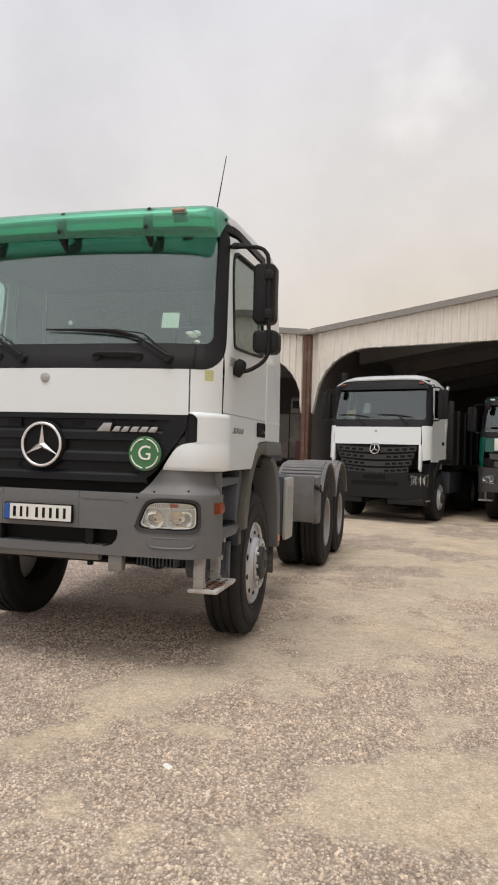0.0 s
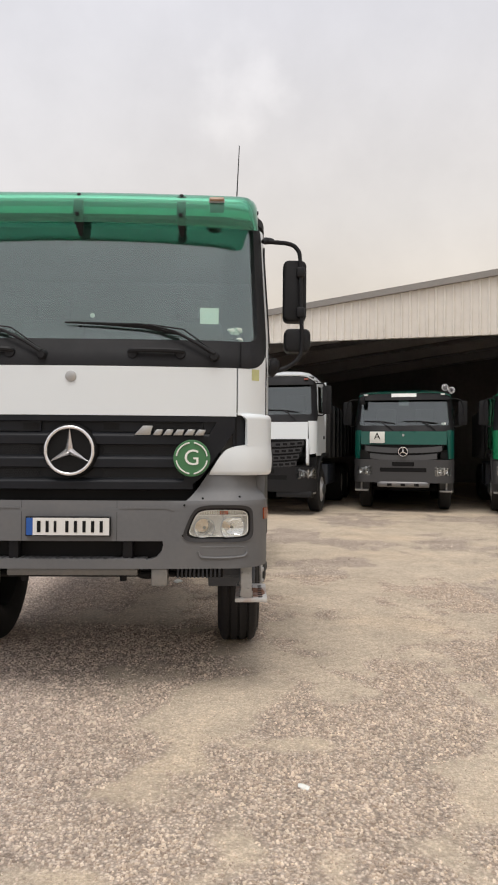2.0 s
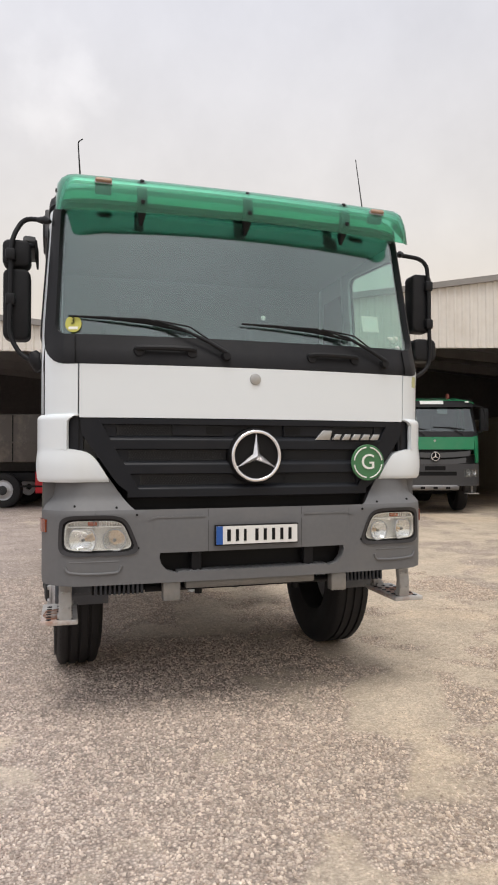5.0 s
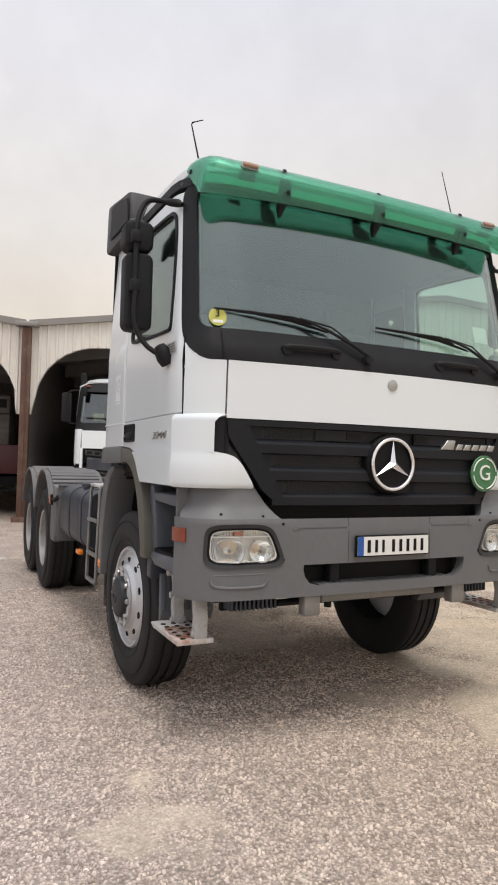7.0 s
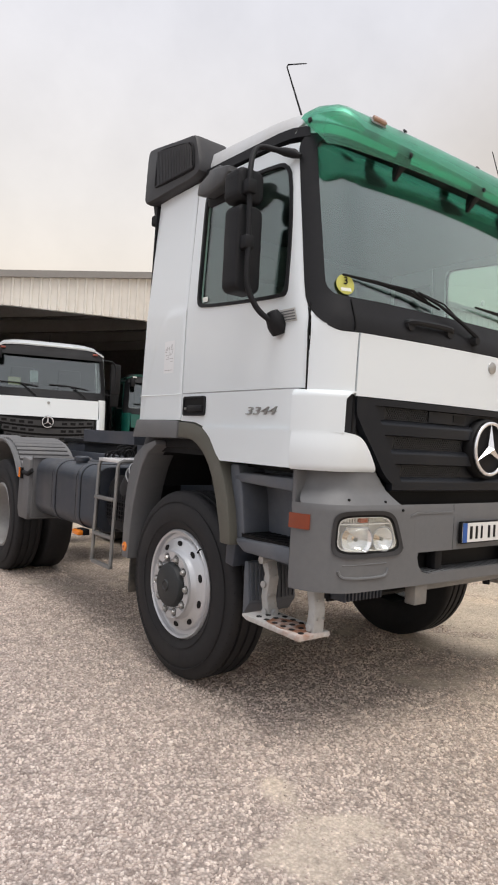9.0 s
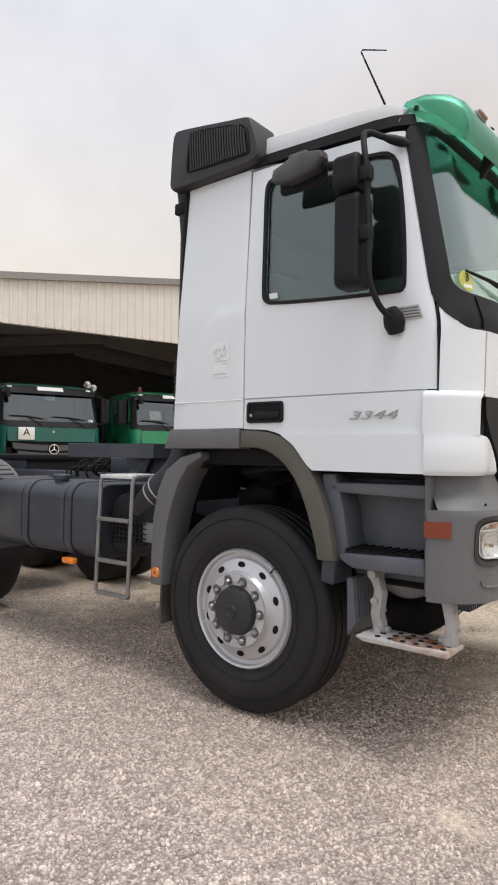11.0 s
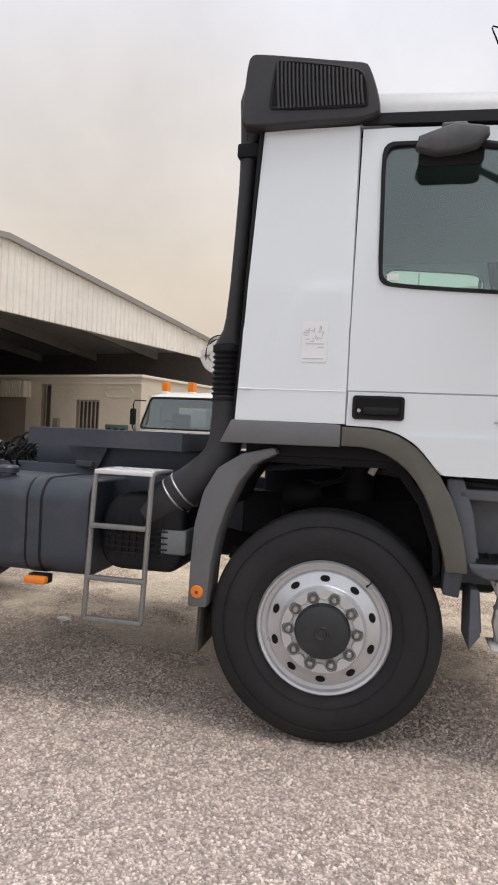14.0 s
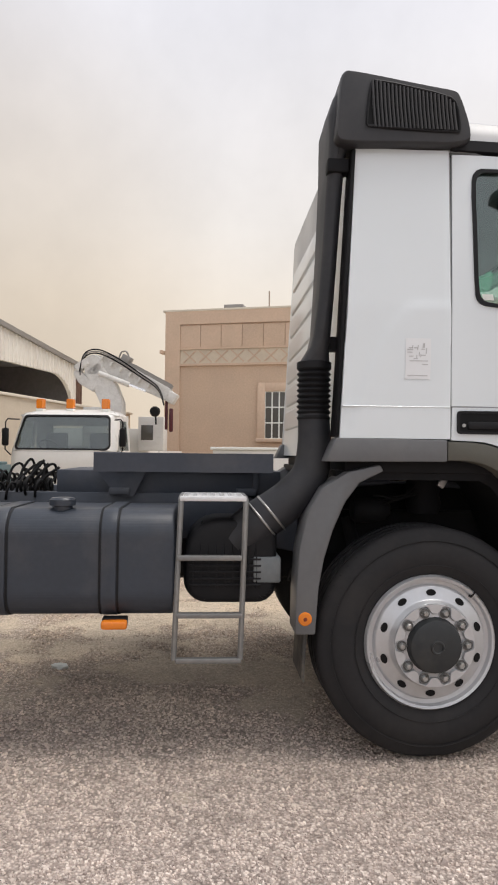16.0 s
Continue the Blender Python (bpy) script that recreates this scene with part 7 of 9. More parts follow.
SKID = mat("dull_skid_alloy", (0.19, 0.19, 0.195), 0.45, metal=0.3, var=0.12, dirt=(DUST, 3.0, 0.3))
SMOKED = mat("smoked_lamp_housing", (0.34, 0.34, 0.34), 0.3, metal=0.5, var=0.2)
LAMP_W = mat("roof_sign_white", (0.85, 0.86, 0.84), 0.4, var=0.02)


def lorry(name, label, place, paint, roof_paint, bump_mat, z, style):
    """A parked tipper lorry, nose at its origin, facing -y. z: roof, screen top and foot, cowl foot, panel foot, grille foot, bumper foot."""
    zr, z1, z0, zc, zp, zg, zb = z
    top = empty(name, place)
    tagged(top, label, "truck", group="lorries parked at the shed")
    S = Shape([(0.5, 1.18), (z0, 1.18), (zr, 1.12)], [(0.5, 0.06), (zb, 0.02), (zp, 0.02), (zc, 0.05), (z0, 0.12), (z1, 0.32), (zr, 0.46)])
    cb = empty("cab")
    cb.parent = top
    se = S.side(0.34, zp)
    part("front_panel", S.patch(lambda u, v: (-1.02 + 2.04 * u, zp + 0.006 + (zc - zp - 0.012) * v), 20, 5, 0.014, 0.03), paint, cb)
    o = frame_loop(1.38, 1.36, zc, z1 + 0.10, 0.14, 0.08)
    i = frame_loop(1.10, 1.06, z0, z1, 0.07, 0.07)
    part("windscreen_surround", S.ring(o, i, 3, 0.006, 0.04), BLACK, cb)
    scr = part("windscreen", S.pane(frame_loop(1.105, 1.065, z0 - 0.005, z1 + 0.005, 0.07, 0.07), -0.01, 0.006, 5), DIMGLASS, cb, "dark windscreen with paper notices")
    for a, zz, w_, h_, m_ in style["papers"]:
        part("notice", S.patch(lambda u, v: (a - w_ / 2 + w_ * u, zz - h_ / 2 + h_ * v), 1, 1, -0.02, 0.002), m_, scr)
    for a0, a1 in ((-0.25, -0.85), (0.75, 0.1)):
        wp = empty("wiper")
        wp.parent = cb
        part("arm", tube([S.at(a0, zc + 0.03, 0.03), S.at(a0 - 0.2, z0 + 0.03, 0.03), S.at((a0 + a1) / 2, z0 + 0.10, 0.025)], 0.012, 6), BLACK, wp)
        part("blade", tube([S.at(a0 + 0.05, z0 + 0.05, 0.012), S.at((a0 + a1) / 2, z0 + 0.10, 0.02), S.at(a1 - 0.1, z0 + 0.11, 0.012)], 0.011, 6), BLACK, wp)
    for s in (-1, 1):
        part("corner_panel", S.patch(lambda u, v, s=s: (s * (1.025 + 0.05 * (1 - v) + (se - 1.025 - 0.05 * (1 - v)) * u), zp - 0.30 - 0.04 * (1 - u) + (zc + 0.02 - zp + 0.30 + 0.04 * (1 - u)) * v), 8, 5, 0.012, 0.03), paint, cb)
        dr = empty("door")
        dr.parent = cb
        win = finer([(0.50, z0 + 0.05), (1.25, z0 + 0.05), (1.25, z1 - 0.02), (0.60, z1 - 0.02)], 3)
        out = finer([(0.36, zg + 0.25), (1.42, zg + 0.25), (1.40, z1 + 0.10), (0.48, z1 + 0.10)], 3)
        wa, wi = sidebox(S, s, out, win)
        part("door_panel", S.ring(wa, wi, 3, 0.01, 0.035), paint, dr)
        part("door_window", S.pane([(S.side(y, q, s), q) for y, q in win], -0.004, 0.006, 2), DIMGLASS, dr)
        part("door_handle", S.patch(lambda u, v, s=s: (S.side(1.18 + 0.18 * u, zp, s), zp + 0.02 + 0.08 * v), 2, 2, 0.018, 0.02), INK, dr)
        part("side_frame", S.patch(lambda u, v, s=s: (S.side(1.43 + (style["deep"] - 1.43) * u, zp, s), zg + 0.30 + (zr - zg - 0.42) * v), 4, 6, 0.01, 0.03), paint, cb)
        part("wheel_arch", prism([(0.50, 0.75), (0.62, 1.15), (0.95, 1.42), (1.75, 1.45), (1.75, 1.36), (1.05, 1.32), (0.76, 1.08), (0.66, 0.75)], "x", s * 0.85, s * 1.2, 0.01), bump_mat, cb)
        part("step_block", box(s * 0.86, s * 1.17, 0.34, 0.62, 0.55, zg + 0.22, 0.02), bump_mat, cb)
        mr = empty("mirror")
        mr.parent = cb
        part("mirror_arm", tube(curve([(s * 1.13, 0.42, z1 + 0.02), (s * 1.34, 0.36, z1 - 0.02), (s * 1.40, 0.36, z0 + 0.40), (s * 1.34, 0.38, z0 + 0.02), (s * 1.16, 0.40, z0)], 4), 0.016, 6), BLACK, mr)
        xa, xb = sorted((s * 1.29, s * 1.50))
        part("mirror_housing", prism(rounded(xa, xb, z0 + 0.02, z1 - 0.04, 0.04, 3), "y", 0.36, 0.48, 0.015), BLACK, mr)
    part("kerb_mirror", turned(box(-0.06, 0.06, -0.05, 0.05, -0.10, 0.10, 0.03), Matrix.Translation(S.at(-0.98, z1 - 0.08, 0.18))), BLACK, cb)
    part("kerb_mirror_arm", tube([S.at(-0.98, z1 + 0.06, 0.02), S.at(-0.98, z1 - 0.02, 0.17)], 0.014, 6), BLACK, cb)
    # roof
    rf = bmesh.new()
    grid = []
    for j in range(9):
        row = []
        for k in range(13):
            u, v = -1 + k / 6, j / 8
            row.append(rf.verts.new((u * 1.12, 0.34 + (style["deep"] - 0.35) * v, z1 + 0.10 + (zr - z1 - 0.06) * (1 - abs(u) ** 5) ** 0.5 * (0.55 + 0.45 * min(1, v * 4)))))
        grid.append(row)
    for j in range(8):
        for k in range(12):
            rf.faces.new((grid[j][k], grid[j][k + 1], grid[j + 1][k + 1], grid[j + 1][k]))
    bmesh.ops.recalc_face_normals(rf, faces=rf.faces)
    bmesh.ops.solidify(rf, geom=rf.faces[:], thickness=0.03)
    part("roof", rf, roof_paint, cb)
    part("rear_wall", box(-1.10, 1.10, style["deep"] - 0.05, style["deep"] - 0.01, 1.2, z1 + 0.06), paint, cb)
    part("rear_lining", box(-1.09, 1.09, style["deep"] - 0.09, style["deep"] - 0.06, 1.2, z1 + 0.06), SEATM, cb)
    part("cab_floor", box(-1.1, 1.1, 0.2, style["deep"] - 0.05, zg - 0.05, zg + 0.02), DARK, cb)
    part("headlining", box(-1.05, 1.05, 0.5, style["deep"] - 0.1, z1 + 0.06, z1 + 0.09), SEATM, cb)
    part("dashboard", box(-1.05, 1.05, 0.20, 0.55, zc - 0.2, z0 - 0.01, 0.03), LINING, cb)
    for x in (-0.5, 0.5):
        part("seat_back", box(x - 0.25, x + 0.25, 1.20, 1.34, zp, z1 - 0.18, 0.05), SEATM, cb)
    part("sun_visor", S.patch(lambda u, v: (-1.10 + 2.2 * u, z1 - 0.03 + 0.19 * v), 20, 4, 0.06, 0.02), BLACK, cb, "black sun visor")
    if style["sign"]:
        part("roof_sign", S.patch(lambda u, v: (-0.30 + 0.60 * u, z1 + 0.03 + 0.085 * v), 6, 2, 0.075, 0.02), LAMP_W, cb, "white roof sign")
    for s in (-1, 1):
        part("marker_lamp", turned(box(-0.05, 0.05, -0.02, 0.02, -0.02, 0.02, 0.01), Matrix.Translation(S.at(s * 0.92, z1 + 0.08, 0.08))), style["marker"], cb)
    # grille
    gr = part("grille", S.patch(lambda u, v: ((-0.98 + 0.25 * (1 - v)) + (1.96 - 0.5 * (1 - v)) * u, zg + (zp - zg) * v), 20, 6, -0.01, 0.03), INK, cb)
    n = style["slats"]
    for k in range(n):
        c = zg + (zp - zg) * (k + 0.5) / n
        hw_ = 0.74 + 0.22 * (k + 0.5) / n
        part("slat", S.patch(lambda u, v: (-hw_ + 2 * hw_ * u, c - 0.05 * (1 - (2 * u - 1) ** 2) - 0.36 * (zp - zg) / n + 0.72 * (zp - zg) / n * v), 20, 2, 0.02, 0.03), style["slat_mat"], gr)
        if style["holes"]:
            for q in range(11):
                a = (-0.90 + 1.80 * q / 10) * hw_
                c_ = c - 0.05 * (1 - (a / hw_) ** 2)
                if abs(a) > 0.2:
                    # black patch for the shade inside the slat's hole
                    part("slat_hole", S.patch(lambda u, v: (a - 0.052 + 0.104 * u, c_ - 0.026 + 0.052 * v), 1, 1, 0.023, 0.01), INK, gr, smooth=0)
    ze = style["emblem"]
    part("emblem_ring", turned(tube([(0.108 * math.cos(t), 0, 0.108 * math.sin(t)) for t in (2 * math.pi * k / 24 for k in range(24))], 0.013, 6, closed=True), Matrix.Translation(S.at(0, ze, 0.05))), CHROME, cb)
    part("emblem_disc", turned(lathe([(0, 0.0), (0.13, 0.0), (0.13, -0.04), (0, -0.04)], 24), Matrix.Translation(S.at(0, ze, 0.04)) @ pose(0, 0, 0, 0, 0, -90)), INK, cb)
    for k in range(3):
        t = radians(90 + 120 * k)
        c = S.at(0, ze, 0.052)
        part("emblem_blade", tube([c, c + Vector((0.12 * math.cos(t), 0, 0.12 * math.sin(t)))], [0.02, 0.004], 4), CHROME, cb)
    part("round_badge", turned(lathe([(0, 0.01), (0.03, 0.01), (0.03, 0.0), (0, 0.0)], 14), Matrix.Translation(S.at(0, zc - 0.10, 0.016)) @ pose(0, 0, 0, 0, 0, -90)), STEEL, cb)
    # bumper with lamps
    bp = empty("bumper")
    bp.parent = top
    part("bumper_shell", S.patch(lambda u, v: (-se + 2 * se * u, zb + (zg - zb) * v), 36, 6, 0.02, 0.08), bump_mat, bp)
    part("bumper_slot", S.patch(lambda u, v: (-0.55 + 1.1 * u, zg - 0.30 + 0.10 * v), 10, 2, 0.024, 0.02), INK, bp)
    part("plate_blank", S.patch(lambda u, v: (-0.26 + 0.52 * u, zg - 0.16 + 0.10 * v), 4, 1, 0.03, 0.01), INK, bp)
    for s in (-1, 1):
        a0, a1, q0, q1 = style["lamp"]
        hl = empty("headlamp")
        hl.parent = bp
        lp = [(s * a, q) for a, q in rounded(a0, a1, q0, q1, 0.04, 3)]
        part("lamp_body", S.pane(lp, 0.018, 0.01, 3), SMOKED, hl)
        for q in range(4):
            aa = a0 + (a1 - a0) * (0.16 + 0.2 * q)
            part("lamp_fin", S.patch(lambda u, v, s=s: (s * (aa + 0.012 * u), q0 + 0.025 + (q1 - q0 - 0.05) * v), 1, 1, 0.024, 0.006), CHROME, hl, smooth=0)
        part("lamp_lens", S.pane(lp, 0.034, 0.005, 3), LENS, hl)
        for a in (a0 + 0.3 * (a1 - a0), a0 + 0.7 * (a1 - a0)):
            part("lamp_bowl", turned(lathe([(0, -0.01), (0.02, -0.008), (0.036, 0.006), (0.04, 0.0), (0, -0.02)], 14), Matrix.Translation(S.at(s * a, (q0 + q1) / 2, 0.024)) @ pose(0, 0, 0, 0, 0, -90)), CHROME, hl)
        part("tow_step", box(s * 0.86, s * 1.16, 0.16, 0.40, 0.50, 0.53, 0.006), STEPM, bp)
        part("step_bracket", box(s * 1.0, s * 1.04, 0.25, 0.30, 0.52, zb + 0.05, 0.0), STEPM, bp, smooth=0)
    if style["skid"]:
        sk = part("skid_bar", S.patch(lambda u, v: (-0.62 + 1.24 * u, zb - 0.11 + 0.13 * v), 18, 6, lambda a, z: 0.05 - 0.03 * (abs(z - zb + 0.045) / 0.065) ** 3 - 0.05 * max(0.0, (abs(a) - 0.54) / 0.08) ** 2, 0.05), SKID, bp, "dull silver skid bar with square holes")
        # black patches for the shade inside the bar's square holes
        for a in (-0.32, 0, 0.32):
            part("skid_hole", S.patch(lambda u, v: (a - 0.055 + 0.11 * u, zb - 0.075 + 0.06 * v), 1, 1, 0.053, 0.02), INK, sk, smooth=0)
    # running gear
    for s in (-1, 1):
        wheel("front_wheel", s, (s * 0.99, 1.38, 0.54), 0.54, 0.31, 0.30, top, detail=False)
        for y in (4.9, 6.25):
            wheel("rear_wheel", s, (s * 0.90, y, 0.54), 0.54, 0.55, 0.30, top, dished=True, detail=False)
        part("frame_rail", box(s * 0.36, s * 0.45, 0.3, 7.4, 0.85, 1.12), DARK, top)
        part("side_tank", box(s * 0.55, s * 1.15, 2.2, 3.6, 0.6, 1.15, 0.06), SLATE, top)
    part("front_axle", tube([(-0.85, 1.38, 0.52), (0.85, 1.38, 0.52)], 0.08, 8), DARK, top)
    body = empty("tipper_body")
    body.parent = top
    part("body_floor", box(-1.2, 1.2, 2.1, 7.6, 1.30, 1.42), TIPPER, body)
    part("head_board", box(-1.22, 1.22, 2.1, 2.2, 1.30, zr - 0.45, 0.02), TIPPER, body)
    part("tail_board", box(-1.2, 1.2, 7.55, 7.65, 1.30, 2.6, 0.02), TIPPER, body)
    for s in (-1, 1):
        part("side_board", box(s * 1.15, s * 1.22, 2.2, 7.6, 1.30, 2.65, 0.01), TIPPER, body)
        for k in range(7):
            part("side_rib", box(s * 1.20, s * 1.28, 2.5 + 0.75 * k, 2.58 + 0.75 * k, 1.30, 2.65, 0.01), TIPPER, body)
    return top


MARKRED = mat("dull_red_marker", (0.30, 0.075, 0.05), 0.4, var=0.1)
PALE_Y = mat("pale_yellow_notice", (0.55, 0.56, 0.32), 0.6)
PALE_B = mat("pale_blue_notice", (0.55, 0.66, 0.66), 0.6)


def berth(x, y):
    return Matrix.Translation((x, y, 0)) @ YARD


arocs = lorry("tipper_lorry", "white-cabbed tipper lorry with black bumper and grille", berth(1.62, 11.12), WHITE, WHITE, CHARK,
              (3.32, 3.02, 2.31, 2.14, 1.74, 1.12, 0.55),
              {"papers": [(-0.68, 2.45, 0.24, 0.17, PALE_Y), (-0.30, 2.58, 0.16, 0.24, PALE_B)], "sign": False, "marker": MARKRED, "slats": 4, "slat_mat": GRILK,
               "holes": True, "emblem": 1.64, "lamp": (0.76, 1.24, 0.84, 1.08), "skid": False, "deep": 1.58})
part("roof_aerial", tube([(0.0, 0.62, 3.30), (0.0, 0.64, 3.40), (0.0, 0.66, 3.52)], [0.02, 0.006, 0.003], 6), INK, arocs)
for s in (-1, 1):
    part("lower_lip", prism([(0.02, 0.42), (0.30, 0.40), (0.34, 0.55), (0.03, 0.56)], "x", s * 0.30, s * 1.12, 0.02), CHARK, arocs)
    part("corner_wing", prism([(-0.005, 1.20), (0.10, 1.14), (0.12, 1.72), (0.0, 1.76)], "x", s * 0.985, s * 1.05, 0.02), WHITE, arocs)
part("stone_guard", turned(box(-0.06, 0.06, -0.1, 0.1, -0.14, 0.14, 0.03), pose(-1.06, 0.7, 3.32)), BLACK, arocs)
green1 = lorry("tipper_lorry", "dark teal tipper lorry with grey bumper and square notice", berth(5.04, 11.9), TEAL, TEAL, CHARC,
               (2.98, 2.76, 2.11, 1.97, 1.64, 1.28, 0.72),
               {"papers": [(0.0, 2.70, 0.24, 0.16, PALE_B), (0.95, 2.16, 0.12, 0.06, OFFWHITE)], "sign": True, "marker": LAMP_W, "slats": 2, "slat_mat": GREYD,
                "holes": False, "emblem": 1.47, "lamp": (0.74, 1.13, 0.89, 1.11), "skid": True, "deep": 1.84})
nb = part("front_notice", box(-0.80, -0.44, -0.012, -0.004, 1.68, 1.96, 0.002), OFFWHITE, green1, "white square notice with a letter")
words("notice_letter", "A", 0.24, 0.002, INK, nb, pose(-0.62, -0.015, 1.84, 90, 0, 0))
hn = empty("air_horns")
hn.parent = green1
for k in range(2):
    part("horn", turned(lathe([(0.085, 0.0), (0.07, 0.02), (0.03, 0.10), (0.018, 0.35), (0, 0.36)], 16), pose(0.98 + 0.15 * k, 0.5, 3.06 - 0.07 * k, 0, 0, 90)), CHROME, hn)
part("horn_bar", tube([(0.9, 0.65, 2.95), (1.15, 0.65, 2.95)], 0.02, 6), BLACK, hn)
green2 = lorry("tipper_lorry", "bright green tipper lorry with red roof beacons", berth(8.18, 11.0), LEAF, LEAF, CHARC,
               (2.98, 2.76, 2.11, 1.97, 1.64, 1.28, 0.72),
               {"papers": [(-0.55, 2.38, 0.32, 0.22, PAPER), (0.28, 2.66, 0.26, 0.15, PALE_B)], "sign": True, "marker": LAMP_W, "slats": 2, "slat_mat": GREYD,
                "holes": False, "emblem": 1.47, "lamp": (0.74, 1.13, 0.93, 1.15), "skid": True, "deep": 1.84})
for x in (-0.75, 0.55):
    part("beacon", turned(lathe([(0, 0.17), (0.03, 0.165), (0.045, 0.14), (0.05, 0.06), (0.06, 0.05), (0.06, 0.0), (0, 0.0)], 16), pose(x, 0.75, 2.96, 0, -90, 0)), MARKRED, green2, "red roof beacon")

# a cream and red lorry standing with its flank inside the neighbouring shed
# cream and crimson are darkened to put the shed's shade into the paint
DIMCREAM = mat("shaded_cream_paint", (0.085, 0.074, 0.066), 0.5, var=0.06, dirt=(DUST, 1.5, 0.3))
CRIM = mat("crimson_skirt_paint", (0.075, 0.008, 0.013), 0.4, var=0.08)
REDBOX = mat("red_box_paint", (0.5, 0.012, 0.02), 0.4, var=0.05)
bus = empty("red_lorry", Matrix.Translation(yard(-0.35, 2.2)) @ YARD @ pose(0, 0, 0, 0, 0, 90))
tagged(bus, "cream and crimson service lorry parked inside the shed, its paint darkened for shade", "truck")
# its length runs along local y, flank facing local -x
part("body", box(-0.0, 2.3, 0.45, 6.6, 1.30, 2.70, 0.06), DIMCREAM, bus)
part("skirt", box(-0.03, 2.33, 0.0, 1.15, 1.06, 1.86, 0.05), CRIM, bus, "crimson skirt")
part("cab_upper", box(0.05, 2.25, 0.45, 1.4, 2.65, 3.2, 0.08), DIMCREAM, bus)
part("upper_window", box(0.03, 0.06, 0.55, 1.3, 2.85, 3.08, 0.01), INK, bus)
for k in range(4):
    part("panel_joint", box(-0.012, 0.0, 1.35 + 1.05 * k, 1.38 + 1.05 * k, 1.32, 2.67), INK, bus, smooth=0)
part("panel_rail", box(-0.02, 0.01, 1.3, 6.5, 1.86, 1.90, 0.004), DIMCREAM, bus)
part("chassis", box(0.2, 2.1, 0.1, 6.8, 0.75, 1.0, 0.02), DARK, bus)
part("tool_box", box(-0.06, 0.3, 1.45, 1.75, 0.42, 1.04, 0.02), REDBOX, bus, "bright red tool box")
part("guard_rail", tube([(-0.05, 0.3, 0.62), (-0.05, 2.2, 0.62)], 0.03, 8), DARK, bus)
for y in (2.7, 4.3, 5.6):
    for x in (0.15, 2.15):
        wheel("wheel", -1 if x < 1 else 1, (x, y, 0.5), 0.5, 0.3, 0.29, bus, detail=False)

# ---------------------------------------------------------------- low cream house inside the shed's far end
STUCCO = mat("cream_stucco", (0.62, 0.54, 0.43), 0.85, var=0.06, scale=2.0, bump=0.12, bscale=60, dirt=((0.45, 0.37, 0.28), 1.2, 0.4))
TRIMW = mat("pale_trim", (0.66, 0.60, 0.50), 0.8, var=0.05)
BARS = mat("window_bars", (0.32, 0.26, 0.21), 0.6, var=0.1)
# stone colours are lifted to put the pale of the haze into them
STONE = mat("tan_facing_stone", (0.60, 0.445, 0.33), 0.8, var=0.09, scale=2.5, bump=0.10, bscale=40, dirt=((0.42, 0.33, 0.24), 0.8, 0.4))
STONE2 = mat("tan_facing_stone_worn", (0.56, 0.415, 0.305), 0.85, var=0.12, scale=3.0, bump=0.10, bscale=40)
CAGE = mat("dusty_brown_bar", (0.33, 0.28, 0.22), 0.7, var=0.1)
WGLASS = mat("dark_window_glass", (0.09, 0.085, 0.075), 0.08, var=0.05, rvar=0.03)

YM = Matrix.Translation(GUTTER) @ YARD
house = empty("low_house", YM @ Matrix.Translation((14.2, -1.44, 0)))
tagged(house, "single-storey cream rendered house with barred windows", "house")


def wall_with(holes, length, height, t, axis_out):
    """A wall in the plane u = 0 running along v, thickness t, with openings (v0, v1, z0, z1)."""
    bm = bmesh.new()
    vs = sorted({0, length} | {h[0] for h in holes} | {h[1] for h in holes})
    zs = sorted({-0.1, height} | {h[2] for h in holes} | {h[3] for h in holes})
    for a, b in zip(vs, vs[1:]):
        run = None
        for c, d in zip(zs, zs[1:]):
            if any(h[0] <= a and b <= h[1] and h[2] <= c and d <= h[3] for h in holes):
                continue
            box(0, t, a, b, c, d, bm=bm)
    bmesh.ops.remove_doubles(bm, verts=bm.verts, dist=0.0005)
    return bm


HOLES = [(1.50, 2.42, 1.30, 2.33), (3.42, 3.86, 1.35, 2.79), (4.50, 7.0, 0.0, 2.38)]
part("wall", wall_with(HOLES, 15.0, 2.98, 0.25, -1), STUCCO, house, smooth=0)
part("front_wall", box(0.25, 8.6, 0.0, 0.25, -0.1, 2.98), STUCCO, house, smooth=0)
part("roof_slab", box(-0.06, 8.7, -0.06, 15.0, 2.98, 3.06, 0.01), TRIMW, house)
part("cornice", box(-0.05, 0.0, 0.0, 15.0, 2.80, 2.84), TRIMW, house, smooth=0)
for v0, v1, z0, z1 in HOLES[:2]:
    wn_ = empty("window")
    wn_.parent = house
    part("pane", box(0.14, 0.16, v0, v1, z0, z1), WGLASS, wn_, smooth=0)
    fr = bmesh.new()
    for q in ((v0, v0 + 0.05, z0, z1), (v1 - 0.05, v1, z0, z1), (v0 + 0.05, v1 - 0.05, z0, z0 + 0.05), (v0 + 0.05, v1 - 0.05, z1 - 0.05, z1)):
        box(0.02, 0.12, *q, bm=fr)
    part("window_frame", fr, BARS, wn_, smooth=0)
    nb_ = max(2, int((v1 - v0) / 0.15))
    for k in range(1, nb_):
        v = v0 + (v1 - v0) * k / nb_
        part("bar", box(0.0, 0.02, v - 0.018, v + 0.018, z0, z1), CAGE, wn_, smooth=0)
    part("sill", box(-0.08, 0.1, v0 - 0.06, v1 + 0.06, z0 - 0.07, z0, 0.01), TRIMW, wn_)
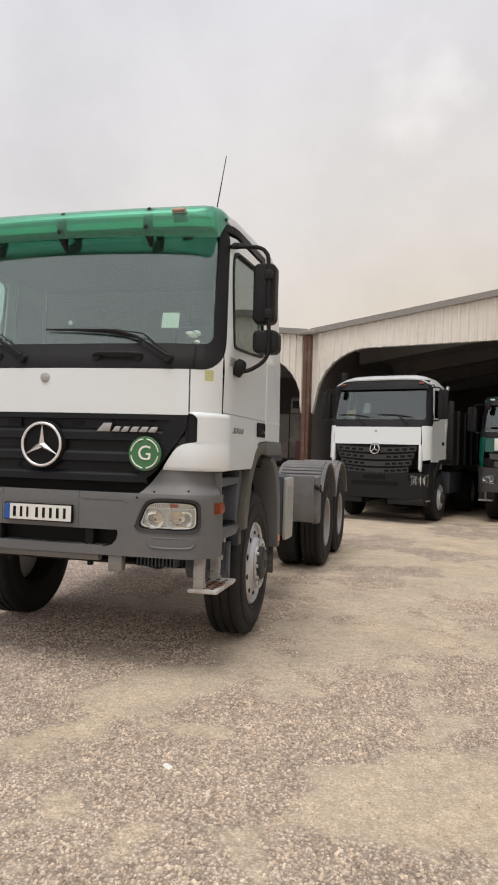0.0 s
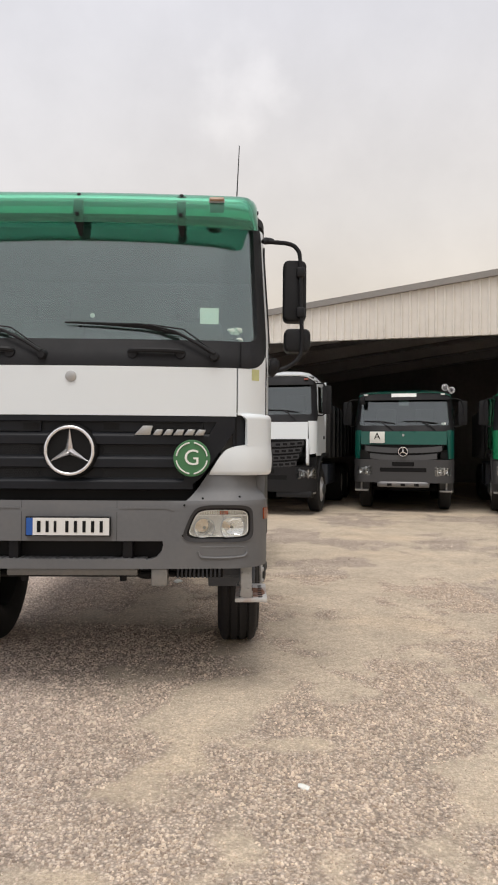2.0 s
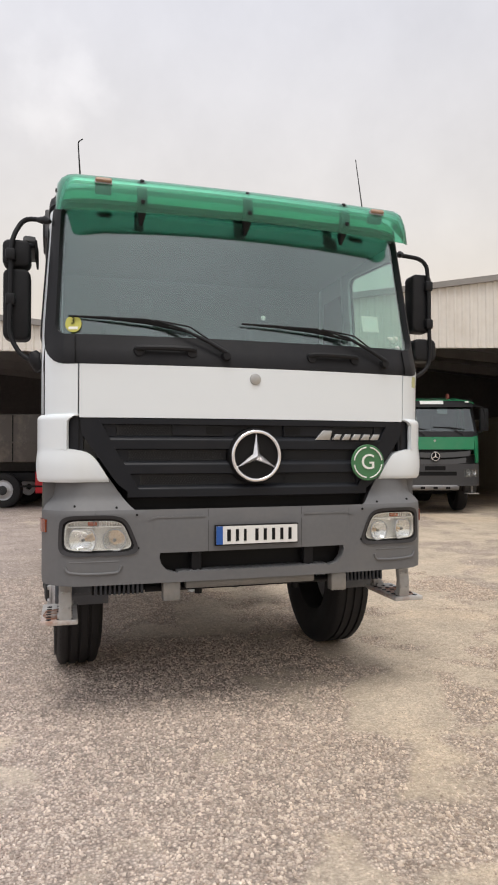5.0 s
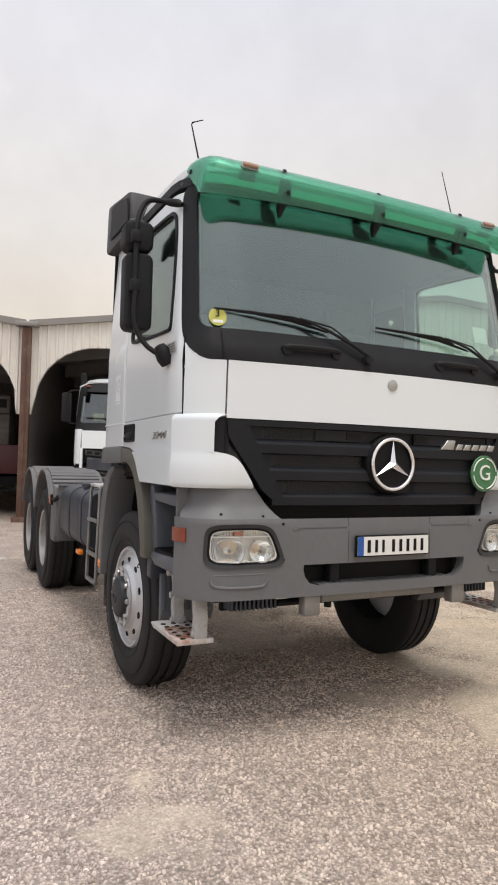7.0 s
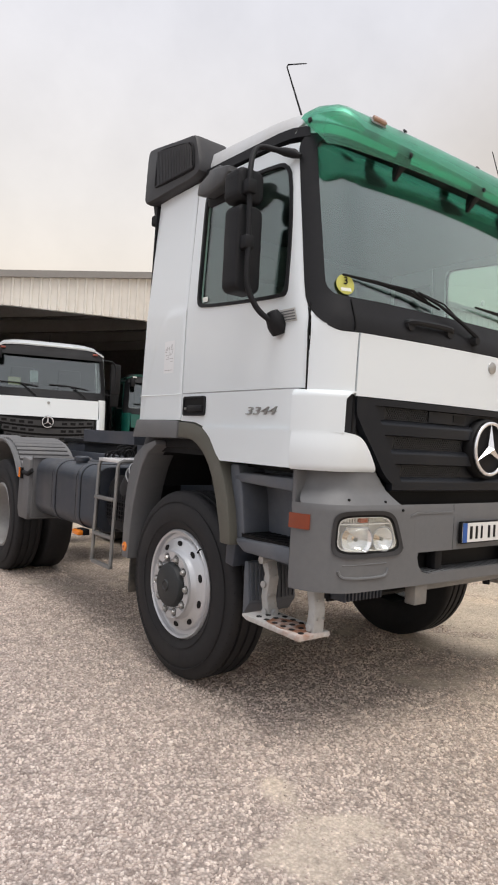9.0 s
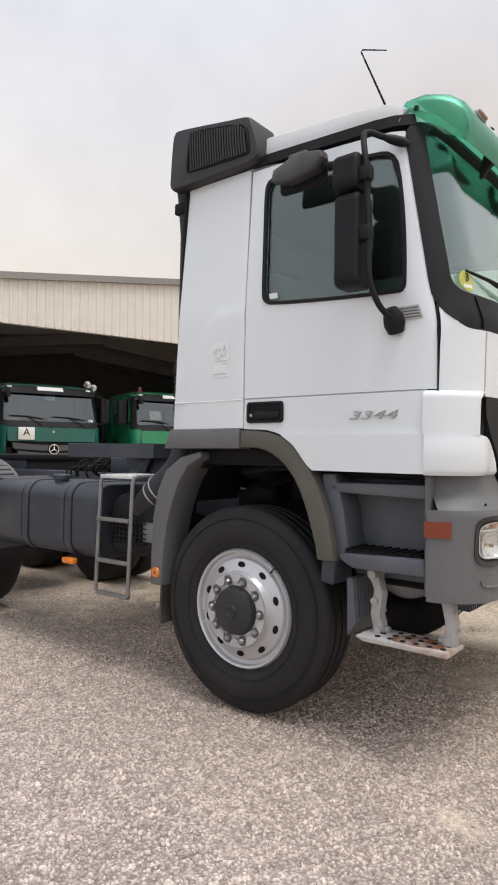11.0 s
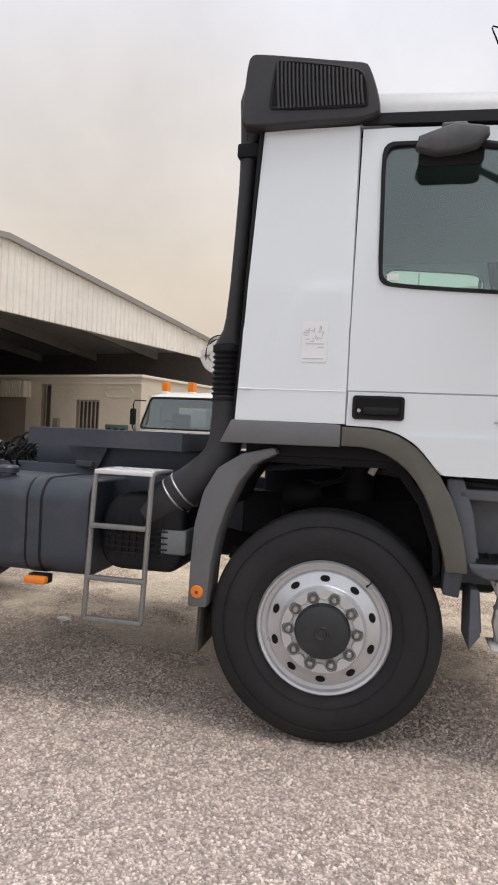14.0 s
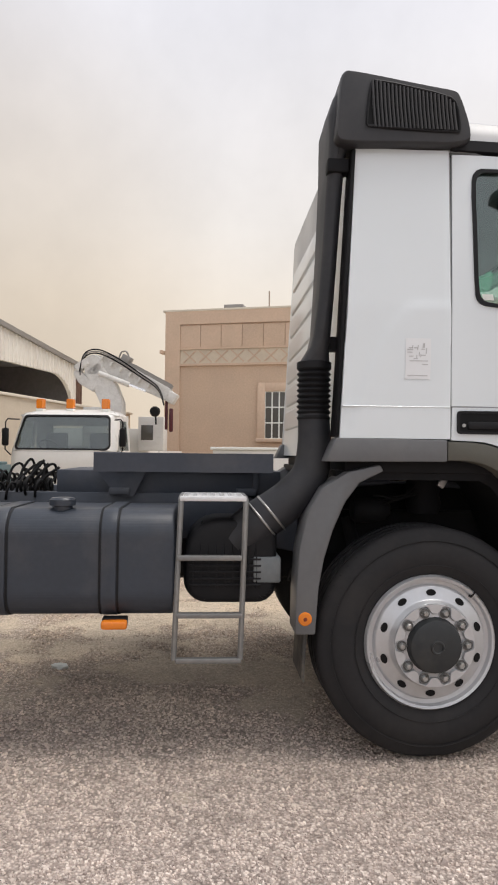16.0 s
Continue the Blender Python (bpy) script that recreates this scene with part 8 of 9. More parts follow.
for v0, v1 in ((0.25, 1.30), (2.4, 3.3)):
    pts_ = [(-0.012, v0, 2.55), (-0.012, v0 + 0.12, 2.68), (-0.012, v1 - 0.12, 2.68), (-0.012, v1, 2.55), (-0.012, v1 - 0.12, 2.42), (-0.012, v0 + 0.12, 2.42)]
    part("moulding", tube(pts_, 0.013, 6, closed=True), TRIMW, house)
awn = empty("awning")
awn.parent = house
for k in range(18):
    v = 4.35 + 0.155 * k
    part("slat", box(-0.25, -0.082, v, v + 0.08, 2.36, 2.86), TRIMW, awn, smooth=0)
part("awning_board", box(-0.08, 0.0, 4.3, 7.15, 2.36, 2.86), TRIMW, awn, smooth=0)
part("door_leaf", box(0.12, 0.17, 4.55, 6.95, 0.0, 2.36), BARS, house, smooth=0)
part("meter_box", box(-0.12, 0.0, 3.0, 3.22, 1.45, 1.75, 0.02), FLASH, house)

# pump cabinet beside it
pump = empty("pump_cabinet", YM @ Matrix.Translation((12.6, -2.3, 0)))
tagged(pump, "blue-grey pump cabinet with gauges standing on the gravel", "pump")
PUMPD = mat("dark_gauge_panel", (0.06, 0.085, 0.095), 0.5, var=0.1)
PUMPM = mat("blue_grey_cabinet_paint", (0.12, 0.20, 0.22), 0.5, var=0.1, dirt=(DUST, 3, 0.3))
part("body", box(-0.4, 0.4, -0.45, 0.45, 0.0, 1.20, 0.03), PUMPM, pump)
part("gauge_panel", box(-0.44, -0.39, -0.36, 0.36, 1.22, 1.62, 0.02), PUMPD, pump)
part("hood", box(-0.42, 0.2, -0.40, 0.40, 1.20, 1.27, 0.02), PUMPM, pump)
for k in range(3):
    part("gauge", turned(lathe([(0, -0.02), (0.07, -0.02), (0.08, 0.0), (0, 0.0)], 16), pose(-0.445, -0.22 + 0.22 * k, 1.46)), INK, pump)
part("exhaust", tube([(0.1, -0.2, 1.2), (0.1, -0.2, 1.66)], 0.04, 8), STEEL, pump)

# ---------------------------------------------------------------- white crane lorry
CRB = mat("weathered_boom_paint", (0.66, 0.65, 0.62), 0.5, var=0.12, scale=4.0, dirt=((0.28, 0.25, 0.21), 5.0, 0.4))
CRW = mat("crane_white_paint", (0.70, 0.69, 0.66), 0.35, var=0.04, coat=0.3, dirt=(DUST, 2, 0.15))
crane = empty("crane_lorry", Matrix.Translation((8.345, 5.33, 0)) @ pose(0, 0, 0, 0, 0, -98) @ Matrix.Scale(1.03, 4))
tagged(crane, "white crane lorry with orange roof beacons and folded boom", "truck")
K = Shape([(0.5, 1.02), (1.45, 1.02), (2.3, 0.93)], [(0.5, 0.05), (1.3, 0.0), (1.50, 0.03), (2.15, 0.34), (2.32, 0.55)])


ARC0_MAIN = ARC0
ARC0 = 0.72
cbk = empty("cab")
cbk.parent = crane
ks = K.side(0.42, 1.3)
part("front_panel", K.patch(lambda u, v: (-ks + 2 * ks * u, 0.55 + 0.92 * v), 30, 8, 0.0, 0.04), CRW, cbk)
o = frame_loop(1.14, 1.10, 1.475, 2.22, 0.10, 0.10)
i = frame_loop(0.90, 0.86, 1.51, 2.16, 0.10, 0.10)
part("windscreen_surround", K.ring(o, i, 3, 0.0, 0.04), CRW, cbk)
part("screen_seal", K.ring(frame_loop(0.91, 0.87, 1.50, 2.17, 0.10, 0.10), frame_loop(0.875, 0.835, 1.53, 2.14, 0.09, 0.09), 1, 0.006, 0.02), INK, cbk)
part("windscreen", K.pane(frame_loop(0.895, 0.855, 1.51, 2.16, 0.10, 0.10), -0.008, 0.006, 5), DIMGLASS, cbk)
for s in (-1, 1):
    dr = empty("door")
    dr.parent = cbk
    win = finer([(0.45, 1.50), (1.12, 1.50), (1.12, 2.08), (0.62, 2.08)], 3)
    out = finer([(0.38, 0.75), (1.25, 0.75), (1.25, 2.18), (0.52, 2.18)], 3)
    wa, wi = sidebox(K, s, out, win)
    part("door_panel", K.ring(wa, wi, 3, 0.006, 0.03), CRW, dr)
    part("door_window", K.pane([(K.side(y, q, s), q) for y, q in win], -0.004, 0.006, 2), DIMGLASS, dr)
    part("mirror", turned(box(-0.062, 0.062, -0.04, 0.04, -0.17, 0.17, 0.03), pose(s * 1.13, 0.22, 1.74)), INK, cbk)
    part("mirror_arm", tube([(s * 0.93, 0.38, 2.08), (s * 1.09, 0.22, 2.08), (s * 1.13, 0.22, 2.02), (s * 1.13, 0.22, 1.5), (s * 1.02, 0.22, 1.40)], 0.013, 6), INK, cbk)
    part("headlamp", K.patch(lambda u, v, s=s: (s * (0.62 + 0.22 * u), 0.78 + 0.16 * v), 3, 2, 0.01, 0.02), REFLECTOR, cbk)
    for y in (0.62, 4.0):
        wheel("wheel", s, (s * 0.88, y, 0.44), 0.44, 0.26, 0.25, crane, detail=False)
part("bumper", box(-1.0, 1.0, -0.06, 0.1, 0.40, 0.58, 0.03), GREYD, cbk)
part("grille_slot", K.patch(lambda u, v: (-0.55 + 1.1 * u, 1.02 + 0.08 * v), 8, 1, 0.004, 0.01), INK, cbk)
rf = bmesh.new()
grid = [[rf.verts.new((u / 6 * 0.95, 0.46 + 0.86 * v / 5, 2.17 + 0.13 * (1 - abs(u / 6) ** 5) ** 0.5 * (0.4 + 0.6 * min(1, v / 2)))) for u in range(-6, 7)] for v in range(6)]
for a, b in zip(grid, grid[1:]):
    for k in range(12):
        rf.faces.new((a[k], a[k + 1], b[k + 1], b[k]))
bmesh.ops.recalc_face_normals(rf, faces=rf.faces)
bmesh.ops.solidify(rf, geom=rf.faces[:], thickness=0.03)
part("roof", rf, CRW, cbk)
part("back_wall", wall_with([(0.35, 1.55, 1.6, 2.0)], 1.9, 2.2, 0.04, 1), CRW, cbk, smooth=0).matrix_local = pose(-0.95, 1.30, 0, 0, 0, 0) @ pose(0, 0, 0, 0, 0, -90)
part("dashboard", box(-0.9, 0.9, 0.2, 0.45, 1.2, 1.48, 0.03), LINING, cbk)
part("steering_wheel", turned(tube([(0.19 * math.cos(t), 0.19 * math.sin(t), 0) for t in (2 * math.pi * k / 20 for k in range(20))], 0.014, 6, closed=True), pose(-0.42, 0.58, 1.58, -35, 0, 0)), INK, cbk)
for x in (-0.45, 0.45):
    part("seat", box(x - 0.22, x + 0.22, 1.02, 1.16, 1.2, 1.85, 0.05), SEATM, cbk)
for k, x in enumerate((-0.64, -0.04, 0.66)):
    b_ = empty("beacon")
    b_.parent = crane
    part("lens", prism(rounded(x - 0.068, x + 0.068, 2.31, 2.50, 0.02, 3), "y", 0.62, 0.78, 0.015), ORANGE, b_, "orange beacon lens")
    part("base", box(x - 0.07, x + 0.07, 0.62, 0.78, 2.24, 2.305, 0.008), OFFWHITE, b_)
ARC0 = ARC0_MAIN
bd = empty("cargo_bed")
bd.parent = crane
part("bed_floor", box(-1.1, 1.1, 2.5, 6.6, 0.95, 1.08, 0.01), CRW, bd)
for s in (-1, 1):
    part("drop_side", box(s * 1.07, s * 1.12, 2.5, 6.6, 1.08, 1.52, 0.01), CRW, bd)
    part("frame_rail", box(s * 0.32, s * 0.40, 0.4, 6.5, 0.65, 0.88), DARK, crane)
part("bed_head", box(-1.1, 1.1, 2.45, 2.52, 1.0, 2.0, 0.01), CRW, bd)
bm_ = empty("crane_boom")
bm_.parent = crane
bm_.matrix_local = pose(0.13, 0, -0.04)
part("column", prism(rounded(-0.26, 0.26, -0.24, 0.24, 0.08, 3), "z", 0.9, 2.45, 0.02), CRB, bm_).matrix_local = pose(0.0, 1.85, 0)


def beam(pts, w_, h_, bm=None):
    """A box beam bent along points in the plane y = const, (x, z) with its own height at each."""
    bm = bm or bmesh.new()
    rings = []
    for k, (x, z_, h) in enumerate(pts):
        a = pts[max(k - 1, 0)]
        b = pts[min(k + 1, len(pts) - 1)]
        d = Vector((b[0] - a[0], 0, b[1] - a[1])).normalized()
        n = Vector((-d.z, 0, d.x))
        c = Vector((x, 0, z_))
        rings.append([bm.verts.new(c + n * e * h / 2 + Vector((0, f * w_ / 2, 0))) for e, f in ((-1, -1), (1, -1), (1, 1), (-1, 1))])
    for a, b in zip(rings, rings[1:]):
        for k in range(4):
            j = (k + 1) % 4
            bm.faces.new((a[k], a[j], b[j], b[k]))
    bm.faces.new(rings[0]), bm.faces.new(rings[-1][::-1])
    bmesh.ops.recalc_face_normals(bm, faces=bm.faces)
    bmesh.ops.bevel(bm, geom=bm.edges[:], offset=0.02, segments=2, affect="EDGES")
    return bm


part("inner_boom", beam([(0.40, 2.1, 0.42), (0.38, 2.52, 0.46), (0.24, 2.84, 0.46), (0.06, 3.10, 0.42), (-0.08, 3.30, 0.36)], 0.3, 0.3), CRB, bm_).matrix_local = pose(0, 1.75, 0)
part("knuckle", turned(lathe([(0, -0.2), (0.2, -0.2), (0.22, -0.15), (0.22, 0.15), (0.2, 0.2), (0, 0.2)], 20), pose(-0.04, 1.8, 3.34, 0, 0, 90)), CRB, bm_)
part("knuckle_link", beam([(-0.40, 3.22, 0.14), (-0.26, 3.02, 0.2), (0.02, 2.84, 0.16)], 0.22, 0.2), CRB, bm_).matrix_local = pose(0, 1.70, 0)
part("knuckle_arm", beam([(-0.40, 3.24, 0.16), (-0.15, 3.42, 0.18)], 0.18, 0.2), CRB, bm_).matrix_local = pose(0, 1.66, 0)
part("outer_boom", beam([(-0.10, 3.42, 0.30), (0.30, 3.34, 0.36), (0.85, 3.07, 0.34), (1.56, 2.72, 0.27)], 0.26, 0.3), CRB, bm_).matrix_local = pose(0, 1.80, 0)
part("extension", beam([(0.22, 3.56, 0.12), (0.85, 3.28, 0.13), (1.62, 2.88, 0.12)], 0.16, 0.3), FLASH, bm_).matrix_local = pose(0, 1.80, 0)
for k, dz in enumerate((0.06, 0.10, 0.14)):
    pts_ = [(-0.30, 1.60 - 0.02 * k, 3.05 + dz), (-0.22, 1.6, 3.42 + dz), (0.05, 1.6, 3.52 + dz), (0.45, 1.6, 3.36 + dz), (0.95, 1.62, 3.06 + dz * 0.8), (1.35, 1.62, 2.80 + dz * 0.5), (1.48, 1.64, 2.50)]
    part("hose", tube(curve(pts_, 5), 0.016, 6), FLASH if k == 1 else DARK, bm_)
for k in range(6):
    x = 0.15 + 0.2 * k
    part("hose_clip", turned(box(-0.02, 0.02, -0.06, 0.06, -0.05, 0.05, 0.006), pose(x, 1.64, 3.52 - 0.56 * (x - 0.05) / 1.0, 0, 28, 0)), CRB, bm_)
part("ram", tube([(0.10, 1.60, 3.16), (0.75, 1.60, 2.92)], 0.055, 10), CRB, bm_)
part("ram_rod", tube([(0.75, 1.60, 2.92), (1.1, 1.60, 2.79)], 0.03, 8), CHROME, bm_)
part("valve_block", turned(box(-0.10, 0.10, -0.12, 0.12, -0.10, 0.12, 0.02), pose(0.62, 1.8, 3.44, 0, 26, 0)), FLASH, bm_)
part("valve_loop", tube(curve([(0.5, 1.7, 3.5), (0.55, 1.7, 3.62), (0.66, 1.7, 3.62), (0.72, 1.7, 3.48)], 5), 0.018, 6), FLASH, bm_)
part("boom_tip", turned(box(-0.10, 0.12, -0.12, 0.12, -0.12, 0.12, 0.03), pose(1.60, 1.8, 2.68, 0, 32, 0)), CRB, bm_)
part("hook_block", box(1.56, 1.64, 1.76, 1.86, 1.95, 2.45, 0.03), CRIM, bm_, "red hook block")
part("hook_cylinder", tube([(1.50, 1.80, 2.60), (1.50, 1.80, 2.0)], 0.03, 10), CRIM, bm_)
part("work_lamp", turned(lathe([(0, 0.06), (0.08, 0.05), (0.11, 0.0), (0.11, -0.02), (0, -0.02)], 16), pose(1.32, 1.5, 2.36, 0, 0, -90)), INK, bm_)
part("lamp_stalk", tube([(1.32, 1.55, 2.36), (1.32, 1.62, 2.1)], 0.02, 6), INK, bm_)
part("tool_locker", box(0.85, 1.40, 2.0, 2.45, 1.55, 2.28, 0.02), CRW, bm_)
part("locker_window", box(0.92, 1.18, 1.985, 2.0, 1.78, 2.1, 0.005), WGLASS, bm_)

# ---------------------------------------------------------------- stone-faced house beyond
far = empty("stone_house", Matrix.Translation((19.0, 4.0, 0)) @ YARD)
tagged(far, "two-storey tan stone-faced house with a diamond frieze", "house")
# its face lies in local x = 0, running along -y; heights from the ground
H = 6.50
part("wall", box(0.0, 9.0, -13.0, 0.0, -0.1, H, 0.0), STONE2, far, smooth=0)
part("parapet_cap", box(-0.08, 9.08, -13.1, 0.10, H, H + 0.07, 0.01), TRIMW, far)
rng = random.Random(3)
zj = H - 2.12
part("left_pier", box(-0.07, 0.0, -0.55, 0.0, -0.1, H), STONE, far, smooth=0)
part("top_band", box(-0.07, 0.0, -13.0, -0.55, H - 0.46, H), STONE, far, smooth=0)
part("frieze_rail", box(-0.09, 0.0, -13.0, -0.55, H - 1.35, H - 1.28), STONE, far, smooth=0)
part("frieze_rail", box(-0.09, 0.0, -13.0, -0.55, H - 1.92, H - 1.85), STONE, far, smooth=0)
part("frieze_panel", box(-0.03, 0.0, -13.0, -0.55, H - 1.85, H - 1.35), STUCCO, far, smooth=0)
for k in range(20):
    y = -0.90 - 0.58 * k
    for d in (1, -1):
        part("lattice_bar", turned(box(-0.03, 0.0, -0.30, 0.30, -0.022, 0.022), pose(-0.03, y, H - 1.60, 0, 0, 0) @ pose(0, 0, 0, d * 42, 0, 0)), STONE, far, smooth=0)
for k in range(16):
    w_ = 0.75
    part("top_stone", box(-0.035, 0.0, -0.55 - w_ * (k + 1) + 0.02, -0.55 - w_ * k, H - 1.27, H - 0.50, 0.006), STONE if rng.random() < 0.6 else STONE2, far, smooth=0)
WIN0, WIN1, WZ0, WZ1 = -5.1, -3.62, H - 4.45, H - 2.85
for c in range(11):
    z1_ = zj + 0.06 - 0.41 * c
    z0_ = max(-0.1, z1_ - 0.392)
    y = -0.57
    while y > -12.9:
        w_ = 2.2 + 2.0 * rng.random()
        y0_ = max(-13.0, y - w_ + 0.03)
        if not (y0_ < WIN1 + 0.3 and y > WIN0 - 0.3 and z1_ > WZ0 - 0.2 and z0_ < WZ1 + 0.4):
            part("stone", box(-0.03, 0.0, y0_, y, z0_, z1_, 0.006), STONE if rng.random() < 0.7 else STONE2, far, smooth=0)
        y -= w_
wf = empty("window")
wf.parent = far
part("pane", box(-0.025, -0.01, WIN0, WIN1, WZ0, WZ1), WGLASS, wf, smooth=0)
part("surround", box(-0.10, 0.0, WIN1, WIN1 + 0.26, WZ0 - 0.1, WZ1 + 0.30, 0.01), STONE, wf)
part("surround", box(-0.10, 0.0, WIN0 - 0.26, WIN0, WZ0 - 0.1, WZ1 + 0.30, 0.01), STONE, wf)
part("lintel", box(-0.10, 0.0, WIN0, WIN1, WZ1, WZ1 + 0.30, 0.01), STONE, wf)
part("sill", box(-0.14, 0.0, WIN0 - 0.3, WIN1 + 0.3, WZ0 - 0.12, WZ0, 0.01), STONE, wf)
for k in range(7):
    y = WIN0 + (WIN1 - WIN0) * k / 6
    part("bar", box(-0.06, -0.03, y - 0.02, y + 0.02, WZ0, WZ1), OFFWHITE, wf, smooth=0)
for k in range(4):
    z_ = WZ0 + (WZ1 - WZ0) * k / 3
    part("bar", box(-0.055, -0.03, WIN0, WIN1, z_ - 0.02, z_ + 0.02), OFFWHITE, wf, smooth=0)
part("roof_unit", box(0.4, 1.1, -2.7, -2.0, H + 0.07, H + 0.30, 0.02), FLASH, far)
part("roof_pole", tube([(0.6, -3.6, H), (0.6, -3.6, H + 0.75)], 0.025, 6), BARS, far)
part("wall_spout", box(-0.3, 0.0, 0.02, 0.12, H - 1.5, H - 1.38), STONE, far, smooth=0)

# white cabin and low wall at its foot
cabn = empty("site_cabin", Matrix.Translation((14.2, 2.35, 0)) @ YARD)
tagged(cabn, "low white site cabin with a dark vent", "cabin")
part("shell", box(0.0, 2.2, -4.2, 0.0, 0.0, 1.62, 0.03), CRW, cabn)
part("lid", box(-0.06, 2.26, -4.26, 0.06, 1.62, 1.70, 0.02), OFFWHITE, cabn)
part("vent", box(-0.02, 0.0, -1.0, -0.45, 1.40, 1.52, 0.004), WGLASS, cabn)
part("vent", box(-0.02, 0.0, -1.1, -0.35, 0.75, 1.2, 0.004), WGLASS, cabn)
bw = link("wall_yard", box(0.0, 0.2, -14.0, 2.9, -0.1, 1.35, 0.0), STUCCO, smooth=0)
bw.matrix_world = Matrix.Translation((16.6, 4.0, 0)) @ YARD
tagged(bw, "low cream yard wall", "wall", kind="structure")
# plain boundary wall on the open sides of the yard
for tag, m_, L in (("south", pose(0, -34, 0), 60), ("west", pose(-36, 0, 0, 0, 0, 90), 60)):
    pb = link("wall_boundary_" + tag, box(-L / 2, L / 2, -0.1, 0.1, -0.1, 2.6, 0.02), STUCCO)
    pb.matrix_world = m_
    tagged(pb, "plain rendered boundary wall of the yard", "wall", kind="structure")

# ---------------------------------------------------------------- loose gravel and litter
PEB = bpy.data.materials.new("loose_gravel")
PEB.use_nodes = True
pn, pl_ = PEB.node_tree.nodes, PEB.node_tree.links
p_b = pn["Principled BSDF"]
p_b.inputs["Roughness"].default_value = 0.9
p_g = pn.new("ShaderNodeNewGeometry")
p_r = pn.new("ShaderNodeValToRGB")
p_r.color_ramp.elements[0].color = (0.34, 0.281, 0.254, 1)
p_r.color_ramp.elements[1].color = (0.76, 0.672, 0.615, 1)
p_e = p_r.color_ramp.elements.new(0.55)
p_e.color = (0.585, 0.498, 0.448, 1)
pl_.new(p_g.outputs["Random Per Island"], p_r.inputs[0])
p_co, p_sx, p_mx = pn.new("ShaderNodeTexCoord"), pn.new("ShaderNodeSeparateXYZ"), pn.new("ShaderNodeMix")
p_cx = pn.new("ShaderNodeMapRange")
p_cx.inputs["From Min"].default_value, p_cx.inputs["From Max"].default_value = -2.4, 0.8
p_mx.data_type, p_mx.blend_type = "RGBA", "MULTIPLY"
p_mx.inputs[7].default_value = (1.0, 0.955, 0.83, 1)
pl_.new(p_co.outputs["Object"], p_sx.inputs[0]), pl_.new(p_sx.outputs["X"], p_cx.inputs["Value"])
pl_.new(p_cx.outputs["Result"], p_mx.inputs[0]), pl_.new(p_r.outputs[0], p_mx.inputs[6])
# lighter and darker clumps a hand's width across
p_no, p_nr, p_cl = pn.new("ShaderNodeTexNoise"), pn.new("ShaderNodeMapRange"), pn.new("ShaderNodeMix")
p_no.inputs["Scale"].default_value, p_no.inputs["Detail"].default_value = 9.0, 5.0
p_nr.inputs["From Min"].default_value, p_nr.inputs["From Max"].default_value = 0.33, 0.67
p_nr.inputs["To Min"].default_value, p_nr.inputs["To Max"].default_value = 0.80, 1.16
p_cl.data_type, p_cl.blend_type = "RGBA", "MULTIPLY"
p_cl.inputs[0].default_value = 1.0
pl_.new(p_co.outputs["Object"], p_no.inputs["Vector"]), pl_.new(p_no.outputs["Fac"], p_nr.inputs["Value"])
pl_.new(p_mx.outputs[2], p_cl.inputs[6]), pl_.new(p_nr.outputs["Result"], p_cl.inputs[7])
pl_.new(p_cl.outputs[2], p_b.inputs["Base Color"])

rs = np.random.RandomState(4)


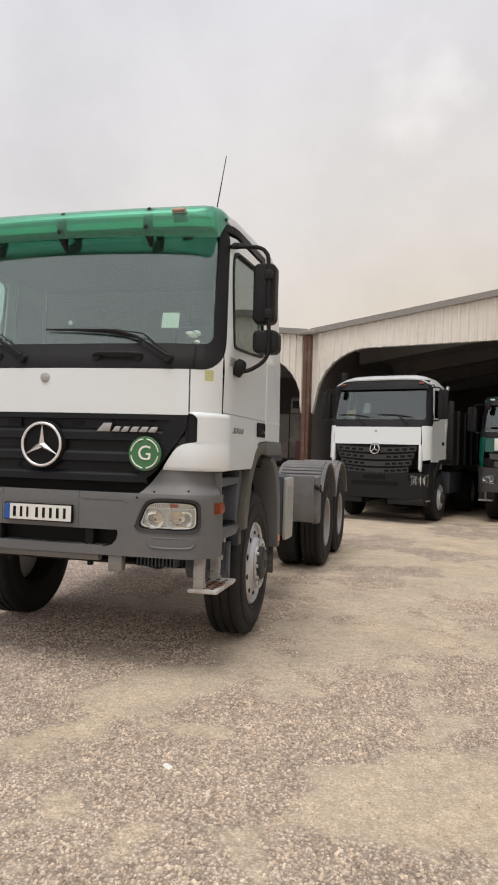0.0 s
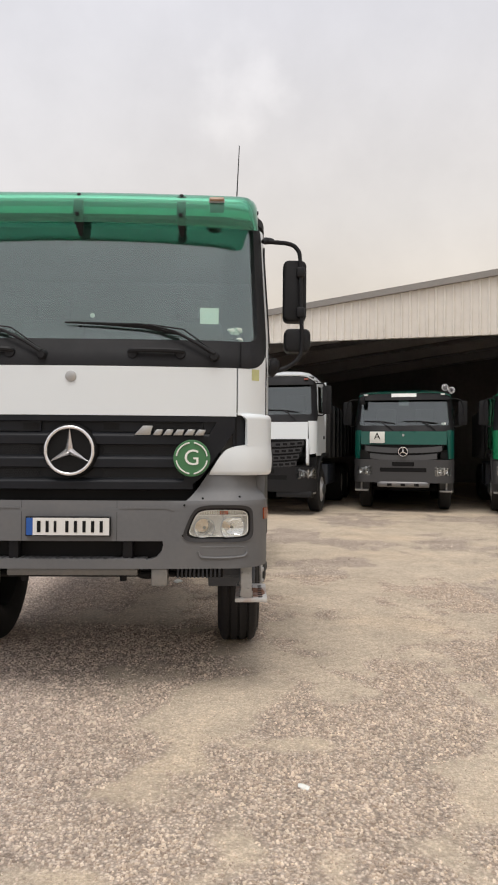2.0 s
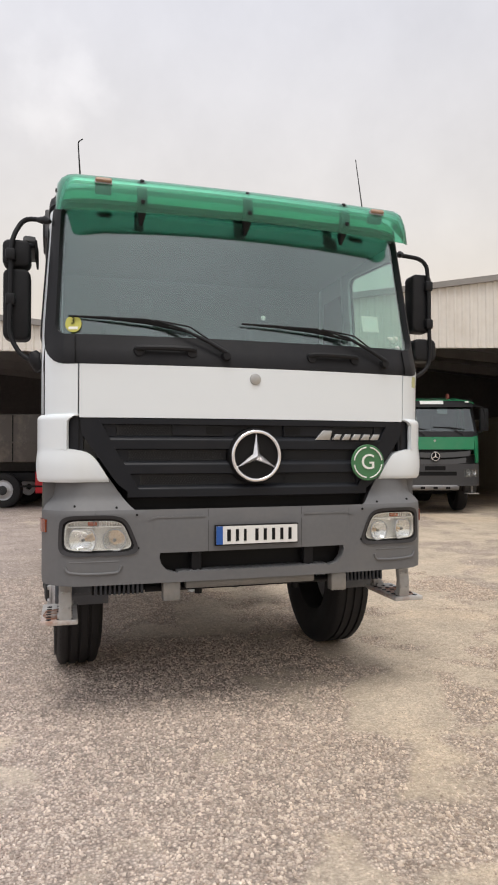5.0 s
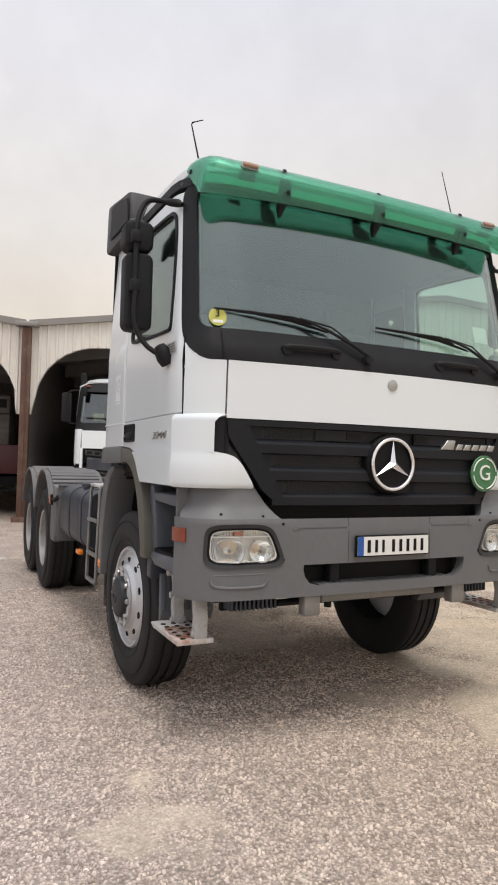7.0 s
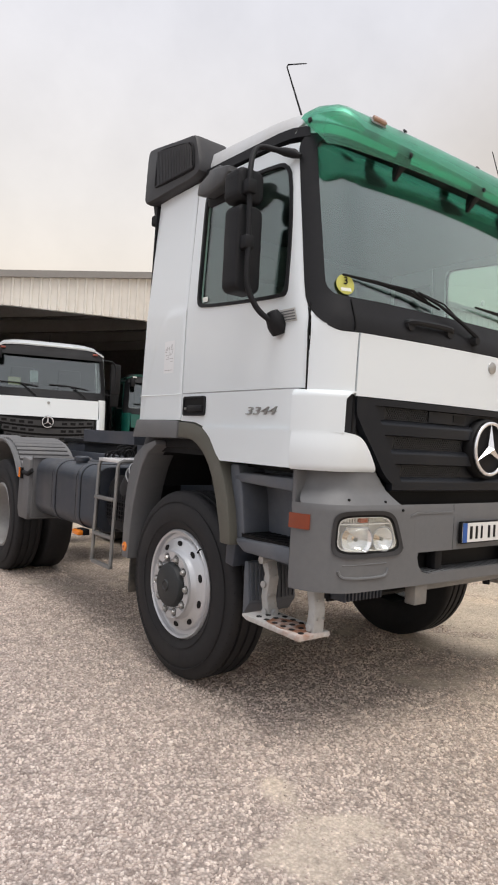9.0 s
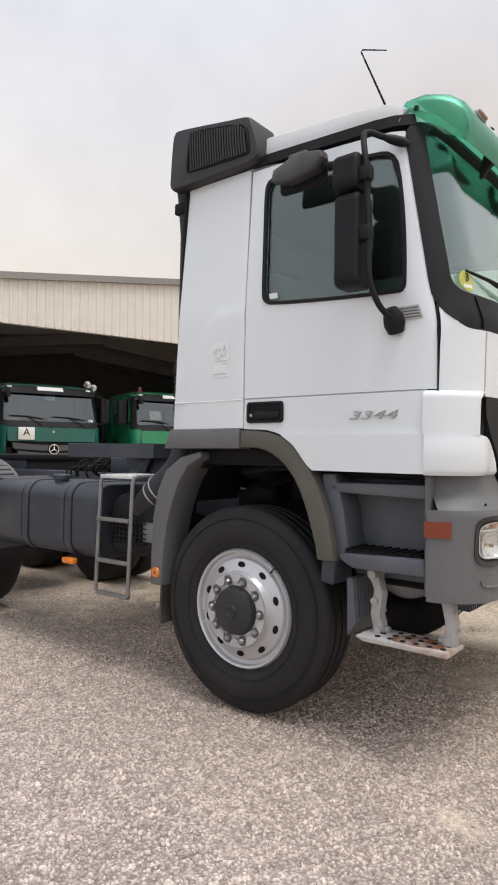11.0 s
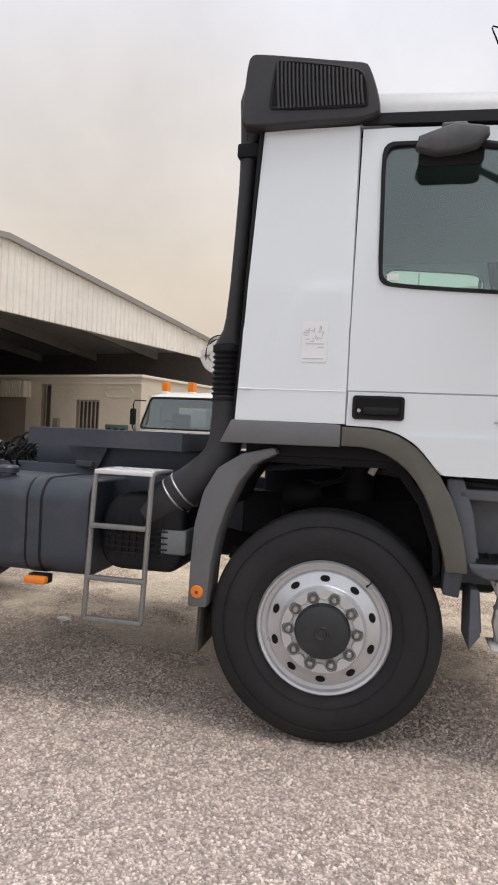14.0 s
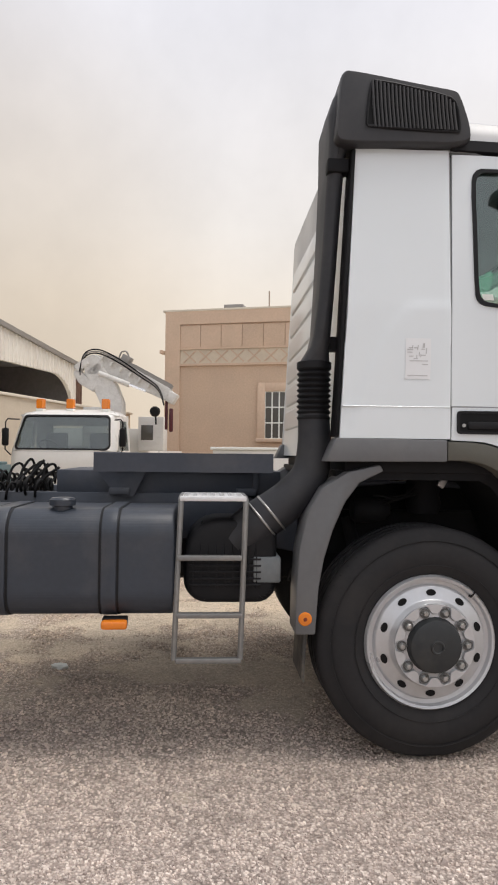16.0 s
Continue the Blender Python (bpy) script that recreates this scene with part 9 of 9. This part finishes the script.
def scatter(count, x0, x1, y0, y1, small, large, sparse):
    """Low four-sided stones, thinned out by patches; sparse is the share that stays on the sandy side."""
    gx, gy = rs.uniform(x0, x1, count), rs.uniform(y0, y1, count)
    patch = np.array([sandy(x, y) for x, y in zip(gx, gy)])
    want = 1.0 - np.clip((patch - 0.18) / 0.5, 0, 1) * (1 - sparse)
    keep = rs.rand(count) < want
    gx, gy = gx[keep], gy[keep]
    n = len(gx)
    gz = np.array([ground_height(x, y) for x, y in zip(gx, gy)])
    size = (small + (large - small) * rs.rand(n) ** 1.6) * (1 - 0.45 * patch[keep])
    ang = rs.rand(n, 1) * 6.283 + np.arange(4)[None] * (6.283 / 4) + rs.uniform(-0.45, 0.45, (n, 4))
    rad = size[:, None] * rs.uniform(0.7, 1.25, (n, 4))
    v = np.zeros((n, 8, 3))
    v[:, :4, 0], v[:, :4, 1] = gx[:, None] + rad * np.cos(ang), gy[:, None] + rad * np.sin(ang)
    v[:, :4, 2] = (gz - 0.003)[:, None]
    lean = rs.uniform(-0.25, 0.25, (n, 2)) * size[:, None]
    v[:, 4:, 0] = gx[:, None] + lean[:, :1] + rad * 0.62 * np.cos(ang)
    v[:, 4:, 1] = gy[:, None] + lean[:, 1:] + rad * 0.62 * np.sin(ang)
    v[:, 4:, 2] = gz[:, None] + size[:, None] * rs.uniform(0.38, 0.78, (n, 4))
    one = np.array([(0, 1, 5, 4), (1, 2, 6, 5), (2, 3, 7, 6), (3, 0, 4, 7)])
    quads = (np.arange(n)[:, None, None] * 8 + one[None]).reshape(-1, 4)
    caps = np.arange(n)[:, None] * 8 + np.arange(4, 8)[None]
    return v.reshape(-1, 3), quads, caps


sets = [scatter(105000, -4.2, -0.6, -4.0, 5.0, 0.0058, 0.0125, 0.3), scatter(100000, -0.6, 3.6, -3.6, 4.0, 0.0058, 0.0135, 0.2),
        scatter(1400, -5.0, 5.0, -4.4, 6.5, 0.013, 0.022, 0.25)]
verts, faces, base = [], [], 0
for v_, q_, c_ in sets:
    verts.extend(v_.tolist())
    faces.extend((q_ + base).tolist()), faces.extend((c_ + base).tolist())
    base += len(v_)
pm = bpy.data.meshes.new("loose_gravel")
pm.from_pydata(verts, [], faces)
pm.materials.append(PEB)
peb = new("loose_gravel", pm)
tagged(peb, "loose pale crushed stones lying on the yard", "gravel", kind="stuff")


def litter(x, y, size, label, seed):
    r_ = random.Random(seed)
    bm = bmesh.new()
    bmesh.ops.create_icosphere(bm, subdivisions=2, radius=1)
    for v in bm.verts:
        k = 0.7 + 0.6 * r_.random()
        v.co = Vector((v.co.x * size * k, v.co.y * size * 0.6 * k, v.co.z * size * 0.3 * k))
    ob = link("litter", bm, OFFWHITE, smooth=0)
    ob.matrix_world = pose(x, y, ground_height(x, y) + size * 0.12, 0, 0, r_.random() * 180)
    tagged(ob, label, "litter")
    return ob


litter(0.34, 3.55, 0.07, "pale stone lying under the truck frame", 2)
litter(1.32, -0.957, 0.032, "crumpled white paper scrap on the gravel", 7)
litter(-1.3, 7.4, 0.05, "flat white scrap on the gravel", 9)

for ob in scene.objects:
    if ob.type == "MESH" and ob.data.materials and ob.data.materials[0] in (GLASS, SIDEGLASS, DIMGLASS, LENS):
        ob.visible_shadow = False
